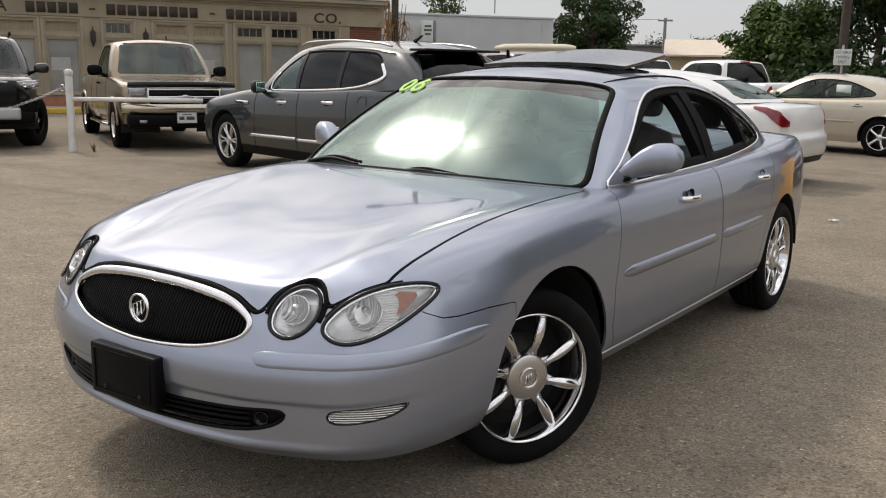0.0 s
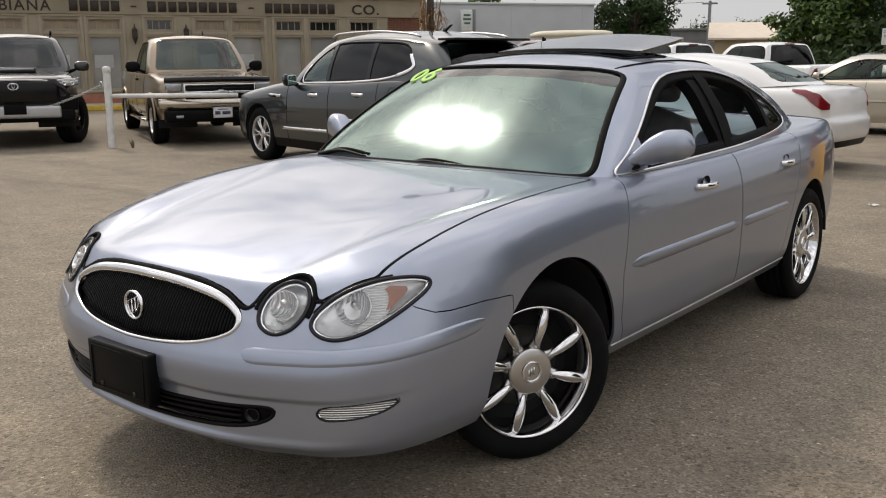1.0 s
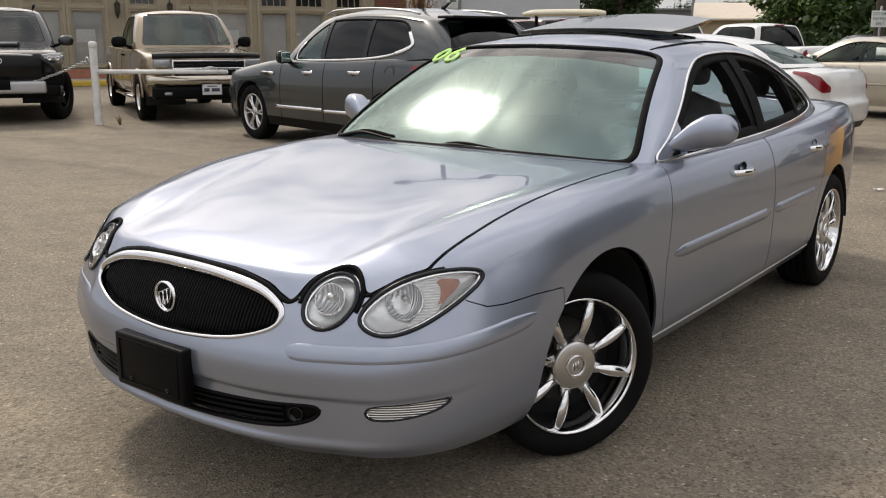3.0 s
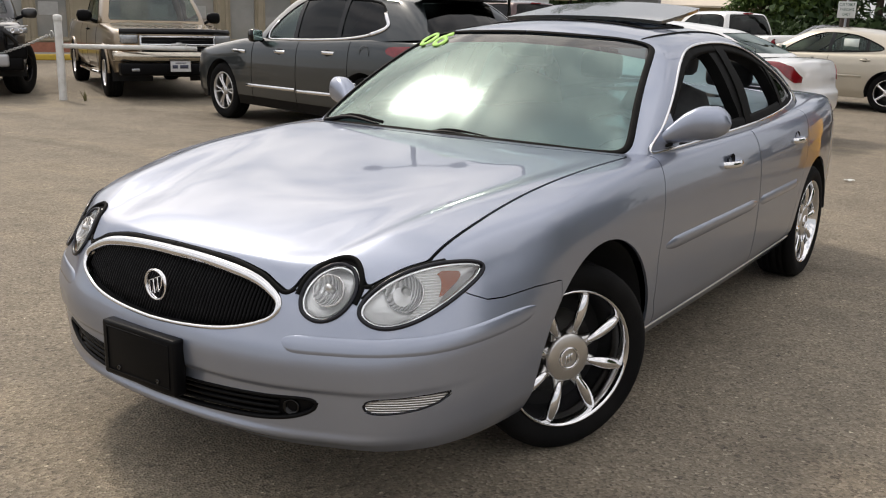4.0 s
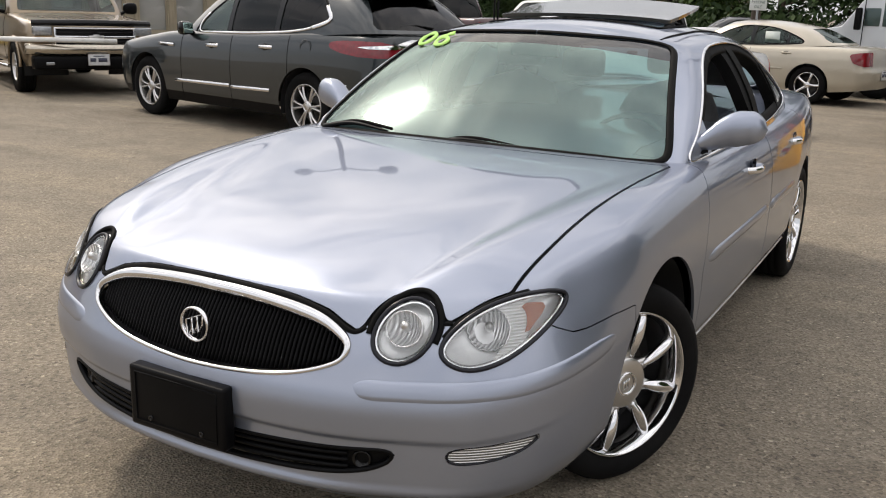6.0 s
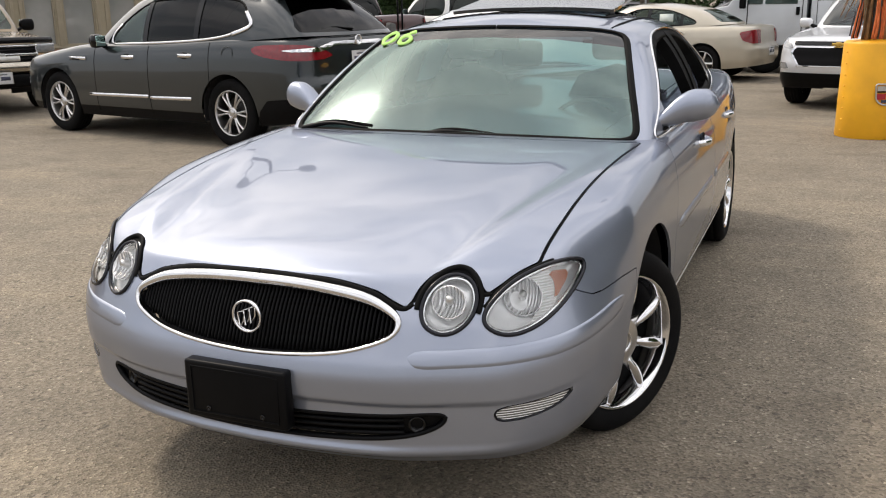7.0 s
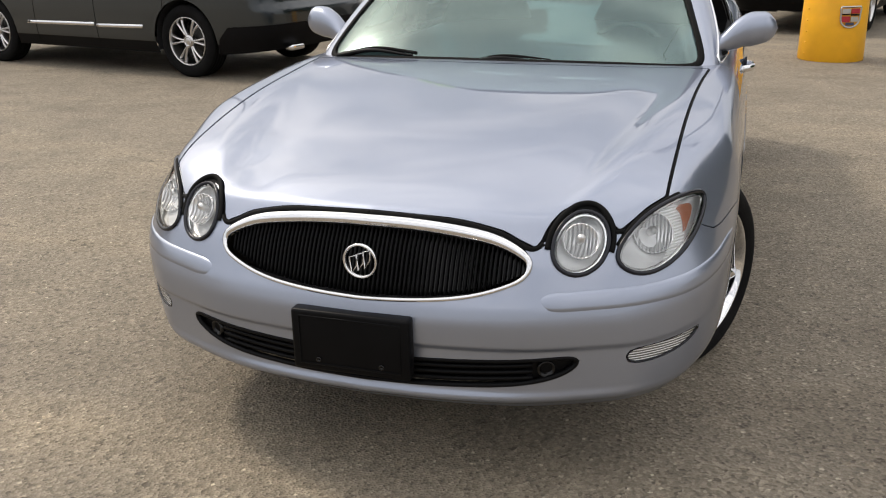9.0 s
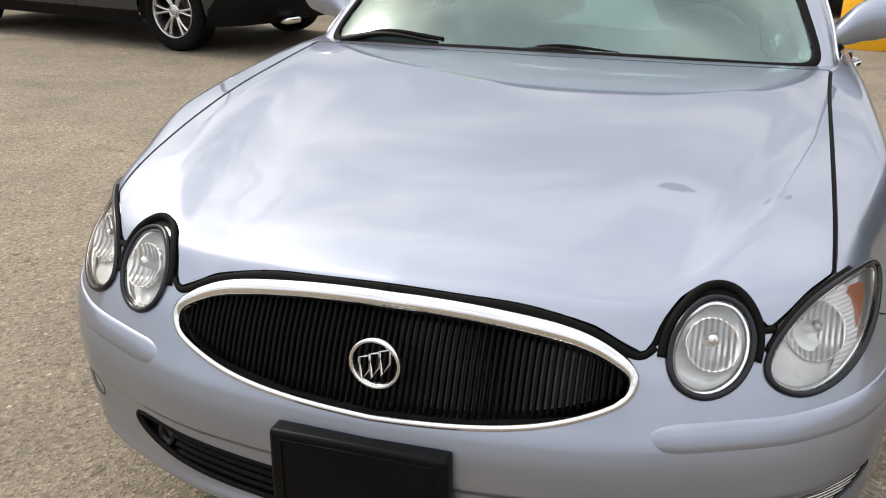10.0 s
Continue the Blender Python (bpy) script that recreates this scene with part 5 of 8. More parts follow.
# roof ditch lines
ditch = []
for y in np.linspace(1.13, 2.45, 40):
    k = np.argmin(np.abs(upper[0][:, 1] - y) + 3 * np.abs(upper[0][:, 0] - np.interp(y, (1.13, 1.4, 2.0, 2.45), (0.500, 0.520, 0.525, 0.485))) + (upper[0][:, 2] < 1.3))
    ditch.append((np.interp(y, (1.13, 1.4, 2.0, 2.45), (0.500, 0.520, 0.525, 0.485)), y, upper[0][k, 2], *upper[2][k]))
ditch = np.array(ditch)
for _ in range(4):
    ditch[1:-1] = 0.25 * ditch[:-2] + 0.5 * ditch[1:-1] + 0.25 * ditch[2:]
two_sided("roof_ditch", sweep(ditch[:, :3] + ditch[:, 3:] * 0.001, ring(0.006, 0.004, 6), ditch[:, 3:]), M["seal"], saloon)
# tilted sunroof panel with its frame
sp2 = both(sun_in)
SV2 = sp2[0].copy()
SV2[:, 1] = 1.79 + (SV2[:, 1] - 1.79) * 1.12 + 0.19
SV2[:, 2] = 1.490 + (SV2[:, 1] - 1.72) * 0.135 - 0.022 * (SV2[:, 0] / 0.42) ** 2 + 0.010
V_a, F_a, N_a = folded((SV2, sp2[1], sp2[2]), 0.016)
panel = part("sunroof_panel", (V_a, F_a, N_a), M["sunroof"], saloon, "tilted dark glass sunroof panel")
part("sunroof_well", box((-0.41, 1.31, 1.33), (0.41, 1.79, 1.36)), M["dark_void"], saloon)
part("sunroof_rim", twin(trim_line(sun_in, ring(0.008, 0.006, 6), 0.001, pick=lambda p: p[:, 0] > 0.003)), M["seal"], saloon)
for sx in (1, -1):
    part("lift_arm", sweep([(sx * 0.36, 1.55, 1.40), (sx * 0.36, 1.80, 1.430)], ring(0.008, 0.012, 8)), M["black_plastic"], panel)

# cowl and wipers
xs = np.linspace(-0.70, 0.70, 41)
part("cowl", sweep(np.stack([xs, 0.375 + 0.16 * (np.abs(xs) / 0.7) ** 2.2, 0.972 - 0.012 * (np.abs(xs) / 0.7) ** 2], 1), [(-0.05, -0.02), (-0.05, 0.0), (0.0, 0.012), (0.05, 0.008), (0.05, -0.02)], None), M["black_plastic"], saloon)
for x0, x1, dz in ((-0.70, -0.36, -0.006), (-0.16, 0.18, -0.019)):
    wp = spline([(x0, 0.392 + 0.14 * abs(x0) ** 2, 0.984 + dz), (x0 * 0.55 + x1 * 0.45, 0.40 + 0.09 * x0 * x0, 1.012 + dz), (x1, 0.395 + 0.13 * x1 * x1, 1.000 + dz)], 24)
    wiper = part("wiper", sweep(wp, ring(0.013, 0.008, 8), taper=np.r_[np.linspace(1.5, 1.0, 12), np.linspace(1.0, 0.5, 12)]), M["black_plastic"], saloon, "black wiper arm")
    part("blade", sweep(wp + np.array([0.015, 0.010, 0.007]), ring(0.006, 0.009, 6)), M["seal"], wiper)

# door mirrors
for sx in (1, -1):
    k = np.linspace(0, 1, 20)
    xm = 0.772 + 0.240 * k
    ww = np.interp(k, (0, 0.12, 0.32, 0.6, 0.85, 0.95, 1.0), (0.095, 0.066, 0.058, 0.060, 0.054, 0.036, 0.002))
    hh = np.interp(k, (0, 0.10, 0.22, 0.36, 0.6, 0.82, 0.94, 1.0), (0.026, 0.034, 0.046, 0.059, 0.067, 0.060, 0.038, 0.002))
    aa = np.linspace(0, 2 * np.pi, 24, endpoint=False)
    cz = np.interp(k, (0, 0.12, 0.3, 0.5, 0.8, 1.0), (1.004, 1.022, 1.052, 1.074, 1.083, 1.078))
    cy = 0.765 + 0.085 * k
    V_m = np.stack([np.repeat(sx * xm[:, None], 24, 1), cy[:, None] + ww[:, None] * np.sign(np.cos(aa)) * np.abs(np.cos(aa)) ** 0.75, cz[:, None] + hh[:, None] * np.sign(np.sin(aa)) * np.abs(np.sin(aa)) ** 0.85], -1)
    F_m = grid_faces(20, 24, True)
    mirror = part("door_mirror", (V_m.reshape(-1, 3), F_m if sx < 0 else F_m[:, ::-1]), M["paint"], saloon, "body-coloured door mirror")
    part("mirror_foot", sweep([(sx * 0.765, 0.755, 0.975), (sx * 0.79, 0.765, 0.988), (sx * 0.815, 0.775, 0.995)], ring(0.070, 0.012, 12), taper=[1.1, 0.95, 0.7]), M["seal"], mirror)
    part("mirror_glass", box((min(sx * 0.880, sx * 0.975), cy[10] + 0.052, 1.040), (max(sx * 0.880, sx * 0.975), cy[10] + 0.062, 1.112), 0.003), M["chrome"], mirror)

# painted figures on the glass
def glass_terms(x, z):
    return np.stack([np.ones_like(x), x * x, z, z * z, x * x * z, x ** 4], -1)


GLASS_FIT = np.linalg.lstsq(glass_terms(wind[0][:, 0], wind[0][:, 2]), wind[0][:, 1], rcond=None)[0]


def glass_y(x, z):
    """Where the windshield's outer face lies behind (x, z)."""
    return float(glass_terms(np.array(x), np.array(z)) @ GLASS_FIT)


fig = new("painted_year")
fig.parent = saloon
aa3 = np.linspace(0, 2 * np.pi, 40, endpoint=False)
zero = [(-0.525 + 0.033 * math.cos(q) + 0.008 * math.sin(q), 1.338 + 0.023 * math.sin(q)) for q in aa3]
loop = [(-0.425 + 0.030 * math.cos(q), 1.333 + 0.016 * math.sin(q)) for q in np.linspace(2.6, 2.6 + 2 * np.pi, 30)]
six = [tuple(p) for p in spline([(-0.392, 1.368), (-0.418, 1.361), (-0.440, 1.350), loop[0]], 14)] + loop[1:]
for stroke, shut in ((zero, True), (six, False)):
    n3 = len(stroke)
    pth = [(x, glass_y(x, z) - 0.010, z) for x, z in stroke]
    wob = 1 + 0.18 * np.sin(np.arange(n3) * 0.7)
    part("figure", sweep(pth, [(-0.011, -0.001), (-0.010, 0.0015), (0.010, 0.0015), (0.011, -0.001)], np.repeat([[0, -0.62, 0.78]], n3, 0), shut, wob), M["lime"], fig, "lime green painted figure")

# ---- cabin inside
part("dashboard", box((-0.70, 0.62, 0.72), (0.70, 1.02, 0.955), 0.05, 3), M["dash"], saloon)
part("dash_top", box((-0.68, 0.48, 0.93), (0.68, 0.80, 0.965), 0.012), M["dash"], saloon)
part("cabin_floor", box((-0.76, 0.75, 0.345), (0.76, 3.1, 0.39)), M["seal"], saloon)
part("parcel_shelf", box((-0.66, 2.55, 0.93), (0.66, 3.22, 0.985), 0.01), M["dash"], saloon)


def seat_at(name, x0, x1, y, head=True, tall=0.62):
    s = new(name)
    s.parent = saloon
    s["label"] = "dark grey cloth seat"
    w = (x1 - x0)
    part("cushion", box((x0, y - 0.50, 0.42), (x1, y + 0.05, 0.60), 0.06, 3), M["seat"], s)
    q = np.linspace(0, 1, 12)
    V_b = []
    aa = np.linspace(0, 2 * np.pi, 20, endpoint=False)
    for t in q:
        wd = w / 2 * np.interp(t, (0, 0.3, 0.75, 0.93, 1.0), (0.95, 1.0, 0.94, 0.72, 0.05))
        dp = np.interp(t, (0, 0.3, 0.93, 1.0), (0.085, 0.085, 0.06, 0.01))
        c = np.array([(x0 + x1) / 2, y + 0.03 + 0.20 * t, 0.56 + tall * t])
        V_b.append(c + np.stack([wd * np.sign(np.cos(aa)) * np.abs(np.cos(aa)) ** 0.5, dp * np.sin(aa), 0 * aa], 1))
    part("backrest", (np.vstack(V_b), grid_faces(12, 20, True)), M["seat"], s)
    if head:
        for xx in ([(x0 + x1) / 2] if w < 0.8 else [x0 + 0.28, x1 - 0.28]):
            part("headrest", box((xx - 0.13, y + 0.18, 0.56 + tall + 0.02), (xx + 0.13, y + 0.28, 0.56 + tall + 0.18), 0.045, 3), M["seat"], s)


seat_at("front_seat", -0.66, -0.14, 1.52)
seat_at("front_seat", 0.14, 0.66, 1.52)
seat_at("rear_seat", -0.68, 0.68, 2.42, True, 0.52)
sw = part("steering_wheel", moved(merged(lathe([(0.0, 0.20), (0.014, 0.19), (0.0, 0.178), (-0.014, 0.19), (0.0, 0.20)], 40, "y"), lathe([(-0.03, 0.07), (0.02, 0.065), (0.02, 0.001)], 20, "y")), Matrix.Translation((0.39, 1.10, 0.88)) @ Matrix.Rotation(radians(-25), 4, "X")), M["dash"], saloon)
part("rear_view_mirror", box((-0.11, 0.99, 1.285), (0.11, 1.015, 1.345), 0.01), M["black_plastic"], saloon)
part("mirror_tag", box((0.40, 1.02, 1.315), (0.44, 1.035, 1.33), 0.004), M["black_plastic"], saloon)

for sx in (1, -1):
    petal_wheel(saloon, sx * 0.766 - 0.012, 0.0, 0.353, sx, -28.0, radians(30))
    petal_wheel(saloon, sx * 0.785, 2.807, 0.352, sx, 0.0, radians(8))

dash_paper = thing("paper_sheet", "white paper sheet lying on the grey dashboard", "paper", pose(-0.40, 0.62, 0.9655, 0, 0, 18))
sgp = np.linspace(-1, 1, 8)
PX, PY = np.meshgrid(sgp * 0.10, sgp * 0.06, indexing="ij")
part("sheet", folded((np.stack([PX, PY, 0.004 + 0.10 * PX ** 2 + 0.006 * np.sin(PY * 40)], -1).reshape(-1, 3), grid_faces(8, 8)[:, ::-1], np.repeat([[0, 0, 1.0]], 64, 0)), 0.001), M["sign_white"], dash_paper)

# ---------------------------------------------------------------- ground
gy = np.r_[-2500, -300, -60, np.linspace(-20, -9, 10), np.linspace(-8, 13, 43), np.linspace(14, 60, 36), 120, 400, 2500]
gx2 = np.r_[-2500, -300, -80, np.linspace(-40, -9, 24), np.linspace(-8, 8, 33), np.linspace(9, 40, 24), 120, 400, 2500]
GX, GY = np.meshgrid(gx2, gy, indexing="ij")
GZ = 0.031 * np.exp(-(GX / 4.0) ** 2 - ((GY - 1.2) / 5.0) ** 2)
GV = np.stack([GX, GY, GZ], -1).reshape(-1, 3)
ground = part("ground", (GV, grid_faces(len(gx2), len(gy))[:, ::-1]), M["asphalt"])
tagged(ground, "worn grey-brown asphalt car lot", "ground", kind="structure")

# a white scrap of paper
scrap = thing("paper_scrap", "small crumpled white paper scrap on the asphalt", "litter", pose(0.355, 6.70, 0.009, 0, 0, 30))
rs = np.random.default_rng(9)
sg2 = np.linspace(-1, 1, 6)
SX, SY = np.meshgrid(sg2 * 0.045, sg2 * 0.025, indexing="ij")
part("sheet", folded((np.stack([SX, SY, 0.012 + rs.uniform(0, 0.014, SX.shape)], -1).reshape(-1, 3), grid_faces(6, 6)[:, ::-1], np.repeat([[0, 0, 1.0]], 36, 0)), 0.002), M["sign_white"], scrap)

# ---------------------------------------------------------------- other vehicles
def vehicle(name, label, m, paint, fo, wb, ro, hw, zb, nose, cowl, belt, deck, ring0, ring1, ridge, dlo, wheels, box_y=0.14, glass_side="dark_glass", cladding=None, crown=2.4, group="", posts=(), bed=False, tumble=0.07, seams=(), front_clear=-8.0):
    """A parked vehicle: front axle at y = 0, nose to -y. nose, cowl, belt, deck: heights (cowl and deck with their y)."""
    root = thing(name, label, name.split("_")[-1] if name.split("_")[-1] in ("truck", "car") else "car", m, group)
    yf, yr = -fo, wb + ro
    b = box_y
    out = [(0, yf), (0.45 * hw, yf + 0.15 * b), (0.72 * hw, yf + 0.55 * b), (0.88 * hw, yf + 1.5 * b), (0.965 * hw, yf + 3.6 * b), (0.992 * hw, 0.0), (hw, 0.25 * wb), (hw, 0.6 * wb), (0.995 * hw, wb), (0.965 * hw, yr - 3.0 * b), (0.89 * hw, yr - 1.3 * b), (0.70 * hw, yr - 0.4 * b), (0.42 * hw, yr - 0.1 * b), (0, yr)]
    zs = curve((yf, nose), (yf + 0.4, nose + 0.04), (0, (nose + belt[0]) / 2 + 0.03), (cowl[0], belt[0]), (wb * 0.7, (belt[0] + belt[1]) / 2), (wb + 0.2, belt[1]), (yr, deck[1] - 0.03))
    top = curve((yf, nose + 0.005), (yf + 0.25, nose + 0.05), (0, (nose + cowl[1]) / 2 + 0.03), (cowl[0], cowl[1]), (wb * 0.7, belt[1]), (deck[0], deck[1] + 0.02), (yr, deck[1] - 0.02))
    mid = curve((yf, yf + 0.25), (yf + 0.4, yf + 0.6), (0, 0.1), (wb, wb), (yr - 0.3, yr - 0.5), (yr, yr - 0.22))
    side = curve((0, 0.06), (0.2, 0.012), (0.5, 0.0), (0.75, 0.010), (0.9, 0.035), (1, tumble))
    front = curve((0, 0.09), (0.25, 0.015), (0.45, 0.0), (0.65, 0.03), (0.9, 0.06), (1, 0.12))
    rear = curve((0, 0.08), (0.25, 0.0), (0.45, 0.0), (0.55, 0.06), (0.85, 0.08), (1, 0.12))
    low = curve((yf, zb + 0.05), (0, zb), (wb, zb), (yr, zb + 0.08))
    S = hull(out, low, zs, side, front, rear, top, mid, crown, nu=230, nside=26, ntop=20, soft=5)
    wr = wheels["r"]
    info = {"root": root, "whole": S, "hw": hw, "yf": yf, "yr": yr}
    fl = lambda V: V[:, 0] > 0.55 * hw
    for cy in (0.0, wb):
        _, S = carve(S, circle_dist(cy, wr, wr * 1.13, fl))
    if cladding:
        c_in, S = carve(S, poly_dist([(yf - 1, -1), (yr + 1, -1), (yr + 1, cladding), (yf - 1, cladding)], 1, 2, lambda V: V[:, 2] < cladding + 0.11))
        part("lower_cladding", both(c_in), M["black_plastic"], root)
    info["shell"] = S
    U = cabin(ring0, ring1, ridge, 0.025, nu=150, nside=20, ntop=14, soft=5)
    s_in, U = carve(U, poly_dist(spline(dlo, 90, True), 1, 2, lambda V: V[:, 0] > 0.35))
    zt, zl = max(p[2] for p in ring1[:2]), ring0[0][2]
    bx, rx = ring0[2][0], ring1[2][0]
    W = [(-0.3, zl + 0.02), (bx - 0.06, zl + 0.02), (bx - 0.035, zl + 0.06), (rx + 0.01, zt - 0.075), (rx - 0.05, zt - 0.03), (-0.3, zt - 0.01)]
    ws_cut, U = carve(U, poly_dist(W, 0, 2, lambda V: V[:, 1] < ring1[0][1] + 0.1))
    zt2, zl2 = ring1[-1][2], ring0[-1][2]
    bx2, rx2 = ring0[-3][0], ring1[-3][0]
    W2 = [(-0.3, zl2 + 0.03), (bx2 - 0.06, zl2 + 0.04), (bx2 - 0.05, zl2 + 0.09), (rx2 - 0.02, zt2 - 0.10), (rx2 - 0.07, zt2 - 0.045), (-0.3, zt2 - 0.03)]
    rw_cut, U = carve(U, poly_dist(W2, 0, 2, lambda V: V[:, 1] > ring1[-1][1] - 0.25))
    part("body_shell", both(S), paint, root)
    part("roof", both(U), paint, root)
    gl = part("windshield", both((ws_cut[0] - ws_cut[2] * 0.006, ws_cut[1], ws_cut[2])), M["far_glass"], root)
    part("rear_window", both((rw_cut[0] - rw_cut[2] * 0.006, rw_cut[1], rw_cut[2])), M[glass_side], root)
    clear_in, tinted = carve(s_in, poly_dist([(-9, -9), (front_clear, -9), (front_clear, 9), (-9, 9)], 1, 2))
    for pane, look_of in ((clear_in, "wing_glass"), (tinted, glass_side)):
        if len(pane[0]):
            two_sided("side_window", (pane[0] - pane[2] * 0.006, pane[1], pane[2]), M[look_of], root)
    two_sided("window_seal", trim_line(s_in, ring(0.014, 0.006, 6), -0.002), M["seal"], root)
    for y0, y1, lean in posts:
        got, _ = carve(s_in, poly_dist([(y0, 0.5), (y1, 0.5), (y1 - lean, 2.2), (y0 - lean, 2.2)], 1, 2))
        two_sided("pillar", (got[0] + got[2] * 0.002, got[1], got[2]), M["black_gloss"], root)
    for cy in seams:
        S0 = info["whole"]
        P0 = S0[0].reshape(230, 46, 3)[:, 2:25]
        c = int(np.argmin(np.abs(P0[30:200, 10, 1] - cy))) + 30
        two_sided("door_seam", sweep(P0[c] + np.array([0.0005, 0, 0]), ring(0.0035, 0.003, 6), S0[2].reshape(230, 46, 3)[c, 2:25]), M["seal"], root)
    part("floor_pan", box((-hw * 0.72, yf + 0.3, zb + 0.06), (hw * 0.72, yr - 0.3, zb + 0.12)), M["dark_void"], root)
    part("cabin_block", box((-hw * 0.62, cowl[0] + 0.55, zb + 0.12), (hw * 0.62, (deck[0] if not bed else ring0[-1][1]) - 0.45, belt[0] - 0.06), 0.05), M["seat"], root)
    for sx in (1, -1):
        for cy in (0.0, wb):
            ar = np.linspace(-0.25, np.pi + 0.25, 26)
            rows2 = [np.stack([np.full(26, sx * px), cy + wr * 1.15 * np.cos(ar), wr + wr * 1.15 * np.sin(ar)], 1) for px in (0.30, hw - 0.05)]
            part("wheel_arch", (np.vstack(rows2), grid_faces(2, 26)), M["dark_void"], root)
            part("arch_wall", box((min(sx * 0.3, sx * 0.34), cy - wr * 1.15, zb), (max(sx * 0.3, sx * 0.34), cy + wr * 1.15, wr * 2.1)), M["dark_void"], root)
            wheel(root, sx * (hw - wheels["w"] / 2 - wheels.get("inset", 0.035)), cy, wr, wheels["w"], wheels["rim"], wheels["n"], 0.6, M[wheels["mat"]], sx, wheels.get("steer", 0.0) if cy == 0 else 0.0, wheels.get("twin", 0), wheels.get("sw", 0.03))
    info["side_in"], info["upper"] = s_in, U
    info["out"], info["front"], info["low"], info["zs"] = out, front, low, zs
    return info


def patch(info, outline, a, b, guard, material, name, lift=0.004, label=""):
    """A lamp or panel that follows the body skin within an outline."""
    got, _ = carve(info["whole"], poly_dist(outline, a, b, guard))
    if not len(got[0]):
        return None
    S = folded((got[0] + got[2] * lift, got[1], got[2]), lift + 0.01)
    if min(p[0] for p in outline) < 0 and a == 0:
        return part(name, both(S), material, info["root"], label)
    return two_sided(name, S, material, info["root"], label)


def handle(root, hw, y, z, material, size=1.0):
    """A pull handle over a dark finger cup, on both sides."""
    for sx in (1, -1):
        hp = spline([(sx * (hw - 0.03), y - 0.10 * size, z), (sx * (hw + 0.022), y - 0.06 * size, z), (sx * (hw + 0.024), y + 0.06 * size, z), (sx * (hw - 0.03), y + 0.10 * size, z)], 12)
        grip = part("door_handle", sweep(hp, ring(0.016 * size, 0.009, 8), np.repeat([[sx, 0, 0.0]], 12, 0)), material, root)
        part("finger_cup", moved(lathe([(0, 0.05 * size), (0.004, 0.046 * size), (0.004, 0.001)], 24), Matrix.Translation((sx * (hw + 0.006), y, z)) @ Matrix.Diagonal((sx, 1.1, 0.62, 1))), M["black_gloss"], grip)


def door_mirror(root, hw, y, z, w, h, material, cap=None):
    """A rounded mirror housing on a foot, its glass to the rear."""
    k = np.linspace(0, 1, 12)
    swell = np.interp(k, (0, 0.08, 0.25, 0.6, 0.85, 0.95, 1), (0.30, 0.68, 0.92, 1.0, 0.92, 0.70, 0.05))
    aa = np.linspace(0, 2 * np.pi, 20, endpoint=False)
    cy = np.sign(np.cos(aa)) * np.abs(np.cos(aa)) ** 0.7
    cz = np.sign(np.sin(aa)) * np.abs(np.sin(aa)) ** 0.7
    for sx in (1, -1):
        X = np.repeat((sx * (hw - 0.01 + (w + 0.01) * k))[:, None], 20, 1)
        V = np.stack([X, y + 0.03 + 0.03 * k[:, None] + 0.075 * swell[:, None] * cy, z + h / 2 + h / 2 * swell[:, None] * cz], -1)
        F = grid_faces(12, 20, True)
        mi = part("door_mirror", (V.reshape(-1, 3), F[:, ::-1] if sx > 0 else F), cap or material, root)
        part("mirror_foot", sweep([(sx * (hw - 0.14), y + 0.02, z - 0.02), (sx * (hw - 0.03), y + 0.03, z + 0.02), (sx * (hw + 0.06), y + 0.03, z + 0.07)], ring(0.045, 0.03, 8)), M["black_plastic"], mi)
        g0, g1 = sorted((sx * (hw + 0.02), sx * (hw + w - 0.025)))
        part("mirror_glass", box((g0, y + 0.112, z + 0.022), (g1, y + 0.125, z + h - 0.022), 0.006), M["mirror_face"], mi)


def number_plate(root, x, y, z, front=True, tilt=0):
    s = -1 if front else 1
    pl = part("number_plate", box((x - 0.152, y - 0.004, z - 0.076), (x + 0.152, y + 0.004, z + 0.076), 0.002), M["plate_white"], root, "white number plate with dark bars")
    part("plate_frame", sweep([(x + u, y + s * 0.003, z + v) for u, v in ((-0.156, -0.08), (0.156, -0.08), (0.156, 0.08), (-0.156, 0.08))], ring(0.006, 0.006, 6), np.repeat([[0, float(s), 0]], 4, 0), True), M["satin"], pl)
    for k, (u, v, w, h) in enumerate(((-0.085, -0.005, 0.085, 0.055), (0.055, -0.005, 0.13, 0.055), (0.0, 0.052, 0.16, 0.014))):
        part("bar", box((x + u - w / 2, y + s * 0.0045 - 0.0012, z + v - h / 2), (x + u + w / 2, y + s * 0.0045 + 0.0012, z + v + h / 2)), M["plate_ink"], pl)
    return pl


def place(x, y, heading):
    """Front axle at (x, y); heading: the way the nose points, degrees from +x."""
    return pose(x, y, 0, 0, 0, heading + 90)


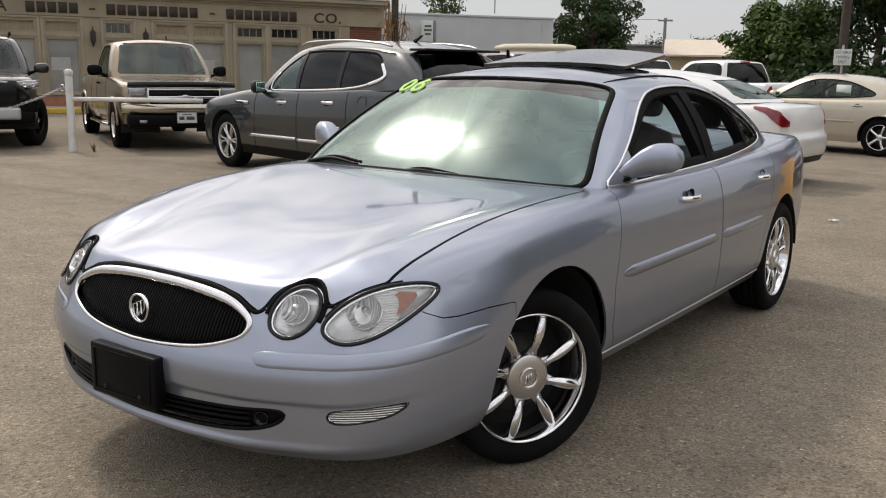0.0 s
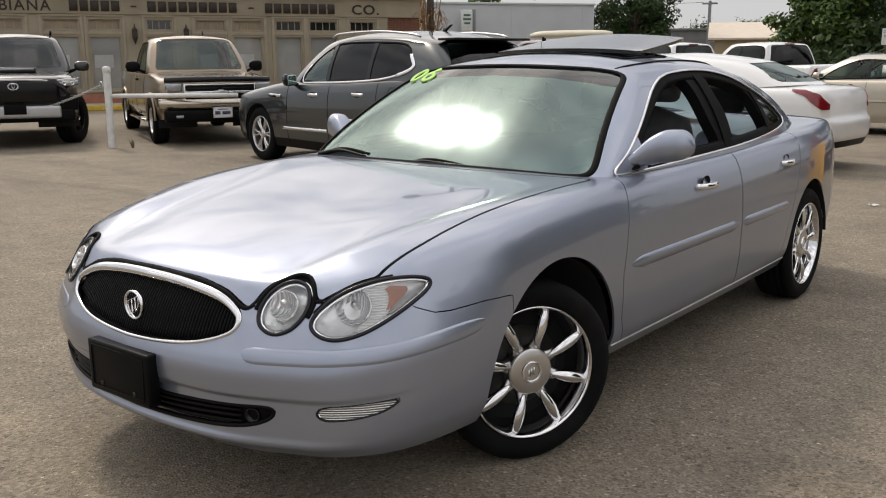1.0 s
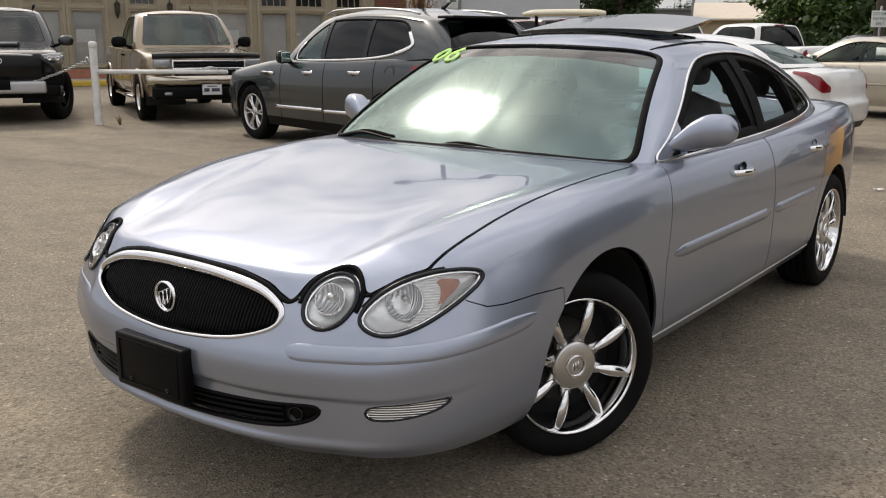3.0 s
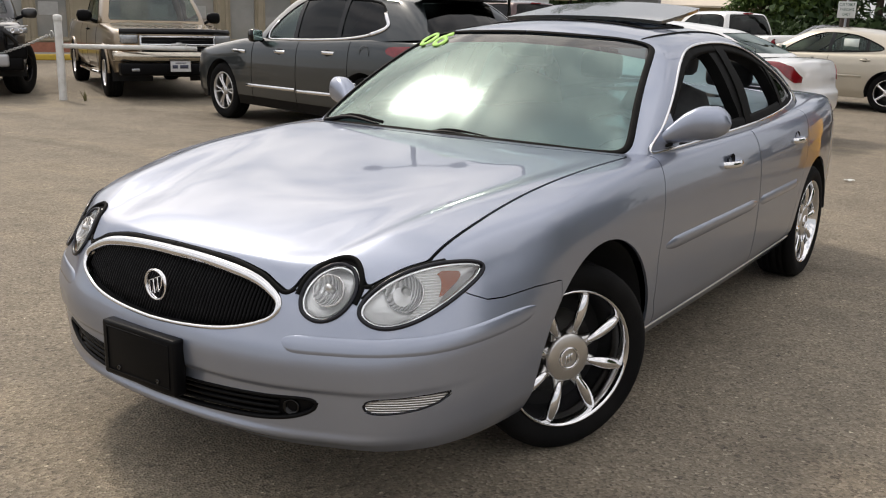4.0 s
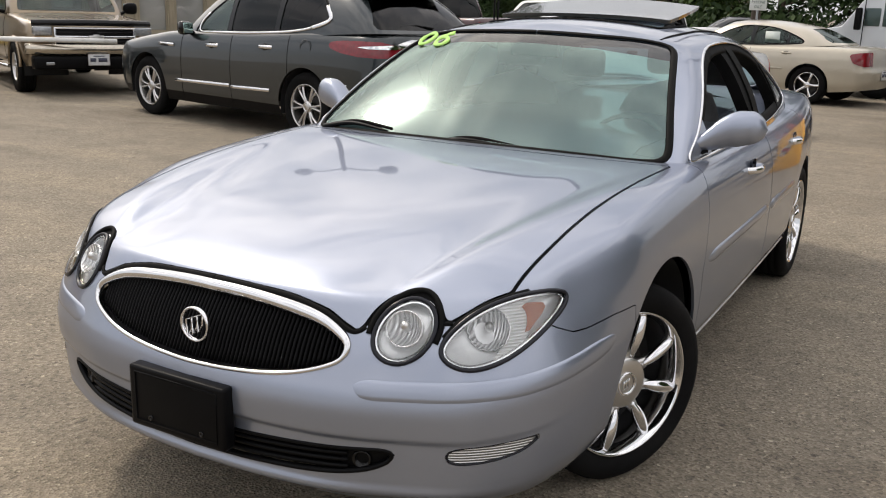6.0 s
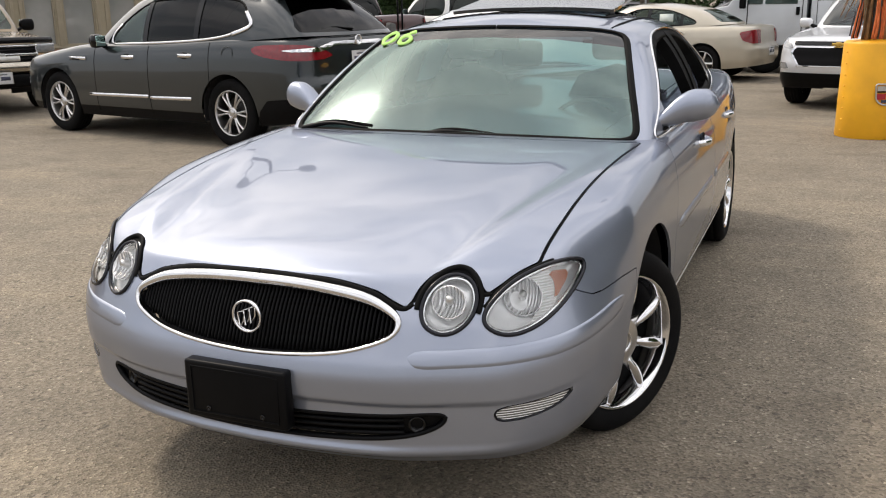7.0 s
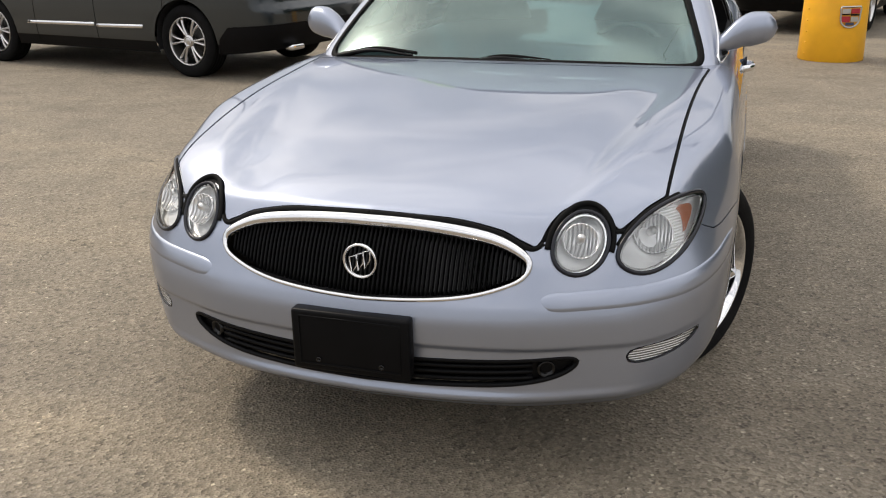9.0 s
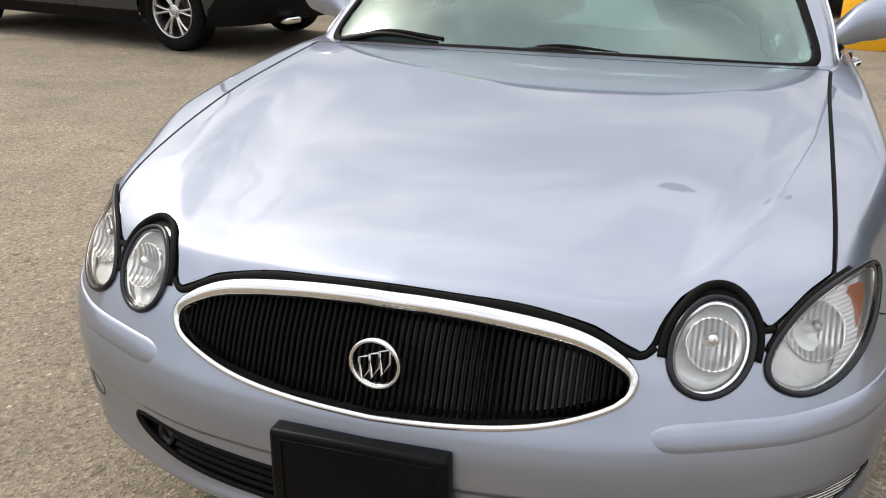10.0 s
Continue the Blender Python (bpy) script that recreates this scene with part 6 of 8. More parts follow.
# ---- charcoal crossover
f_dir = Vector((-3.0, 0.62, 0)).normalized()
head = math.degrees(math.atan2(f_dir.y, f_dir.x))
left = Vector((-f_dir.y, f_dir.x, 0))
c0 = Vector((-7.60, 6.03, 0)) - left * 0.93
suv = vehicle("crossover_car", "charcoal grey crossover with chrome trim parked on the asphalt", place(c0.x, c0.y, head), M["charcoal_paint"], 0.98, 3.071, 1.14, 0.99, 0.24, 0.90, (0.55, 1.10), (1.09, 1.19), (4.02, 1.19),
    [(0, 0.42, 1.09), (0.42, 0.46, 1.085), (0.76, 0.60, 1.07), (0.885, 0.90, 1.06), (0.915, 1.6, 1.075), (0.915, 2.4, 1.09), (0.915, 3.1, 1.13), (0.905, 3.55, 1.165), (0.80, 3.97, 1.19), (0.44, 4.07, 1.19), (0, 4.09, 1.19)],
    [(0, 1.28, 1.655), (0.35, 1.30, 1.645), (0.585, 1.36, 1.61), (0.65, 1.50, 1.63), (0.685, 1.95, 1.67), (0.69, 2.4, 1.675), (0.68, 2.85, 1.66), (0.66, 3.2, 1.63), (0.60, 3.46, 1.60), (0.36, 3.58, 1.61), (0, 3.61, 1.615)],
    curve((1.28, 1.655), (1.6, 1.715), (2.2, 1.745), (2.9, 1.73), (3.61, 1.615)),
    [(0.98, 1.10), (1.4, 1.105), (2.0, 1.12), (2.6, 1.15), (2.95, 1.185), (3.20, 1.235), (3.37, 1.29), (3.40, 1.33), (3.30, 1.42), (3.20, 1.53), (3.0, 1.582), (2.5, 1.60), (2.0, 1.60), (1.65, 1.57), (1.35, 1.42), (1.1, 1.23)],
    {"r": 0.375, "w": 0.245, "rim": 0.248, "n": 6, "mat": "satin", "twin": 0.17, "sw": 0.027}, cladding=0.36, posts=((1.66, 1.74, 0.03), (2.52, 2.60, 0.02)), seams=(0.80, 1.78, 2.80), front_clear=1.70)
r0 = suv["root"]
two_sided("window_trim", trim_line(suv["side_in"], ring(0.015, 0.008, 8), 0.006, pick=lambda p: (p[:, 2] < 1.34) & (p[:, 1] > 1.02)), M["chrome"], r0, "chrome window trim")
for y0, y1 in ((0.66, 1.76), (1.80, 2.50)):
    for sx in (1, -1):
        part("chrome_strip", sweep([(sx * (0.985 + 0.006 * k), y0 + (y1 - y0) * t, 0.505 + 0.012 * (t - 0.5)) for t, k in ((0, 0), (0.08, 1), (0.5, 1), (0.92, 1), (1, 0))], ring(0.022, 0.010, 8), np.repeat([[sx, 0, 0.0]], 5, 0)), M["chrome"], r0, "chrome door strip")
handle(r0, 0.968, 1.42, 0.955, M["chrome"], 1.3)
handle(r0, 0.968, 2.42, 0.985, M["chrome"], 1.3)
door_mirror(r0, 0.95, 0.93, 1.055, 0.175, 0.165, M["charcoal_paint"], M["black_gloss"])
for sx in (1, -1):
    vent = part("wing_vent", sweep([(sx * 0.972, 0.30, 0.925), (sx * 0.984, 0.36, 0.925), (sx * 0.986, 0.55, 0.925), (sx * 0.982, 0.64, 0.923)], ring(0.020, 0.006, 8), np.repeat([[sx, 0, 0.0]], 4, 0)), M["chrome"], r0, "chrome wing vent")
    part("vent_slot", sweep([(sx * 0.989, 0.38, 0.912), (sx * 0.990, 0.53, 0.912)], ring(0.008, 0.004, 6), np.repeat([[sx, 0, 0.0]], 2, 0)), M["black_plastic"], vent)
    pr = [(sx * x, y, z) for x, y, z in spline([(0.70, 1.55, 1.665), (0.715, 1.75, 1.71), (0.715, 2.5, 1.725), (0.70, 3.1, 1.69), (0.685, 3.3, 1.655)], 30)]
    part("roof_rail", sweep(pr, ring(0.018, 0.014, 8)), M["satin"], r0, "silver roof rail")


def skin_strip(info, keys, rows=6, lift=0.008):
    """A strip on the rear corner's skin; keys: metres along the skin from the tailgate's middle, lower and upper height."""
    V, N = (info["whole"][k].reshape(230, 46, 3)[:, 1:36] for k in (0, 2))
    ref = V[:, 14]
    step = np.linalg.norm(np.diff(ref[::-1], axis=0), axis=1)
    dist = np.r_[0, np.cumsum(step)][::-1]
    s0 = np.linspace(keys[0][0], keys[-1][0], 60)
    lo, hi = (np.interp(s0, [k[0] for k in keys], [k[j] for k in keys]) for j in (1, 2))
    P, Q = np.zeros((60, rows, 3)), np.zeros((60, rows, 3))
    for i, d in enumerate(s0):
        c = np.interp(d, dist[::-1], np.arange(230)[::-1])
        c0 = min(int(c), 228)
        col = V[c0] * (1 - c + c0) + V[c0 + 1] * (c - c0)
        nor = N[c0] * (1 - c + c0) + N[c0 + 1] * (c - c0)
        z = np.linspace(lo[i], hi[i], rows)
        for j in range(3):
            P[i, :, j] = np.interp(z, col[:, 2], col[:, j])
            Q[i, :, j] = np.interp(z, col[:, 2], nor[:, j])
    P += Q * lift
    return folded((P.reshape(-1, 3), grid_faces(60, rows), Q.reshape(-1, 3)), lift + 0.01)


two_sided("tail_lamp", skin_strip(suv, [(0.44, 0.985, 1.000), (0.56, 0.955, 1.060), (0.80, 0.945, 1.105), (1.05, 0.955, 1.110), (1.30, 0.985, 1.105), (1.44, 1.020, 1.090), (1.47, 1.045, 1.065)], 6, 0.010), M["red_lens"], r0, "red wraparound tail lamp")
two_sided("tailgate_bar", skin_strip(suv, [(0.0, 1.085, 1.125), (0.40, 1.085, 1.125), (0.52, 1.045, 1.100), (0.62, 1.030, 1.075), (0.95, 1.035, 1.060), (1.05, 1.046, 1.052)], 4, 0.020), M["chrome"], r0, "chrome bar across the tailgate")
two_sided("window_trim", trim_line(suv["side_in"], ring(0.024, 0.009, 8), 0.007, closed=False, pick=lambda p: (p[:, 1] > 3.10) & (p[:, 2] < 1.46)), M["chrome"], r0, "chrome hook at the rear of the windows")
patch(suv, [(3.52, 0.15), (3.52, 0.40), (3.66, 0.54), (4.6, 0.60), (4.6, 0.15)], 1, 2, lambda V: V[:, 1] > 3.45, M["black_plastic"], "rear_bumper", 0.006)
number_plate(r0, 0.0, 4.165, 0.94, False)
part("tailgate_badge", moved(lathe([(0, 0.055), (0.014, 0.055), (0.014, 0.045), (0.0, 0.04)], 28, "y"), Matrix.Translation((0, 4.13, 1.135))), M["chrome"], r0)
part("rear_wiper", sweep([(-0.02, 4.05, 1.25), (0.2, 4.0, 1.275), (0.42, 3.98, 1.265)], ring(0.012, 0.010, 6)), M["black_plastic"], r0)
part("roof_spoiler", box((-0.60, 3.50, 1.605), (0.60, 3.78, 1.635), 0.012), M["black_gloss"], r0)
part("antenna_fin", sweep([(0, 2.9, 1.73), (0, 3.02, 1.79), (0, 3.06, 1.80)], ring(0.012, 0.02, 6), taper=[1.6, 0.8, 0.3]), M["black_gloss"], r0)
for sx in (1, -1):
    part("exhaust_tip", box((sx * 0.55 - 0.10, 4.12, 0.30), (sx * 0.55 + 0.10, 4.22, 0.36), 0.02), M["chrome"], r0, "chrome exhaust tip")
part("fuel_flap", moved(lathe([(0, 0.085), (0.004, 0.085), (0.004, 0.078), (0.002, 0.076)], 32), Matrix.Translation((0.9655, 3.10, 1.01))), M["charcoal_paint"], r0)

# ---- tan pickup
pick = vehicle("pickup_truck", "tan-gold extended-cab pickup with chrome grille bars and black bug deflector", place(-10.74, 7.56, -26.5), M["gold_paint"], 0.95, 3.645, 1.15, 0.985, 0.40, 1.05, (0.62, 1.20), (1.16, 1.18), (4.5, 1.20),
    [(0, 0.55, 1.20), (0.45, 0.57, 1.20), (0.80, 0.66, 1.18), (0.90, 0.85, 1.165), (0.915, 1.3, 1.165), (0.915, 1.7, 1.165), (0.91, 2.1, 1.165), (0.90, 2.35, 1.165), (0.84, 2.46, 1.17), (0.45, 2.49, 1.17), (0, 2.50, 1.17)],
    [(0, 1.12, 1.785), (0.38, 1.14, 1.78), (0.64, 1.20, 1.755), (0.70, 1.32, 1.765), (0.715, 1.6, 1.775), (0.715, 1.85, 1.775), (0.715, 2.1, 1.77), (0.70, 2.25, 1.76), (0.66, 2.32, 1.755), (0.38, 2.35, 1.77), (0, 2.36, 1.775)],
    curve((1.12, 1.785), (1.5, 1.83), (1.9, 1.835), (2.36, 1.775)),
    [(0.93, 1.19), (1.5, 1.19), (2.28, 1.20), (2.30, 1.30), (2.22, 1.66), (2.1, 1.70), (1.6, 1.71), (1.42, 1.68), (1.2, 1.50)],
    {"r": 0.385, "w": 0.26, "rim": 0.215, "n": 6, "mat": "satin", "sw": 0.05, "inset": -0.015}, box_y=0.10, glass_side="side_glass", crown=4, bed=True, tumble=0.05, posts=((1.78, 1.85, 0.0),), seams=(0.78, 1.82, 2.52))
r0 = pick["root"]
part("bug_deflector", sweep([(x, -0.93 + 0.16 * abs(x) ** 2.5, 1.135 - 0.02 * abs(x) ** 2) for x in np.linspace(-0.86, 0.86, 25)], [(-0.035, -0.03), (-0.04, 0.02), (-0.02, 0.03), (0.04, 0.025), (0.04, -0.03)], np.repeat([[0, -0.8, 0.6]], 25, 0)), M["black_gloss"], r0, "black bug deflector")
gr2 = part("grille", box((-0.56, -1.00, 0.78), (0.56, -0.90, 1.065), 0.02), M["black_plastic"], r0)
for z, h in ((0.795, 0.011), (0.925, 0.018), (1.05, 0.011)):
    part("chrome_bar", box((-0.58, -1.02, z - h), (0.58, -0.985, z + h), 0.008), M["chrome"], gr2)
for sx in (1, -1):
    part("chrome_end", box((sx * 0.575 - 0.015, -1.01, 0.78), (sx * 0.575 + 0.015, -0.98, 1.065), 0.006), M["chrome"], gr2)
    for z in (0.86, 0.99):
        part("grille_slat", box((-0.55 if sx < 0 else 0.02, -1.006, z - 0.012), (-0.02 if sx < 0 else 0.55, -0.998, z + 0.012), 0.003), M["black_gloss"], gr2)
    hl = part("headlamp", box((min(sx * 0.60, sx * 0.86), -0.945, 0.945), (max(sx * 0.60, sx * 0.86), -0.76, 1.07), 0.02), M["lamp_grey"], r0, "rectangular clear headlamp")
    part("turn_lamp", box((min(sx * 0.60, sx * 0.86), -0.945, 0.84), (max(sx * 0.60, sx * 0.86), -0.76, 0.925), 0.015), M["amber_clear"], r0)
    part("fog_lamp", box((sx * 0.68 - 0.06, -1.070, 0.470), (sx * 0.68 + 0.06, -1.0, 0.515), 0.012), M["lamp_grey"], r0)
    part("step_bar", sweep([(sx * 0.98, 0.55, 0.36), (sx * 1.02, 0.62, 0.36), (sx * 1.02, 2.35, 0.36), (sx * 0.98, 2.42, 0.36)], ring(0.035, 0.03, 10)), M["chrome"], r0)
    for cy in (0.0, 3.645):
        a2 = np.linspace(0.05, np.pi - 0.05, 24)
        part("wheel_flare", sweep([(sx * 0.985, cy - 0.45 * math.cos(t), 0.385 + 0.45 * math.sin(t)) for t in a2], ring(0.03, 0.022, 8), np.repeat([[sx, 0, 0.0]], 24, 0)), M["gold_paint"], r0)
bow = part("cross_badge", box((-0.11, -1.045, 0.90), (0.11, -1.02, 0.95), 0.01), M["satin"], gr2)
part("badge_middle", box((-0.045, -1.05, 0.885), (0.045, -1.02, 0.965), 0.01), M["satin"], bow)
part("front_bumper", sweep([(x, -1.02 + 0.16 * abs(x) ** 4, 0.70) for x in np.linspace(-0.97, 0.97, 31)], [(-0.07, -0.10), (-0.075, 0.0), (-0.06, 0.05), (0.06, 0.055), (0.085, 0.0), (0.08, -0.10)], np.repeat([[0, -1.0, 0.0]], 31, 0)), M["bumper_tan"], r0, "bright bumper above a black lower valance")
part("lower_valance", box((-0.90, -1.06, 0.40), (0.90, -0.80, 0.60), 0.04), M["black_plastic"], r0)
number_plate(r0, 0.0, -1.105, 0.55)
door_mirror(r0, 0.99, 0.98, 1.18, 0.24, 0.20, M["black_plastic"])
handle(r0, 0.975, 1.62, 1.05, M["black_plastic"])
for ob in r0.children:
    if ob.name.split(".")[0] in ("bug_deflector", "grille", "headlamp", "turn_lamp"):
        ob.location.z -= 0.05
part("cab_antenna", sweep([(0.2, 1.25, 1.83), (0.2, 1.30, 1.90)], ring(0.012, 0.012, 6)), M["black_plastic"], r0)

# ---- dark off-road wagon
wagon = vehicle("offroad_car", "graphite off-road wagon with hood scoop and silver skid plate", place(-12.85, 5.22, -29.0) @ Matrix.Diagonal((1.03, 1.0, 1.07, 1.0)), M["dark_paint"], 0.93, 2.79, 1.10, 0.955, 0.34, 1.03, (0.60, 1.17), (1.10, 1.14), (3.7, 1.15),
    [(0, 0.52, 1.16), (0.42, 0.55, 1.155), (0.76, 0.66, 1.13), (0.87, 0.9, 1.12), (0.885, 1.5, 1.12), (0.885, 2.1, 1.12), (0.88, 2.7, 1.13), (0.87, 3.3, 1.14), (0.80, 3.62, 1.15), (0.45, 3.68, 1.15), (0, 3.70, 1.15)],
    [(0, 1.12, 1.70), (0.36, 1.14, 1.695), (0.61, 1.20, 1.665), (0.67, 1.36, 1.68), (0.69, 1.8, 1.70), (0.69, 2.2, 1.70), (0.69, 2.7, 1.69), (0.68, 3.1, 1.67), (0.63, 3.38, 1.65), (0.36, 3.46, 1.66), (0, 3.48, 1.665)],
    curve((1.12, 1.70), (1.6, 1.75), (2.4, 1.76), (3.48, 1.665)),
    [(0.95, 1.14), (1.6, 1.145), (2.4, 1.16), (3.2, 1.18), (3.25, 1.3), (3.05, 1.58), (2.4, 1.61), (1.7, 1.61), (1.4, 1.54), (1.15, 1.33)],
    {"r": 0.40, "w": 0.28, "rim": 0.215, "n": 6, "mat": "black_gloss", "sw": 0.05, "steer": -24.0, "inset": 0.0}, cladding=0.45, box_y=0.13, posts=((1.75, 1.83, 0.02), (2.6, 2.7, 0.0)), crown=3)
r0 = wagon["root"]
face = part("grille", box((-0.66, -0.99, 0.66), (0.66, -0.84, 1.04), 0.07, 3), M["black_gloss"], r0, "black grille with a ring badge")
part("grille_frame", sweep([(x, -0.985 + 0.10 * abs(x) ** 3, z) for x, z in spline([(-0.60, 0.985), (-0.40, 1.015), (0, 1.025), (0.40, 1.015), (0.60, 0.985)], 40)], ring(0.016, 0.012, 8), np.repeat([[0, -1.0, 0.3]], 40, 0)), M["skid"], face, "bright strip over the grille")
for sx in (1, -1):
    part("grille_side", sweep([(sx * x, -0.975, z) for x, z in ((0.60, 0.985), (0.70, 0.90), (0.78, 0.80), (0.74, 0.70))], ring(0.035, 0.03, 8), np.repeat([[0, -1.0, 0.0]], 4, 0)), M["black_gloss"], face)
part("ring_badge", moved(lathe([(0, 0.062), (-0.012, 0.062), (-0.012, 0.052), (0, 0.05)], 28, "y"), Matrix.Translation((0, -1.005, 0.93)) @ Matrix.Diagonal((1.25, 1, 0.85, 1))), M["chrome"], face)
part("badge_loop", moved(lathe([(0, 0.034), (-0.012, 0.034), (-0.012, 0.027), (0, 0.025)], 24, "y"), Matrix.Translation((0, -1.006, 0.94)) @ Matrix.Diagonal((0.7, 1, 1.1, 1))), M["chrome"], face)
for sx in (1, -1):
    swept = sweep([(sx * 0.60, -0.955, 0.975), (sx * 0.72, -0.925, 0.970), (sx * 0.84, -0.85, 0.965), (sx * 0.925, -0.70, 0.975), (sx * 0.95, -0.55, 0.995)], ring(0.055, 0.035, 12), np.array([[0, -1, 0.3], [sx * 0.2, -1, 0.3], [sx * 0.6, -1, 0.3], [sx, -0.6, 0.3], [sx, -0.2, 0.3]], float), taper=[0.45, 0.8, 1.0, 0.85, 0.3])
    hl = part("headlamp", swept, M["lamp_grey"], r0, "clear swept headlamp")
    part("brow", sweep([(sx * 0.60, -0.965, 1.005), (sx * 0.74, -0.945, 1.025), (sx * 0.88, -0.83, 1.030), (sx * 0.955, -0.60, 1.035)], ring(0.012, 0.012, 8)), M["white_lens"], hl)
    for k, (ex, ey) in enumerate(((0.735, -0.955), (0.85, -0.875))):
        part("projector", moved(lathe([(0, 0.036), (0.012, 0.034), (0.016, 0.024), (0.004, 0.020), (0.006, 0.001)], 24), Matrix.Translation((sx * ex, ey, 0.965)) @ Vector((sx * 0.35, -1, 0)).to_track_quat("X", "Z").to_matrix().to_4x4()), M["chrome"], hl)
    part("fog_pod", box((min(sx * 0.62, sx * 0.92), -0.98, 0.56), (max(sx * 0.62, sx * 0.92), -0.70, 0.78), 0.05, 3), M["black_plastic"], r0)
part("skid_plate", box((-0.66, -1.03, 0.46), (0.66, -0.86, 0.64), 0.04, 3), M["skid"], r0, "silver skid plate")
part("plate_recess", box((-0.16, -1.045, 0.52), (0.16, -1.0, 0.66), 0.01), M["black_plastic"], r0)
part("lower_bumper", box((-0.86, -0.98, 0.40), (0.86, -0.70, 0.60), 0.05, 3), M["black_plastic"], r0)
scoop = part("hood_scoop", box((-0.34, -0.16, 1.12), (0.34, 0.40, 1.205), 0.03, 3), M["dark_paint"], r0)
part("scoop_mouth", box((-0.30, -0.170, 1.160), (0.30, -0.156, 1.188)), M["skid"], scoop)
door_mirror(r0, 0.95, 0.95, 1.12, 0.24, 0.17, M["dark_paint"])
for sx in (1, -1):
    part("roof_rail", sweep([(sx * 0.60, 1.45, 1.74), (sx * 0.61, 1.6, 1.80), (sx * 0.61, 2.9, 1.80), (sx * 0.60, 3.1, 1.74)], ring(0.02, 0.018, 8)), M["black_plastic"], r0)


def sedan(name, label, m, paint, fo, wb, ro, hw, roof_z, wheels, rear_lamp, glass_side="side_glass", stretch=1.0, lamp_x=0.45, plate=True, **kw):
    k = roof_z / 1.46
    sy = wb / 2.85 * stretch
    B = [(0, 0.38, 0.98), (0.40, 0.40, 0.978), (0.71, 0.49, 0.962), (0.80, 0.70, 0.96), (0.825, 1.2, 0.962), (0.825, 1.8, 0.972), (0.81, 2.35, 0.99), (0.77, 2.75, 1.01), (0.64, 3.12, 1.04), (0.36, 3.28, 1.05), (0, 3.30, 1.05)]
    R = [(0, 1.08, 1.40), (0.30, 1.10, 1.39), (0.535, 1.17, 1.355), (0.585, 1.32, 1.365), (0.60, 1.62, 1.382), (0.60, 1.95, 1.378), (0.58, 2.2, 1.36), (0.555, 2.4, 1.34), (0.49, 2.55, 1.335), (0.27, 2.60, 1.355), (0, 2.62, 1.36)]
    B = [(x * hw / 0.92, y * sy, z * k) for x, y, z in B]
    R = [(x * hw / 0.92, y * sy, z * k) for x, y, z in R]
    D = [(0.85, 0.99), (1.3, 0.993), (1.9, 1.008), (2.45, 1.04), (2.68, 1.075), (2.60, 1.14), (2.35, 1.24), (2.1, 1.31), (1.8, 1.34), (1.5, 1.335), (1.25, 1.26), (1.0, 1.12)]
    D = [(y * sy, z * k) for y, z in D]
    i = vehicle(name, label, m, paint, fo, wb, ro, hw, 0.22, 0.76 * k, (0.42 * sy, 0.985 * k), (0.965 * k, 1.01 * k), (wb + ro - 0.42, 1.03 * k), B, R,
        curve((1.08 * sy, 1.40 * k), (1.4 * sy, 1.445 * k), (1.8 * sy, 1.45 * k), (2.2 * sy, 1.42 * k), (2.62 * sy, 1.36 * k)), D, wheels, box_y=0.13, glass_side=glass_side, posts=((1.70 * sy, 1.77 * sy, 0.04), (2.38 * sy, 2.43 * sy, 0.05)), seams=(0.62 * sy, 1.72 * sy), **kw)
    rt = i["root"]
    handle(rt, hw - 0.03, 1.45 * sy, 0.87 * k, paint)
    handle(rt, hw - 0.03, 2.42 * sy, 0.885 * k, paint)
    door_mirror(rt, hw - 0.03, 0.80 * sy, 0.99 * k, 0.20, 0.125, paint)
    patch(i, rear_lamp, 1, 2, lambda V: (V[:, 1] > wb + 0.5) & (V[:, 0] > lamp_x), M["red_lens"], "tail_lamp", 0.012, label="red tail lamp")
    patch(i, [(-0.84, 0.62 * k), (-0.8, 0.72 * k), (0.8, 0.72 * k), (0.84, 0.62 * k)], 0, 2, lambda V: V[:, 1] < -0.5, M["white_lens"], "headlamp", 0.006)
    if plate:
        number_plate(rt, 0.0, wb + ro + 0.004, 0.55, False)
    return i


# ---- white luxury saloon
lux = sedan("luxury_car", "white luxury saloon with tall red tail lamps", place(-4.92, 10.0, 175.0), M["white_paint"], 0.85, 3.106, 1.22, 0.935, 1.47, {"r": 0.345, "w": 0.235, "rim": 0.245, "n": 10, "mat": "satin", "sw": 0.025},
    [(3.78, 1.015), (4.0, 1.005), (4.14, 0.96), (4.26, 0.78), (4.18, 0.775), (4.0, 0.94)], stretch=1.06, lamp_x=0.62, plate=False)
r0 = lux["root"]
patch(lux, [(3.75, 0.22), (3.85, 0.36), (4.6, 0.40), (4.6, 0.2)], 1, 2, lambda V: V[:, 1] > 3.7, M["black_plastic"], "rear_valance", 0.006)
patch(lux, [(3.9, 0.375), (4.7, 0.405), (4.7, 0.425), (3.9, 0.395)], 1, 2, lambda V: V[:, 1] > 3.85, M["chrome"], "chrome_line", 0.010)
patch(lux, [(-0.25, 0.84), (0.25, 0.84), (0.25, 0.865), (-0.25, 0.865)], 0, 2, lambda V: V[:, 1] > 4, M["chrome"], "boot_strip", 0.016)
two_sided("window_trim", trim_line(lux["side_in"], ring(0.010, 0.006, 8), 0.004), M["chrome"], r0)

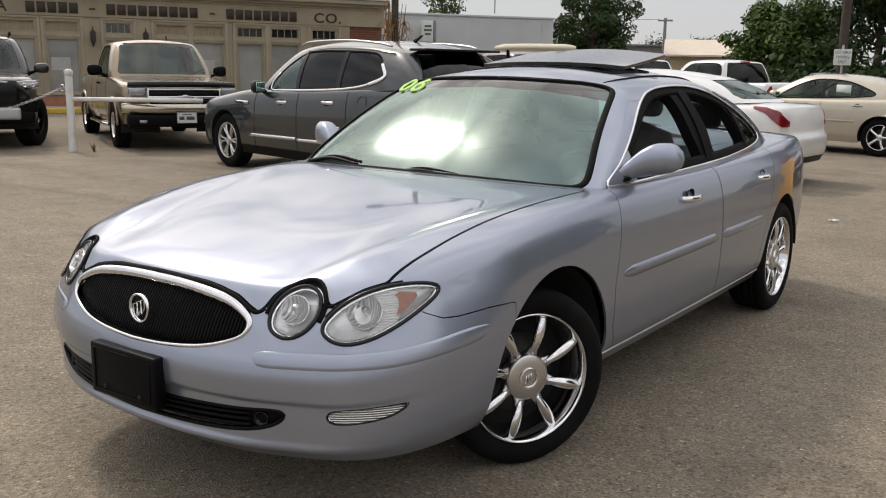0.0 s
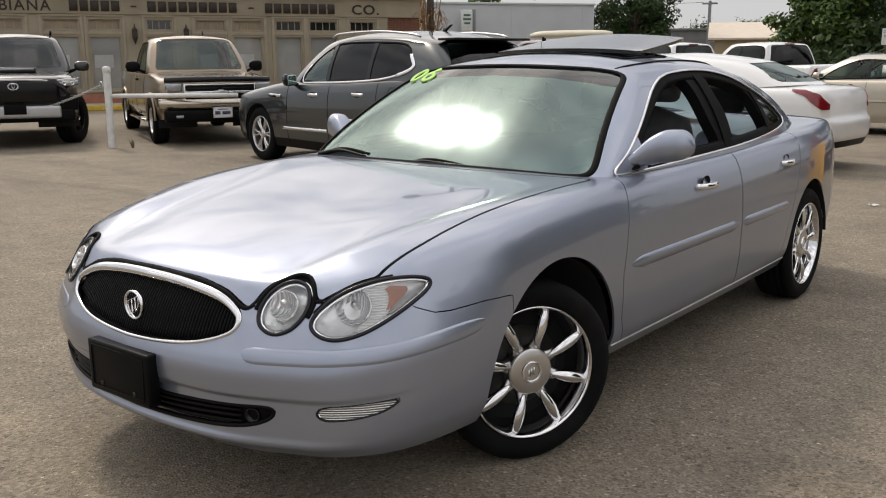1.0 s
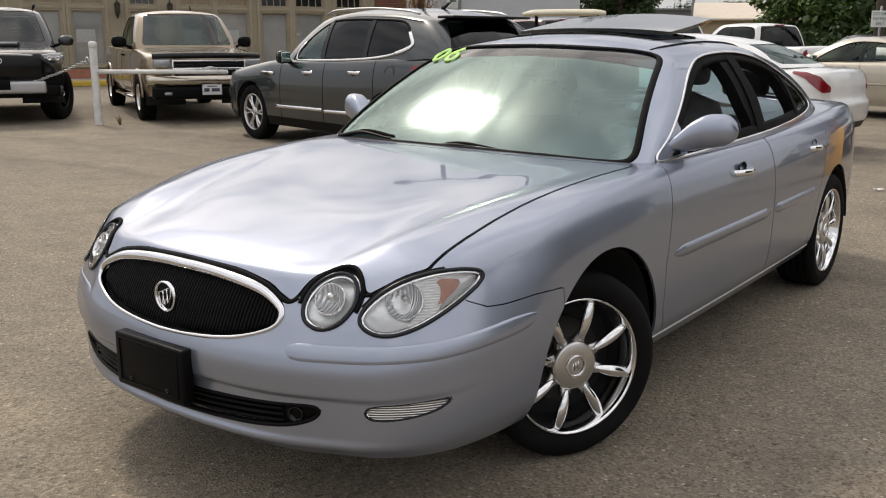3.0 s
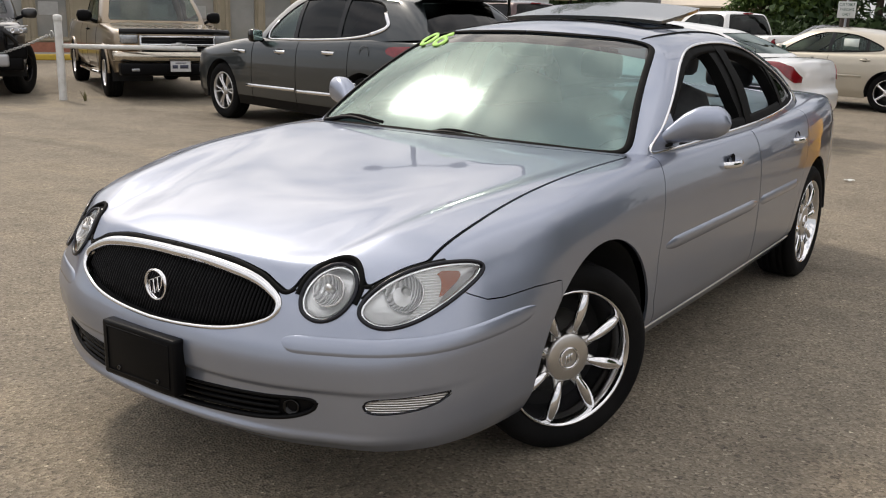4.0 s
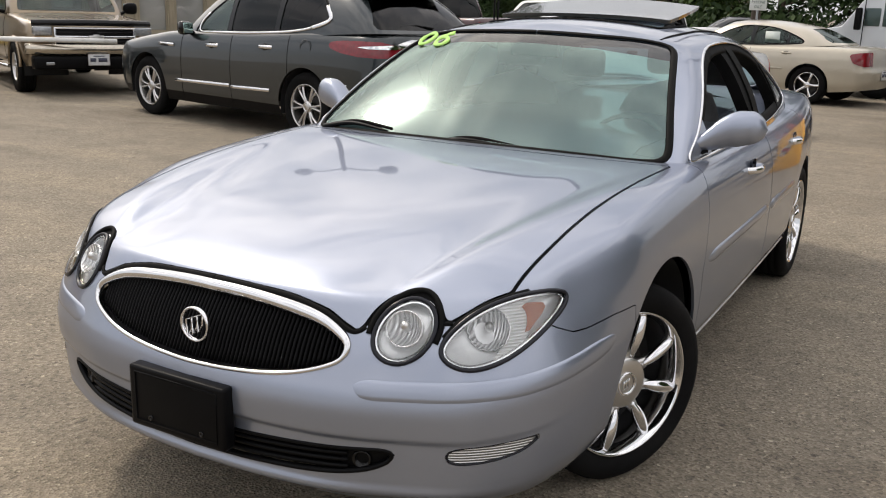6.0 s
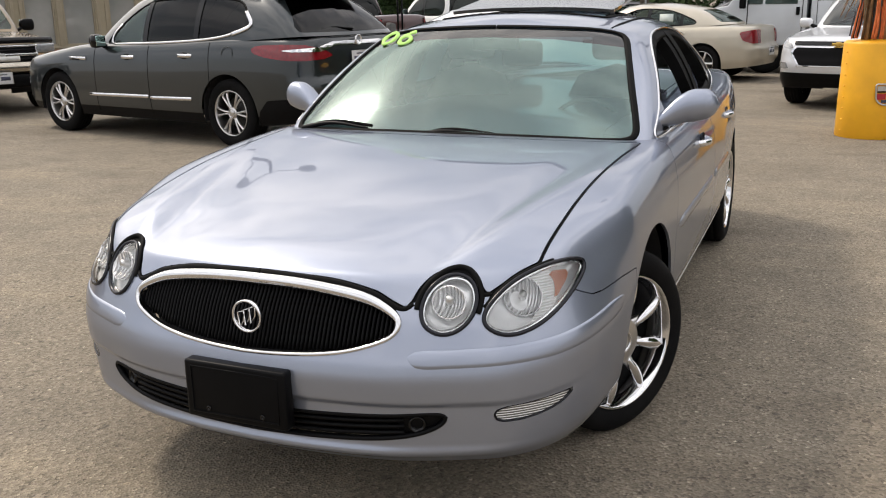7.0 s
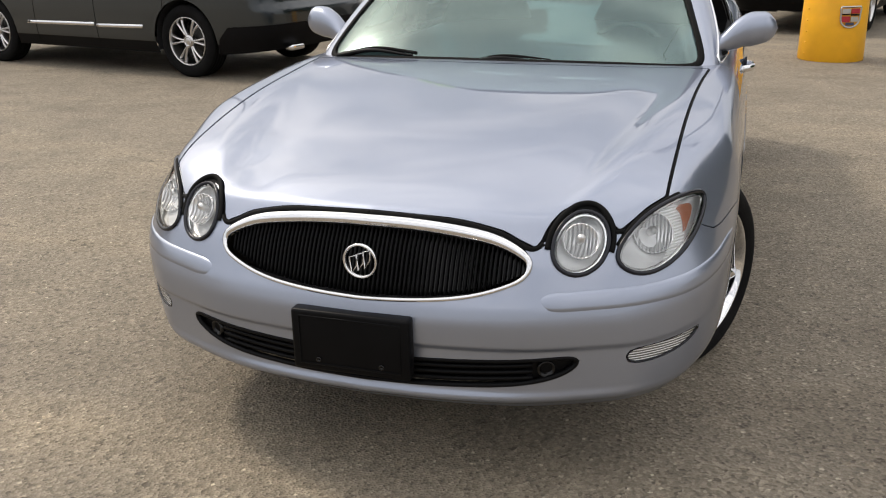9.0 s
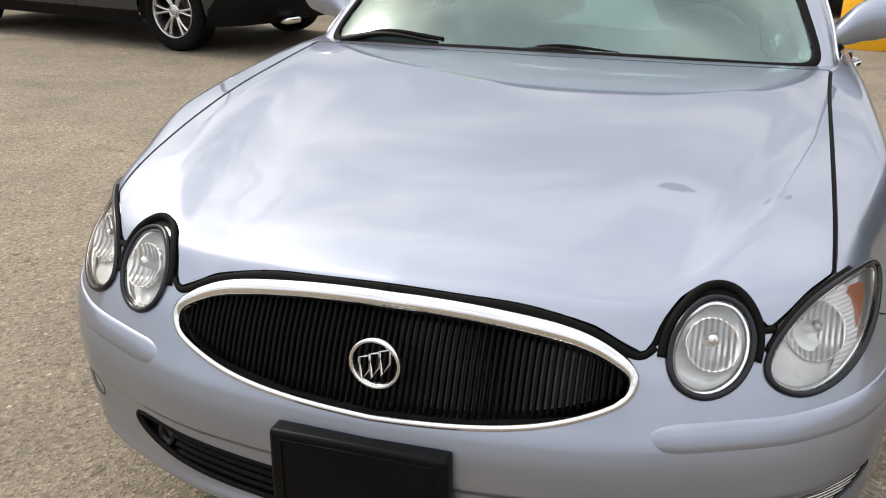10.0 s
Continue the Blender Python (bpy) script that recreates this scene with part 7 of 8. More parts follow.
# ---- champagne saloon
gh = 167.0
fdir = Vector((math.cos(radians(gh)), math.sin(radians(gh)), 0))
ldir = Vector((-fdir.y, fdir.x, 0))
rear = Vector((-0.83, 15.0, 0)) - ldir * 0.85
fa = rear + fdir * 2.852
beige = sedan("family_car", "champagne beige saloon with a window sticker parked side-on", place(fa.x, fa.y, gh), M["beige_paint"], 0.95, 2.852, 1.03, 0.895, 1.45, {"r": 0.335, "w": 0.225, "rim": 0.222, "n": 5, "mat": "chrome", "sw": 0.05},
    [(3.52, 0.90), (3.60, 0.76), (3.75, 0.70), (4.1, 0.74), (4.1, 0.90), (3.75, 0.945)])
r0 = beige["root"]
part("window_sticker", box((0.735, 1.95, 1.04), (0.745, 2.22, 1.24)), M["paper"], r0, "paper price sheet in the window")
part("body_strip", sweep([(0.897, 0.6, 0.60), (0.903, 1.6, 0.60), (0.897, 2.4, 0.60)], ring(0.018, 0.008, 8), np.repeat([[1.0, 0, 0]], 3, 0)), M["beige_paint"], r0)

# ---- silver crossover facing the lot
eh = 254.6
eq = vehicle("compact_crossover_car", "bright silver compact crossover with black grille facing the lot", place(1.74, 11.37, eh), M["silver_paint"], 0.93, 2.725, 1.0, 0.92, 0.26, 0.93, (0.55, 1.08), (1.06, 1.13), (3.55, 1.10),
    [(0, 0.45, 1.07), (0.40, 0.48, 1.065), (0.72, 0.60, 1.045), (0.83, 0.85, 1.035), (0.85, 1.4, 1.05), (0.85, 2.0, 1.065), (0.84, 2.6, 1.09), (0.81, 3.1, 1.11), (0.70, 3.45, 1.11), (0.4, 3.54, 1.11), (0, 3.56, 1.11)],
    [(0, 1.18, 1.575), (0.33, 1.20, 1.565), (0.56, 1.27, 1.535), (0.62, 1.42, 1.55), (0.65, 1.8, 1.58), (0.65, 2.1, 1.58), (0.64, 2.5, 1.57), (0.62, 2.85, 1.54), (0.57, 3.08, 1.52), (0.34, 3.18, 1.53), (0, 3.2, 1.535)],
    curve((1.18, 1.575), (1.6, 1.63), (2.2, 1.645), (3.2, 1.535)),
    [(0.95, 1.07), (1.5, 1.08), (2.2, 1.11), (2.8, 1.18), (2.95, 1.3), (2.8, 1.42), (2.3, 1.50), (1.7, 1.51), (1.35, 1.40), (1.1, 1.22)],
    {"r": 0.35, "w": 0.235, "rim": 0.225, "n": 5, "mat": "satin", "sw": 0.045}, cladding=0.42, posts=((1.6, 1.68, 0.02),), seams=(0.72, 1.66))
r0 = eq["root"]
NOSE = lambda V: V[:, 1] < -0.4
HEX = [(-0.57, 0.835), (0.57, 0.835), (0.62, 0.76), (0.50, 0.60), (-0.50, 0.60), (-0.62, 0.76)]
patch(eq, [(x * 1.05, 0.715 + (z - 0.715) * 1.14) for x, z in HEX], 0, 2, NOSE, M["chrome"], "grille_trim", 0.004)
patch(eq, HEX, 0, 2, NOSE, M["black_plastic"], "grille", 0.010, label="black hexagonal grille")
patch(eq, [(-0.60, 0.865), (0.60, 0.865), (0.63, 0.915), (-0.63, 0.915)], 0, 2, NOSE, M["black_gloss"], "upper_grille", 0.008)
patch(eq, [(-0.62, 0.845), (0.62, 0.845), (0.62, 0.860), (-0.62, 0.860)], 0, 2, NOSE, M["chrome"], "grille_trim", 0.010)
for z in (0.645, 0.69, 0.735, 0.775):
    patch(eq, [(-0.50, z), (0.50, z), (0.50, z + 0.012), (-0.50, z + 0.012)], 0, 2, NOSE, M["black_gloss"], "grille_slat", 0.020)
patch(eq, [(-0.86, 0.28), (0.86, 0.28), (0.80, 0.50), (-0.80, 0.50)], 0, 2, NOSE, M["black_plastic"], "lower_bumper", 0.008, label="black lower bumper")
patch(eq, [(0.62, 0.82), (0.80, 0.835), (0.90, 0.955), (0.84, 0.97), (0.66, 0.90)], 0, 2, lambda V: V[:, 1] < -0.2, M["lamp_grey"], "headlamp", 0.010, label="clear swept headlamp")
patch(eq, [(0.66, 0.545), (0.82, 0.555), (0.86, 0.64), (0.70, 0.63)], 0, 2, lambda V: V[:, 1] < -0.2, M["lamp_grey"], "fog_lamp", 0.008)
bow = part("cross_badge", box((-0.085, -0.945, 0.868), (0.085, -0.90, 0.905), 0.008), M["gold_badge"], r0, "gold cross badge")
part("badge_middle", box((-0.035, -0.95, 0.858), (0.035, -0.90, 0.915), 0.008), M["gold_badge"], bow)
door_mirror(r0, 0.90, 0.85, 1.05, 0.20, 0.15, M["silver_paint"])


# ---- white pickups seen over the saloon's roof
def far_pickup(label, m, paint):
    i = vehicle("pickup_truck", label, m, paint, 0.95, 3.5, 1.15, 0.99, 0.42, 1.10, (0.62, 1.24), (1.18, 1.22), (4.4, 1.24),
        [(0, 0.55, 1.22), (0.45, 0.57, 1.22), (0.80, 0.66, 1.20), (0.90, 0.85, 1.18), (0.915, 1.4, 1.18), (0.915, 1.9, 1.18), (0.91, 2.4, 1.18), (0.90, 2.75, 1.18), (0.84, 2.90, 1.18), (0.45, 2.93, 1.18), (0, 2.94, 1.18)],
        [(0, 1.12, 1.84), (0.38, 1.14, 1.835), (0.64, 1.20, 1.805), (0.70, 1.32, 1.82), (0.72, 1.7, 1.835), (0.72, 2.0, 1.835), (0.72, 2.4, 1.83), (0.71, 2.6, 1.82), (0.67, 2.70, 1.81), (0.38, 2.74, 1.82), (0, 2.75, 1.83)],
        curve((1.12, 1.84), (1.5, 1.88), (2.2, 1.885), (2.75, 1.83)),
        [(0.95, 1.22), (1.6, 1.22), (2.65, 1.23), (2.60, 1.72), (1.7, 1.76), (1.42, 1.72), (1.2, 1.53)],
        {"r": 0.395, "w": 0.27, "rim": 0.22, "n": 6, "mat": "satin", "sw": 0.05}, box_y=0.10, crown=4, bed=True, tumble=0.05, posts=((1.72, 1.80, 0.0),), group="pickups behind the lot")
    rt = i["root"]
    part("brake_light", box((-0.16, 2.735, 1.80), (0.16, 2.775, 1.835), 0.006), M["red_lens"], rt, "red high brake light")
    patch(i, [(4.45, 0.85), (4.8, 0.85), (4.8, 1.15), (4.5, 1.15)], 1, 2, lambda V: (V[:, 1] > 4.3) & (V[:, 0] > 0.7), M["red_lens"], "tail_lamp", 0.01)
    door_mirror(rt, 0.98, 0.98, 1.2, 0.24, 0.22, M["black_plastic"])
    return i


far_pickup("white crew-cab pickup parked beyond the saloons", place(-8.35, 24.5, 152.0) @ Matrix.Diagonal((1, 1, 0.94, 1)), M["white_paint"])
far_pickup("white crew-cab pickup parked at the back of the lot", place(-11.7, 25.9, 152.0) @ Matrix.Diagonal((1, 1, 0.96, 1)), M["white_paint"])
far_pickup("maroon pickup parked at the back of the lot", place(-13.0, 20.4, 160.0), M["maroon_paint"])
for k, (x, y, h) in enumerate(((-5.2, 28.6, 20.0), (-1.5, 27.5, 15.0))):
    sedan("parked_car", "dark saloon parked under the trees", place(x - 1.4, y, 180 + h), M["dark_paint"], 0.9, 2.8, 1.05, 0.9, 1.5, {"r": 0.335, "w": 0.22, "rim": 0.21, "n": 5, "mat": "satin", "sw": 0.04},
        [(3.5, 0.90), (3.60, 0.76), (4.1, 0.74), (4.1, 0.90), (3.75, 0.94)], group="cars under the trees")

# ---- white service truck
st = thing("service_truck", "white service body truck with side lockers parked side-on", "truck")
# x runs along the truck, its front at -x
st.matrix_world = pose(0.1, 17.35, 0, 0, 0, -2)
cabp = [(-1.35, 0.62), (-1.42, 0.95), (-1.38, 1.25), (-0.75, 1.36), (-0.35, 1.95), (-0.15, 2.12), (0.72, 2.14), (0.78, 2.0), (0.78, 0.55)]


def extruded(outline, y0, y1):
    n = len(outline)
    V = [(x, y0, z) for x, z in outline] + [(x, y1, z) for x, z in outline]
    bm = bmesh.new()
    vs = [bm.verts.new(v) for v in V]
    bm.faces.new(vs[:n])
    bm.faces.new(vs[n:][::-1])
    for i in range(n):
        j = (i + 1) % n
        bm.faces.new((vs[j], vs[i], vs[n + i], vs[n + j]))
    bmesh.ops.recalc_face_normals(bm, faces=bm.faces[:])
    bmesh.ops.bevel(bm, geom=bm.edges[:], offset=0.025, segments=2, affect="EDGES", profile=0.6)
    return bm


part("cab", extruded(cabp, 0.0, 2.0), M["truck_white"], st)
part("cab_window", box((-0.02, -0.012, 1.38), (0.60, 0.01, 1.98), 0.02), M["far_glass"], st)
part("quarter_window", box((-0.36, -0.012, 1.38), (-0.07, 0.01, 1.72), 0.02), M["far_glass"], st)
for x in (-0.36, 0.70):
    part("door_seam", box((x - 0.008, -0.008, 0.72), (x + 0.008, 0.01, 2.05)), M["seal"], st)
part("door_handle", box((0.58, -0.03, 1.16), (0.65, 0.0, 1.32), 0.012), M["black_plastic"], st)
part("mirror", box((-0.50, -0.26, 1.30), (-0.38, -0.10, 1.72), 0.03), M["black_plastic"], st)
part("service_body", box((0.86, -0.02, 0.60), (5.4, 2.05, 2.30), 0.03), M["truck_white"], st)
for x0, x1, z0, z1 in ((0.98, 1.95, 1.52, 2.22), (0.98, 1.65, 0.68, 1.44), (2.02, 3.9, 1.25, 2.22), (3.98, 5.2, 0.74, 2.22)):
    dr = part("locker_door", box((x0, -0.045, z0), (x1, -0.012, z1), 0.03, 3), M["truck_white"], st)
    part("locker_seal", sweep([(x, -0.022, z) for x, z in ((x0, z0), (x1, z0), (x1, z1), (x0, z1))], ring(0.014, 0.008, 6), np.repeat([[0, -1.0, 0]], 4, 0), True), M["seal"], dr)
    part("latch", box(((x0 + x1) / 2 - 0.05, -0.06, z1 - 0.16), ((x0 + x1) / 2 + 0.05, -0.04, z1 - 0.06), 0.012), M["black_plastic"], dr)
part("chassis", box((-1.2, 0.3, 0.45), (5.3, 1.7, 0.66)), M["dark_void"], st)
part("rub_rail", box((0.86, -0.05, 0.54), (5.4, 0.02, 0.68), 0.01), M["black_plastic"], st)
for wx in (0.02, 3.6):
    for sy2, wy in ((-1, 0.16), (1, 1.84)):
        wheel(st, wx, wy, 0.42, 0.28, 0.24, 8, 0.5, M["satin"], 1, -90.0 * (1 if sy2 < 0 else -1), 0, 0.05)

# ---- golf cart with a cream canopy
gc = thing("golf_cart", "golf cart with a cream moulded canopy roof", "golf cart", pose(-6.9, 13.8, 0, 0, 0, 30))
qx = np.linspace(-1.05, 0.55, 15)
part("canopy", sweep(np.stack([qx, 0 * qx, 1.80 + 0.02 * (1 - qx * qx)], 1), [(-0.62, 0.0), (-0.60, 0.05), (-0.42, 0.095), (0.42, 0.095), (0.60, 0.05), (0.62, 0.0), (0.55, -0.02), (-0.55, -0.02)], np.repeat([[0, 0, 1.0]], 15, 0), taper=np.r_[0.55, 0.85, np.ones(11), 0.9, 0.7]), M["cart_roof"], gc, "cream canopy roof")
for x in (-0.8, 0.40):
    for y in (-0.5, 0.5):
        part("canopy_post", sweep([(x, y, 0.6), (x * 0.98, y, 1.85)], ring(0.02, 0.02, 8)), M["black_plastic"], gc)
part("cart_body", box((-1.15, -0.58, 0.30), (1.15, 0.58, 0.68), 0.10, 3), M["cart_roof"], gc)
part("seat_bench", box((-0.35, -0.52, 0.66), (0.2, 0.52, 0.82), 0.05, 3), M["seat"], gc)
part("seat_back", box((0.15, -0.52, 0.80), (0.27, 0.52, 1.15), 0.04, 3), M["seat"], gc)
for x in (-0.78, 0.78):
    for y in (-0.5, 0.5):
        wheel(gc, x, y, 0.23, 0.18, 0.11, 5, 0.5, M["satin"], 1, 90.0 if y > 0 else -90.0)

# ---------------------------------------------------------------- storefront
SHOP = pose(-22.2, 12.8, 0, 0, 0, 61.2)


def pierced(x0, x1, z0, z1, holes, y0, y1):
    """A wall slab from y0 to y1 with rectangular openings through it."""
    xs = sorted({x0, x1, *[v for h in holes for v in h[:2]]})
    zs = sorted({z0, z1, *[v for h in holes for v in h[2:]]})
    solid = {}
    for i in range(len(xs) - 1):
        for k in range(len(zs) - 1):
            cx, cz = (xs[i] + xs[i + 1]) / 2, (zs[k] + zs[k + 1]) / 2
            solid[i, k] = not any(h[0] < cx < h[1] and h[2] < cz < h[3] for h in holes)
    bm = bmesh.new()
    vs = {}

    def v(i, k, y):
        if (i, k, y) not in vs:
            vs[i, k, y] = bm.verts.new((xs[i], y, zs[k]))
        return vs[i, k, y]

    for (i, k), ok in solid.items():
        if not ok:
            continue
        bm.faces.new((v(i, k, y0), v(i + 1, k, y0), v(i + 1, k + 1, y0), v(i, k + 1, y0)))
        bm.faces.new((v(i, k, y1), v(i, k + 1, y1), v(i + 1, k + 1, y1), v(i + 1, k, y1)))
        if not solid.get((i - 1, k)):
            bm.faces.new((v(i, k, y0), v(i, k + 1, y0), v(i, k + 1, y1), v(i, k, y1)))
        if not solid.get((i + 1, k)):
            bm.faces.new((v(i + 1, k, y0), v(i + 1, k, y1), v(i + 1, k + 1, y1), v(i + 1, k + 1, y0)))
        if not solid.get((i, k - 1)):
            bm.faces.new((v(i, k, y0), v(i, k, y1), v(i + 1, k, y1), v(i + 1, k, y0)))
        if not solid.get((i, k + 1)):
            bm.faces.new((v(i, k + 1, y0), v(i + 1, k + 1, y0), v(i + 1, k + 1, y1), v(i, k + 1, y1)))
    return bm


UNITS = [(-6.60, -5.70, 0), (-5.45, -4.55, 0), (-4.25, -3.35, 0), (-3.08, -2.15, 0), (-1.62, -0.70, 0), (-0.42, 0.45, 0), (1.18, 1.91, 1), (2.60, 3.49, 0), (3.72, 4.61, 0), (5.03, 5.86, 2), (6.11, 7.01, 1), (7.44, 8.28, 1)]
holes = []
for a0, a1, kind in UNITS:
    holes += [(a0, a1, 0.52, 2.04), (a0, a1, 2.22, 2.53)]
shop = thing("storefront", "olive-beige storefront with tall windows and dark fascia lettering", "building", SHOP)
part("wall", pierced(-16.0, 8.72, 0.0, 3.30, holes, 0.0, 0.30), M["facade"], shop, smooth=False)
part("wall_side", box((8.72, 0.05, 0.0), (9.86, 0.35, 3.30)), M["mortar"], shop, smooth=False)
part("wall_return", box((9.56, 0.35, 0.0), (9.86, 14.0, 3.30)), M["facade"], shop, smooth=False)
part("wall_back", box((-16.0, 14.0, 0.0), (9.86, 14.3, 3.30)), M["facade"], shop, smooth=False)
part("wall_end", box((-16.3, 0.0, 0.0), (-16.0, 14.3, 3.30)), M["facade"], shop, smooth=False)
# bricks at the end pier
bV, bF = [], []
for row in range(44):
    off = 0.0 if row % 2 else 0.11
    for col in range(6):
        xa, xb = 8.74 + col * 0.22 - off, 8.74 + col * 0.22 - off + 0.208
        xa, xb = max(xa, 8.74), min(xb, 9.85)
        if xb - xa < 0.04:
            continue
        j = random.uniform(-0.004, 0.004)
        z = row * 0.075
        k = len(bV)
        bV += [(xa, 0.02 + j, z), (xb, 0.02 + j, z), (xb, 0.02 + j, z + 0.063), (xa, 0.02 + j, z + 0.063), (xa, 0.06, z), (xb, 0.06, z), (xb, 0.06, z + 0.063), (xa, 0.06, z + 0.063)]
        bF += [(k, k + 1, k + 2, k + 3), (k, k + 4, k + 5, k + 1), (k + 1, k + 5, k + 6, k + 2), (k + 2, k + 6, k + 7, k + 3), (k + 3, k + 7, k + 4, k)]
tagged(part("brickwork", (np.array(bV), np.array(bF)), M["brick"], shop, smooth=False), kind="stuff")
for a0, a1, kind in UNITS:
    dark = {0: M["shop_tan"], 1: M["shop_dark"], 2: M["shop_grey"]}[kind]
    win = new("window")
    win.parent = shop
    for nm, z0, z1 in (("display_pane", 0.52, 2.04), ("transom_pane", 2.22, 2.53)):
        part(nm, box((a0, 0.10, z0), (a1, 0.115, z1)), M["shop_glass"] if nm == "display_pane" else dark, win, smooth=False)
        for x in (a0, a1):
            part("stile", box((x - 0.04, 0.045, z0 - 0.04), (x + 0.04, 0.13, z1 + 0.04), 0.006), M["trim"], win)
        for z in (z0, z1):
            part("rail", box((a0 - 0.04, 0.05, z - 0.035), (a1 + 0.04, 0.125, z + 0.035), 0.006), M["trim"], win)
    for k in (1, 2, 3):
        x = a0 + (a1 - a0) * k / 4
        part("muntin", box((x - 0.012, 0.07, 2.22), (x + 0.012, 0.11, 2.53)), M["trim"], win, smooth=False)
    for x in (a0 - 0.09, a1 + 0.09):
        part("casing", box((x - 0.045, -0.03, 0.40), (x + 0.045, 0.02, 2.62), 0.008), M["trim"], win)
    part("head_casing", box((a0 - 0.135, -0.035, 2.60), (a1 + 0.135, 0.02, 2.66), 0.008), M["trim"], win)
    part("mid_casing", box((a0 - 0.05, -0.02, 2.09), (a1 + 0.05, 0.03, 2.17), 0.008), M["trim"], win)
    part("window_sill", box((a0 - 0.12, -0.06, 0.44), (a1 + 0.12, 0.06, 0.49), 0.008), M["trim"], win)
    if kind == 0 and a0 > -2:
        part("poster", box((a0 + 0.10, 0.094, 1.15), (a0 + 0.62, 0.099, 1.52)), M["paper_dim"], win, smooth=False)
part("knee_brick", box((-16.0, -0.05, 0.0), (8.72, 0.0, 0.40)), M["brick"], shop, smooth=False)
part("fascia", box((-16.0, -0.05, 2.67), (9.90, 0.0, 3.22), 0.01), M["facade"], shop)
for z0, z1, out in ((3.20, 3.27, 0.10), (3.27, 3.36, 0.20), (3.36, 3.47, 0.34)):
    part("cornice", box((-16.1, -out, z0), (9.98, 0.1, z1), 0.012), M["trim"], shop)
part("roof", extruded([(-16.2, 3.47), (10.0, 3.47), (10.0, 3.52), (-16.2, 3.52)], -0.36, 14.4), M["grey_wall"], shop, smooth=False)
part("roof_slope", sweep([(-16.2, 0.0, 3.5), (10.0, 0.0, 3.5)], [(0.36, 0.0), (-2.4, 0.9), (-5.5, 0.0)], np.repeat([[0, 0, 1.0]], 2, 0)), M["roof_tan"], shop, smooth=False)
for x in (0.83, 2.30):
    lan = part("wall_lantern", box((x - 0.07, -0.20, 1.98), (x + 0.07, -0.06, 2.22), 0.012), M["letter"], shop, "dark bronze wall lantern")
    part("lantern_cap", moved(lathe([(0.0, 0.10), (0.07, 0.045), (0.09, 0.018), (0.15, 0.022), (0.19, 0.004)], 16, "z"), Matrix.Translation((x, -0.13, 2.22))), M["letter"], lan)
    part("lantern_tail", moved(lathe([(0.0, 0.065), (-0.10, 0.03), (-0.16, 0.012)], 16, "z"), Matrix.Translation((x, -0.13, 1.98))), M["letter"], lan)
    part("bracket", box((x - 0.03, -0.12, 2.02), (x + 0.03, 0.0, 2.10), 0.006), M["letter"], lan)


def lettering(text, x0, x1, z0, z1, y, parent, material, depth=0.02, name="letter"):
    """Words from x0 to x1 with their capitals between z0 and z1, a mesh for each letter."""
    objs, pen = [], 0.0
    for ch in text:
        if ch == " ":
            pen += 0.35
            continue
        c = bpy.data.curves.new(name, "FONT")
        c.body, c.size, c.extrude, c.offset, c.resolution_u = ch, 1.0, 0.02, 0.012, 4
        o = bpy.data.objects.new(name, c)
        me = bpy.data.meshes.new_from_object(o)
        co = np.array([v.co for v in me.vertices])
        w = co[:, 0].max() - co[:, 0].min()
        objs.append((me, co, pen - co[:, 0].min()))
        pen += w + 0.13
    pen -= 0.13
    kx, kz = (x1 - x0) / pen, (z1 - z0) / 0.70
    for me, co, off in objs:
        q = np.stack([x0 + (co[:, 0] + off) * kx, y - (co[:, 2] + 0.02) / 0.04 * depth, z0 + co[:, 1] * kz], 1)
        me.vertices.foreach_set("co", q.ravel())
        me.flip_normals()
        me.materials.append(material)
        me.update()
        o = new(name, me)
        o.parent = parent


def bars(n, x0, x1, z0, z1, y, parent, material, widths=None):
    """A name as plain upright bars."""
    step = (x1 - x0) / n
    for k in range(n):
        part("name_bar", box((x0 + step * (k + 0.10), y - 0.03, z0), (x0 + step * (k + 0.90), y, z1), 0.006, 1), material, parent)


lettering("UMBIANA", -3.34, -1.38, 2.755, 3.05, -0.052, shop, M["letter"])
bars(5, -0.93, 0.49, 2.755, 3.05, -0.052, shop, M["letter"])
bars(9, 1.21, 3.87, 2.755, 3.05, -0.052, shop, M["letter"])
bars(8, 4.68, 6.95, 2.755, 3.05, -0.052, shop, M["letter"])
lettering("CO.", 7.50, 8.40, 2.755, 3.05, -0.052, shop, M["letter"])
for x in (0.85, 4.28):
    part("dash", box((x - 0.08, -0.08, 2.88), (x + 0.08, -0.052, 2.92), 0.004), M["letter"], shop)

walkway = part("pavement", box((-16, -1.6, 0.0), (10.5, -0.05, 0.13), 0.02), M["concrete"])
walkway.matrix_world = SHOP
tagged(walkway, "pale concrete pavement along the storefront", "pavement", kind="structure")
kerb = part("kerb", box((-16, -1.78, 0.0), (10.5, -1.6, 0.15), 0.025), M["kerb_yellow"])
kerb.matrix_world = SHOP
tagged(kerb, "worn yellow-painted kerb", "kerb", kind="structure")

# ---------------------------------------------------------------- white pipe post, rail and chain
post = thing("pipe_post", "weathered white steel pipe post with a side rail", "post", pose(-11.04, 5.81, 0))
part("pipe", lathe([(-0.02, 0.060), (1.25, 0.058), (1.28, 0.056), (1.298, 0.04), (1.30, 0.001)], 32, "z"), M["white_pipe"], post)
part("cap_band", lathe([(1.20, 0.060), (1.205, 0.066), (1.275, 0.066), (1.285, 0.058)], 32, "z"), M["white_pipe"], post)
part("rail", sweep([(0.04, 0.03, 0.83), (0.8, 0.55, 0.835), (1.75, 1.20, 0.84)], ring(0.036, 0.036, 14)), M["white_pipe"], post, "white pipe rail")
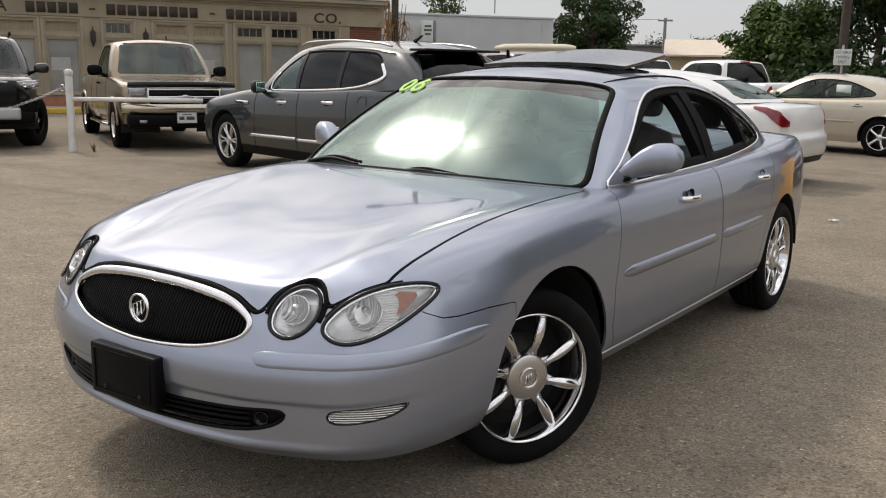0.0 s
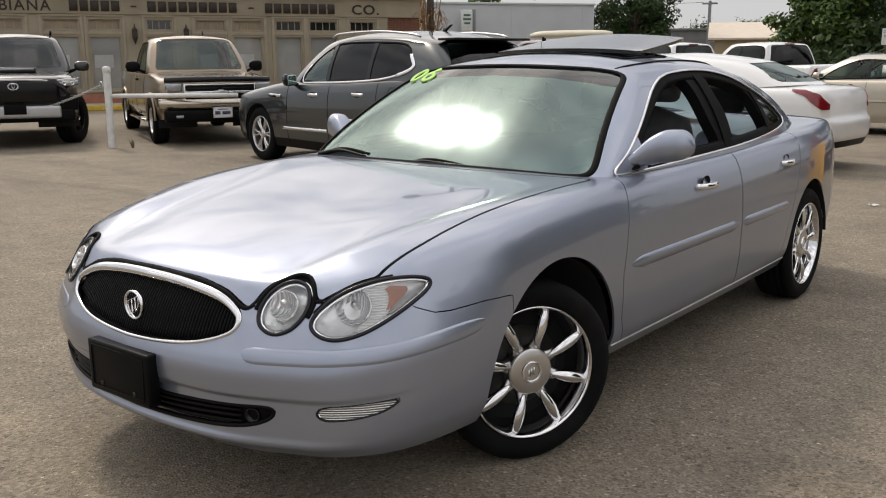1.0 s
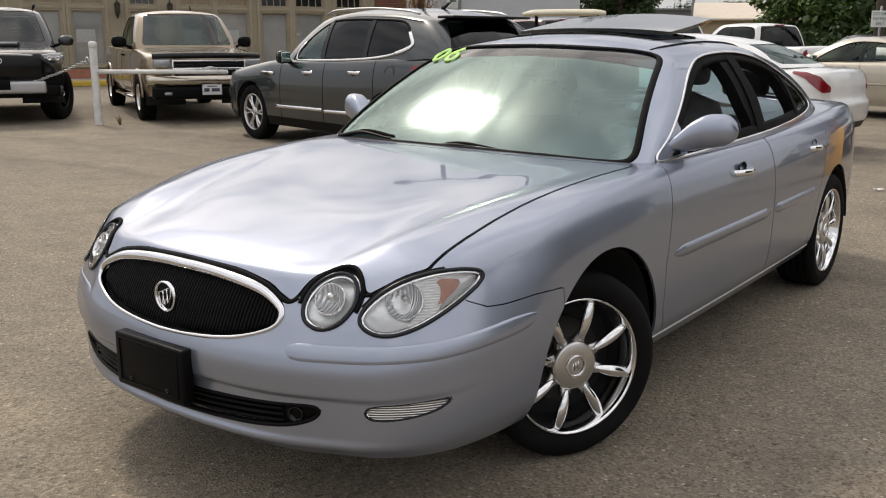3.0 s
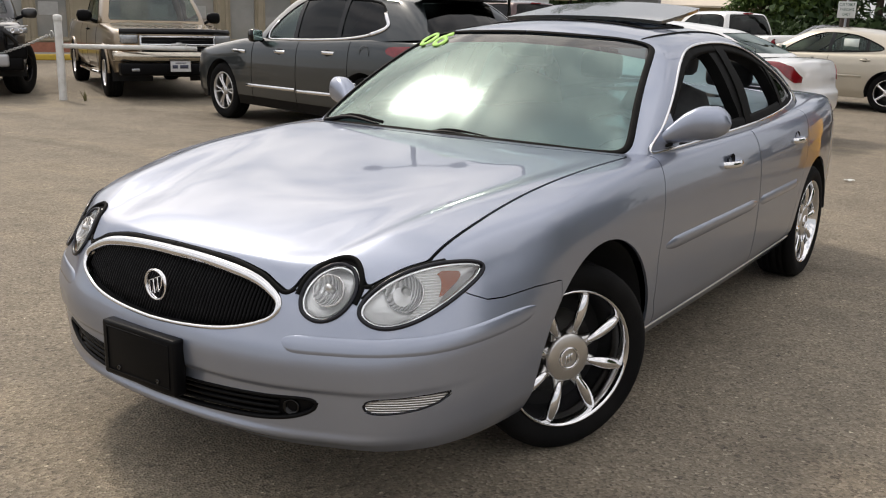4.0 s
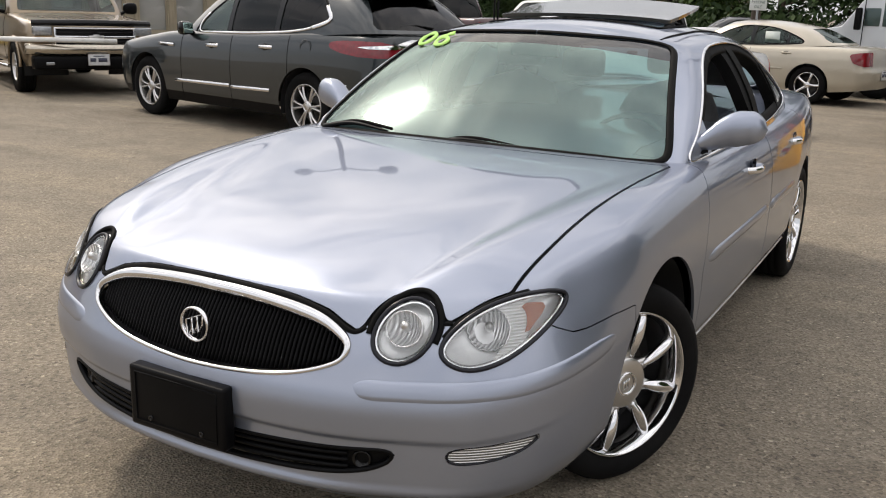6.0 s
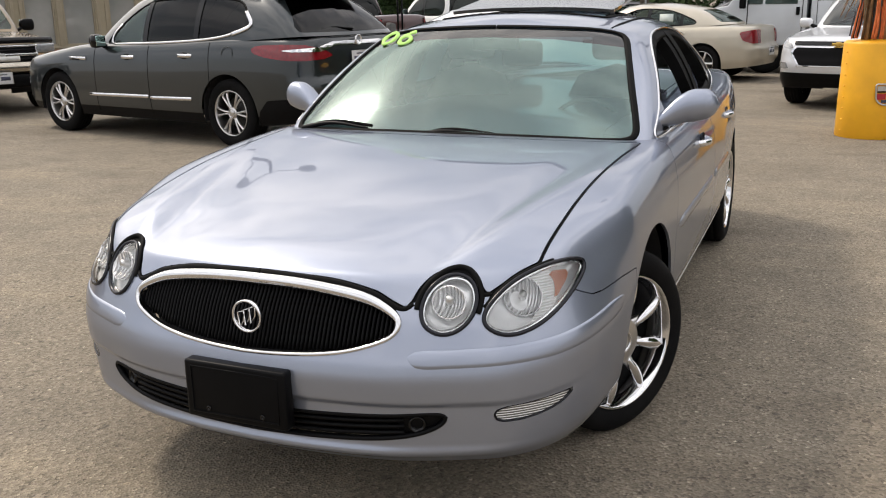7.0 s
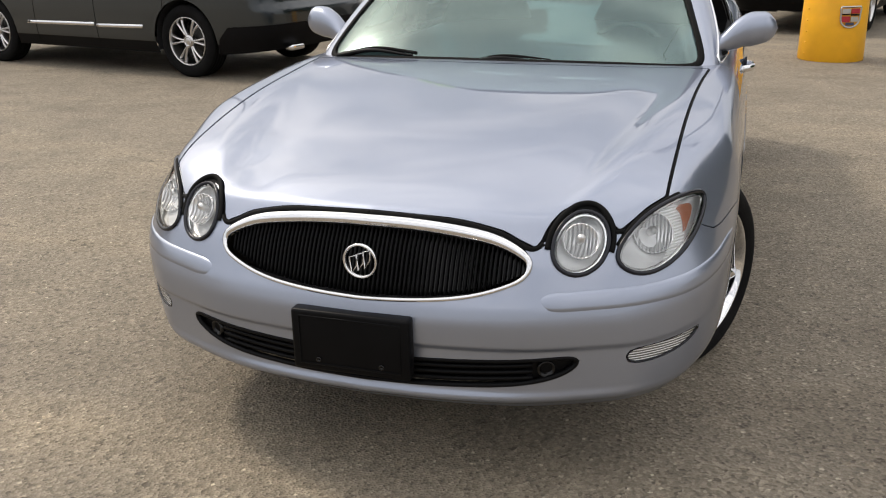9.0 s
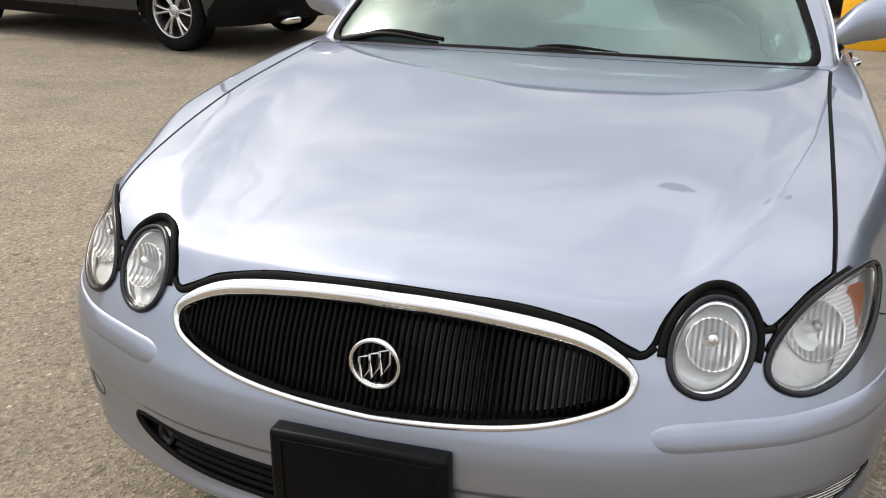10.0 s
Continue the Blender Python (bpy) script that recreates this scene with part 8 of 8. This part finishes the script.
part("eye_ring", moved(lathe([(0.012, 0.05), (0.0, 0.038), (-0.012, 0.05), (0.0, 0.062), (0.012, 0.05)], 20, "y"), Matrix.Translation((-0.09, -0.06, 1.00))), M["galv"], post)
chain = thing("barrier_chain", "slack galvanised chain with a white sleeve, hooked to the post", "chain", pose(-11.04, 5.81, 0))
ends = [np.array((-0.13, -0.09, 0.98)), np.array((-0.50, -0.40, 0.78)), np.array((-1.15, -0.95, 0.53)), np.array((-2.3, -1.95, 0.40))]
pathc = spline(ends, 80)
link_V, link_F = sweep(np.stack([0.030 * np.cos(np.linspace(0, 2 * np.pi, 14, endpoint=False)), 0.016 * np.sin(np.linspace(0, 2 * np.pi, 14, endpoint=False)), np.zeros(14)], 1), ring(0.006, 0.006, 6), np.repeat([[0, 0, 1.0]], 14, 0), True)
link_mesh = make_mesh("link", link_V, link_F, M["galv"])
for k in range(0, 26):
    p0, p1 = pathc[k], pathc[k + 1]
    o = part("link", link_mesh, None, chain)
    d = Vector(p1 - p0).normalized()
    o.matrix_local = Matrix.Translation(Vector(p0)) @ d.to_track_quat("X", "Z").to_matrix().to_4x4() @ Matrix.Rotation(k * math.pi / 2, 4, "X")
part("sleeve", sweep(pathc[22:76], ring(0.027, 0.027, 12)), M["white_pipe"], chain, "white plastic sleeve")
far_post = thing("pipe_post", "weathered white steel pipe post at the end of the chain", "post", pose(-13.40, 3.80, 0))
part("pipe", lathe([(-0.02, 0.083), (1.09, 0.080), (1.138, 0.05), (1.14, 0.001)], 32, "z"), M["white_pipe"], far_post)

weed = thing("weed", "dry weed tuft at the foot of the post", "weed", pose(-10.72, 5.98, 0))
wv, wf = [], []
for k in range(26):
    a, r, h = random.uniform(0, 6.3), random.uniform(0.02, 0.10), random.uniform(0.07, 0.2)
    i = len(wv)
    wv += [(0.02 * math.cos(a + 1.5), 0.02 * math.sin(a + 1.5), 0), (0.012 * math.cos(a), 0.012 * math.sin(a), 0), (r * math.cos(a), r * math.sin(a), h)]
    wf.append((i, i + 1, i + 2, i + 2))
part("blades", (np.array(wv), np.array(wf)), M["weed"], weed, smooth=False)

# ---------------------------------------------------------------- lamp poles in yellow guards, dressed with corn stalks
def lamp_pole(m, label, pole_mat):
    root = thing("lamp_pole", label, "lamp pole", m, "lamp poles on the lot")
    g = part("guard", lathe([(0.0, 0.335), (0.01, 0.345), (0.5, 0.338), (1.00, 0.328), (1.02, 0.322), (1.035, 0.30), (1.05, 0.15), (1.05, 0.09)], 48, "z"), M["yellow"], root, "yellow plastic pole guard")
    for side in (-0.62,):
        for k in range(8):
            a = -1.95 + side
            z = 0.08 + 0.12 * k
            part("rivet", moved(lathe([(0.0, 0.012), (0.006, 0.009), (0.009, 0.001)], 10, "z"), Matrix.Translation((0.340 * math.cos(a), 0.340 * math.sin(a), z)) @ Vector((math.cos(a), math.sin(a), 0)).to_track_quat("Z", "Y").to_matrix().to_4x4()), M["yellow"], g)
    # crest on the guard, as plain blocks
    a = -1.20
    fr = Matrix.Translation((0.352 * math.cos(a), 0.352 * math.sin(a), 0.49)) @ Matrix.Rotation(a + math.pi / 2, 4, "Z")
    V_c, F_c = sweep([(x, 0, z) for x, z in spline([(-0.107, 0.100), (-0.06, 0.104), (0.06, 0.104), (0.107, 0.100), (0.106, 0.03), (0.098, -0.05), (0.06, -0.095), (0, -0.112), (-0.06, -0.095), (-0.098, -0.05), (-0.106, 0.03)], 44, True)], ring(0.010, 0.006, 6), np.repeat([[0, -1.0, 0]], 44, 0), True)
    crest = part("crest", moved((V_c, F_c), fr), M["satin"], root, "small shield crest in coloured blocks")
    for x, z, w, h, mt in ((-0.05, 0.06, 0.09, 0.05, "satin"), (0.05, 0.06, 0.09, 0.05, "red_badge"), (-0.05, 0.025, 0.09, 0.014, "black_gloss"), (0.05, 0.02, 0.09, 0.02, "black_gloss"), (-0.05, -0.025, 0.09, 0.06, "red_badge"), (0.045, -0.025, 0.08, 0.05, "satin"), (0.0, -0.075, 0.09, 0.03, "plate_ink")):
        bmc = box((x - w / 2, -0.004, z - h / 2), (x + w / 2, 0.004, z + h / 2))
        bmc.transform(fr)
        part("block", bmc, M[mt], crest, smooth=False)
    part("pole", lathe([(0.9, 0.085), (3.0, 0.080), (7.4, 0.060)], 20, "z"), pole_mat, root)
    for s in (-1, 1):
        arm = part("arm", sweep([(0, 0, 7.3), (s * 0.5, 0, 7.42), (s * 0.95, 0, 7.42)], ring(0.03, 0.03, 8)), M["steel_pole"], root)
        part("lamp_head", moved(lathe([(-0.12, 0.03), (-0.10, 0.20), (0.0, 0.26), (0.10, 0.20), (0.16, 0.05)], 24, "z"), Matrix.Translation((s * 1.1, 0, 7.42))), M["steel_pole"], arm)
    stalks = thing("corn_stalks", "dried corn stalks tied round the pole with orange ribbon", "decoration", m, "corn stalk bundles")
    rnd = random.Random(5)
    for k in range(26):
        a, r0 = rnd.uniform(0, 6.28), rnd.uniform(0.10, 0.20)
        top = rnd.uniform(2.1, 3.0)
        lean = rnd.uniform(0.0, 0.16)
        pts = [(r0 * math.cos(a), r0 * math.sin(a), 1.04), ((r0 * 0.8) * math.cos(a), r0 * 0.8 * math.sin(a), 1.6), ((r0 + lean) * math.cos(a + 0.2), (r0 + lean) * math.sin(a + 0.2), top)]
        stalk = part("stalk", sweep(spline(pts, 10), ring(0.014, 0.014, 6), taper=np.linspace(1, 0.5, 10)), M["corn"], stalks)
        for _ in range(3):
            t = rnd.uniform(0.25, 0.95)
            b = np.array(pts[0]) * (1 - t) + np.array(pts[2]) * t
            o = a + rnd.uniform(-1.2, 1.2)
            ln = rnd.uniform(0.15, 0.38)
            lp2 = spline([b, b + np.array([math.cos(o) * ln * 0.5, math.sin(o) * ln * 0.5, 0.08]), b + np.array([math.cos(o) * ln, math.sin(o) * ln, -0.22])], 8)
            part("leaf", sweep(lp2, [(-0.022, 0.0), (0, 0.005), (0.022, 0.0), (0, -0.003)], taper=np.linspace(1, 0.2, 8)), M["corn"], stalk)
    for k in range(34):
        a = rnd.choice((-2.6, -1.6, -0.6, 0.5)) + rnd.uniform(-0.16, 0.16)
        r1 = rnd.uniform(0.20, 0.36)
        z0, z1 = rnd.uniform(1.35, 1.75), rnd.uniform(0.88, 1.1)
        mt = M["black_ribbon"] if a < -2.3 and k % 2 else M["orange_ribbon"]
        pts = spline([(0.2 * math.cos(a), 0.2 * math.sin(a), z0), (r1 * math.cos(a + 0.05), r1 * math.sin(a + 0.05), (z0 + z1) / 2), ((r1 + 0.03) * math.cos(a), (r1 + 0.03) * math.sin(a), max(z1, 1.06 if r1 < 0.33 else 0.9))], 8)
        part("ribbon", sweep(pts, [(-0.012, 0.0), (0, 0.003), (0.012, 0.0), (0, -0.003)], np.repeat([[math.cos(a), math.sin(a), 0]], 8, 0), taper=np.linspace(0.7, 1.2, 8)), mt, stalks)
    return root, stalks


lamp_pole(pose(1.86, 8.15, 0), "steel lamp pole in a yellow plastic guard with corn stalks", M["steel_pole"])
lamp_pole(pose(-10.9, 13.9, 0, 0, 0, 25), "steel lamp pole in a yellow guard beside the storefront", M["pole_wood"])

# ---------------------------------------------------------------- distance
gb = thing("grey_building", "pale grey flat-roofed metal-sided building", "building", pose(-20.1, 37.8, 0, 0, 0, 53.5))
part("wall", box((-30, 0.0, 0), (0, 0.3, 3.78)), M["metal_wall"], gb, smooth=False)
part("wall_side", box((-0.3, 0.3, 0), (0, 18, 3.78)), M["metal_wall"], gb, smooth=False)
part("wall_back", box((-30, 18, 0), (0, 18.3, 3.78)), M["metal_wall"], gb, smooth=False)
part("wall_end", box((-30.3, 0, 0), (-30, 18.3, 3.78)), M["metal_wall"], gb, smooth=False)
part("roof", box((-30.3, -0.06, 3.78), (0.06, 18.4, 3.88), 0.02), M["metal_wall"], gb)
for x in np.arange(-29.4, -0.2, 3.6):
    part("panel_rib", box((x - 0.012, -0.012, 0.05), (x + 0.012, 0.0, 3.75)), M["metal_wall"], gb, smooth=False)
for x in (-4.17, -2.31):
    part("mast", sweep([(x, 2.0, 4.1), (x, 2.0, 7.5)], ring(0.03, 0.03, 6)), M["steel_pole"], gb)
bsg = part("hanging_sign", box((-6.86, -0.65, 2.55), (-6.32, -0.45, 3.50), 0.04), M["sign_white"], gb, "white hanging sign with unreadable dark bars")
part("sign_edge", box((-6.31, -0.66, 2.52), (-6.18, -0.44, 3.53), 0.02), M["steel_pole"], bsg)
for z, w in ((3.22, 0.32), (3.04, 0.38), (2.86, 0.28)):
    part("bar", box((-6.59 - w / 2, -0.662, z), (-6.59 + w / 2, -0.65, z + 0.09)), M["sign_ink"], bsg, smooth=False)

bb = thing("block_building", "beige block building with a pale low gable roof", "building", pose(-16.4, 53.0, 0, 0, 0, 22))
part("wall", box((-3.5, 0, 0), (7, 9, 2.3), 0.02), M["beige_wall"], bb, smooth=False)
part("roof", sweep([(-3.9, 4.5, 2.3), (7.4, 4.5, 2.3)], [(5.0, 0.0), (5.0, 0.10), (0, 1.15), (-5.0, 0.10), (-5.0, 0.0)], np.repeat([[0, 0, 1.0]], 2, 0)), M["tan_roof"], bb, smooth=False)
gw = thing("grey_shed", "long grey windowless shed in the distance", "building", pose(-30.5, 66, 0, 0, 0, 20))
part("wall", box((-2, 0, 0), (14, 8, 3.3)), M["grey_wall"], gw, smooth=False)
part("roof", box((-2.2, -0.2, 3.3), (14.2, 8.2, 3.45)), M["grey_wall"], gw, smooth=False)

sg = thing("parking_sign", "white customer parking sign with green words on a post", "sign", pose(-3.55, 23.9, 0, 0, 0, 12))
part("post", sweep([(0, 0.02, 0), (0, 0.02, 2.2)], ring(0.03, 0.03, 8)), M["steel_pole"], sg)
brd = part("board", box((-0.22, -0.02, 1.66), (0.22, 0.0, 2.08), 0.006), M["sign_white"], sg)
for k, wd in enumerate(("CUSTOMER", "PARKING", "ONLY")):
    hw2 = 0.024 * len(wd)
    lettering(wd, -hw2, hw2, 1.965 - 0.125 * k, 2.04 - 0.125 * k, -0.021, brd, M["sign_ink"], 0.003)
up = thing("utility_pole", "tall dark timber utility pole among the trees", "utility pole", pose(-3.72, 24.6, 0))
part("pole", lathe([(0, 0.13), (11, 0.10)], 14, "z"), M["pole_wood"], up)
up2 = thing("utility_pole", "distant utility pole with a cross arm", "utility pole", pose(-26.0, 66.0, 0, 0, 0, 20))
part("pole", lathe([(0, 0.16), (5.4, 0.11)], 12, "z"), M["steel_pole"], up2)
part("cross_arm", box((-0.55, -0.06, 5.15), (0.55, 0.06, 5.28)), M["steel_pole"], up2)
part("wire", sweep(spline([(-0.5, 0, 5.3), (-18, -8, 4.6), (-40, -18, 5.3)], 30), ring(0.012, 0.012, 4)), M["seal"], up2)


# ---------------------------------------------------------------- trees
def tree(x, y, h, w, seed, leaf, trunk_h=0.28, leaves=2600, size=0.22, lean=0.0):
    rnd = np.random.default_rng(seed)
    root = thing("tree", "leafy green tree with a ragged crown" if leaf is M["leaf"] else "dark green leafy tree with a dense crown", "tree", pose(x, y, 0), "trees behind the lot")
    limbs = [sweep(spline([(0, 0, -0.1), (0.1 * lean, 0, h * 0.3), (0.25 * lean, 0.1, h * 0.62), (0.3 * lean, 0.05, h * 0.9)], 14), ring(0.045 * w, 0.045 * w, 9), taper=np.linspace(1, 0.18, 14))]
    clumps = []
    for k in range(26):
        a, t = rnd.uniform(0, 6.28), rnd.uniform(trunk_h, 0.97)
        rad = w / 2 * np.sin(np.pi * np.clip((t - trunk_h * 0.6) / (1.05 - trunk_h * 0.6), 0.03, 1)) ** 0.6 * rnd.uniform(0.55, 1.0)
        z0 = h * (trunk_h * 0.7 + (t - trunk_h) * 0.75)
        tip = np.array([rad * np.cos(a), rad * np.sin(a), h * t])
        limbs.append(sweep(spline([(0, 0, z0), tip * [0.5, 0.5, 1] + [0, 0, -0.1 * h * (1 - t)], tip], 7), ring(0.014 * w, 0.014 * w, 5), taper=np.linspace(1, 0.2, 7)))
        clumps.append((tip, rnd.uniform(0.10, 0.19) * w))
        clumps.append((tip * [0.55, 0.55, 0.97] + rnd.normal(0, 0.05 * w, 3), rnd.uniform(0.12, 0.2) * w))
    part("trunk", merged(*limbs), M["bark"], root)
    n = leaves
    which = rnd.integers(0, len(clumps), n)
    c = np.array([clumps[i][0] for i in which])
    r = np.array([clumps[i][1] for i in which])
    d = rnd.normal(0, 1, (n, 3))
    d /= np.linalg.norm(d, axis=1, keepdims=True)
    p = c + d * (r * rnd.uniform(0.35, 1.15, n) ** 0.6)[:, None] * [1, 1, 0.8]
    nrm = d + rnd.normal(0, 0.5, (n, 3)) + [0, 0, 0.4]
    nrm /= np.linalg.norm(nrm, axis=1, keepdims=True)
    t1 = np.cross(nrm, rnd.normal(0, 1, (n, 3)))
    t1 /= np.linalg.norm(t1, axis=1, keepdims=True)
    t2 = np.cross(nrm, t1)
    s = size * rnd.uniform(0.6, 1.3, n)[:, None]
    V = np.stack([p - t1 * s, p - t2 * s * 0.45 + nrm * s * 0.12, p + t1 * s, p + t2 * s * 0.45 + nrm * s * 0.12], 1).reshape(-1, 3)
    F = np.arange(4 * n).reshape(n, 4)
    part("crown", (V, F), leaf, root, smooth=False)
    return root


for k, (x, y, h, w, dark, nl) in enumerate((
        (-24.5, 51.0, 8.6, 5.4, 1, 9500), (-26.2, 54.0, 4.8, 3.0, 1, 2600),
        (-11.0, 41.5, 4.3, 3.6, 0, 4200), (-9.0, 40.6, 5.0, 4.4, 0, 5200), (-10.2, 43.5, 4.6, 3.6, 1, 3400), (-5.4, 38.2, 7.6, 4.6, 1, 5600), (-1.6, 37.0, 8.6, 6.2, 1, 5600), (2.4, 36.6, 8.2, 6.0, 1, 5200), (6.6, 37.0, 8.0, 6.0, 1, 4200),
        (-40.0, 74.0, 4.2, 6.0, 1, 1500), (-33.0, 80.0, 4.0, 6.0, 1, 1500), (-29.0, 84.0, 4.3, 6.0, 0, 1500), (-34.5, 48.5, 6.4, 4.0, 0, 1500), (-20.0, 86.0, 4.2, 6.0, 1, 1500))):
    tree(x, y, h, w, 20 + k, M["leaf_dark"] if dark else M["leaf"], 0.12 if k < 9 else 0.2, int(nl * 1.9), 0.135)
# unseen trees, mirrored in the doors; set near and tall to darken the flank
def woods(name, x0, y0, x1, y1, h, n, seed):
    rg = np.random.default_rng(seed)
    t = rg.uniform(0, 1, n)
    hh = h * (0.72 + 0.28 * np.sin(t * 23 + seed) * np.sin(t * 9 + 1))
    p = np.stack([x0 + (x1 - x0) * t + rg.normal(0, 1.2, n), y0 + (y1 - y0) * t + rg.normal(0, 1.2, n), hh * rg.uniform(0, 1, n) ** 0.7], 1)
    nr = rg.normal(0, 1, (n, 3))
    nr /= np.linalg.norm(nr, axis=1, keepdims=True)
    a = np.cross(nr, rg.normal(0, 1, (n, 3)))
    a /= np.linalg.norm(a, axis=1, keepdims=True)
    b = np.cross(nr, a)
    s = 0.42 * rg.uniform(0.6, 1.3, n)[:, None]
    V = np.stack([p - a * s, p - b * s * 0.6, p + a * s, p + b * s * 0.6], 1).reshape(-1, 3)
    tagged(part(name, (V, np.arange(4 * n).reshape(n, 4)), M["leaf_dark"], smooth=False), "dense dark green trees out of view beside the lot", "woods", kind="stuff")


woods("woods", 19, 30, 17.2, 8, 12.5, 13000, 3)
# undergrowth at the lot's edge
rnd = np.random.default_rng(77)
n = 9000
p = np.stack([rnd.uniform(-9.3, 12, n), 35.6 + rnd.uniform(-0.8, 1.2, n), np.abs(rnd.normal(0, 0.9, n))], 1)
nr = rnd.normal(0, 1, (n, 3)) + [0, -0.6, 0.3]
nr /= np.linalg.norm(nr, axis=1, keepdims=True)
t1 = np.cross(nr, rnd.normal(0, 1, (n, 3)))
t1 /= np.linalg.norm(t1, axis=1, keepdims=True)
t2 = np.cross(nr, t1)
s = 0.17 * rnd.uniform(0.6, 1.3, n)[:, None]
V = np.stack([p - t1 * s, p - t2 * s * 0.5, p + t1 * s, p + t2 * s * 0.5], 1).reshape(-1, 3)
hedge = part("hedge", (V, np.arange(4 * n).reshape(n, 4)), M["leaf_dark"], smooth=False)
tagged(hedge, "dark tangled undergrowth along the lot's far edge", "hedge", kind="stuff")
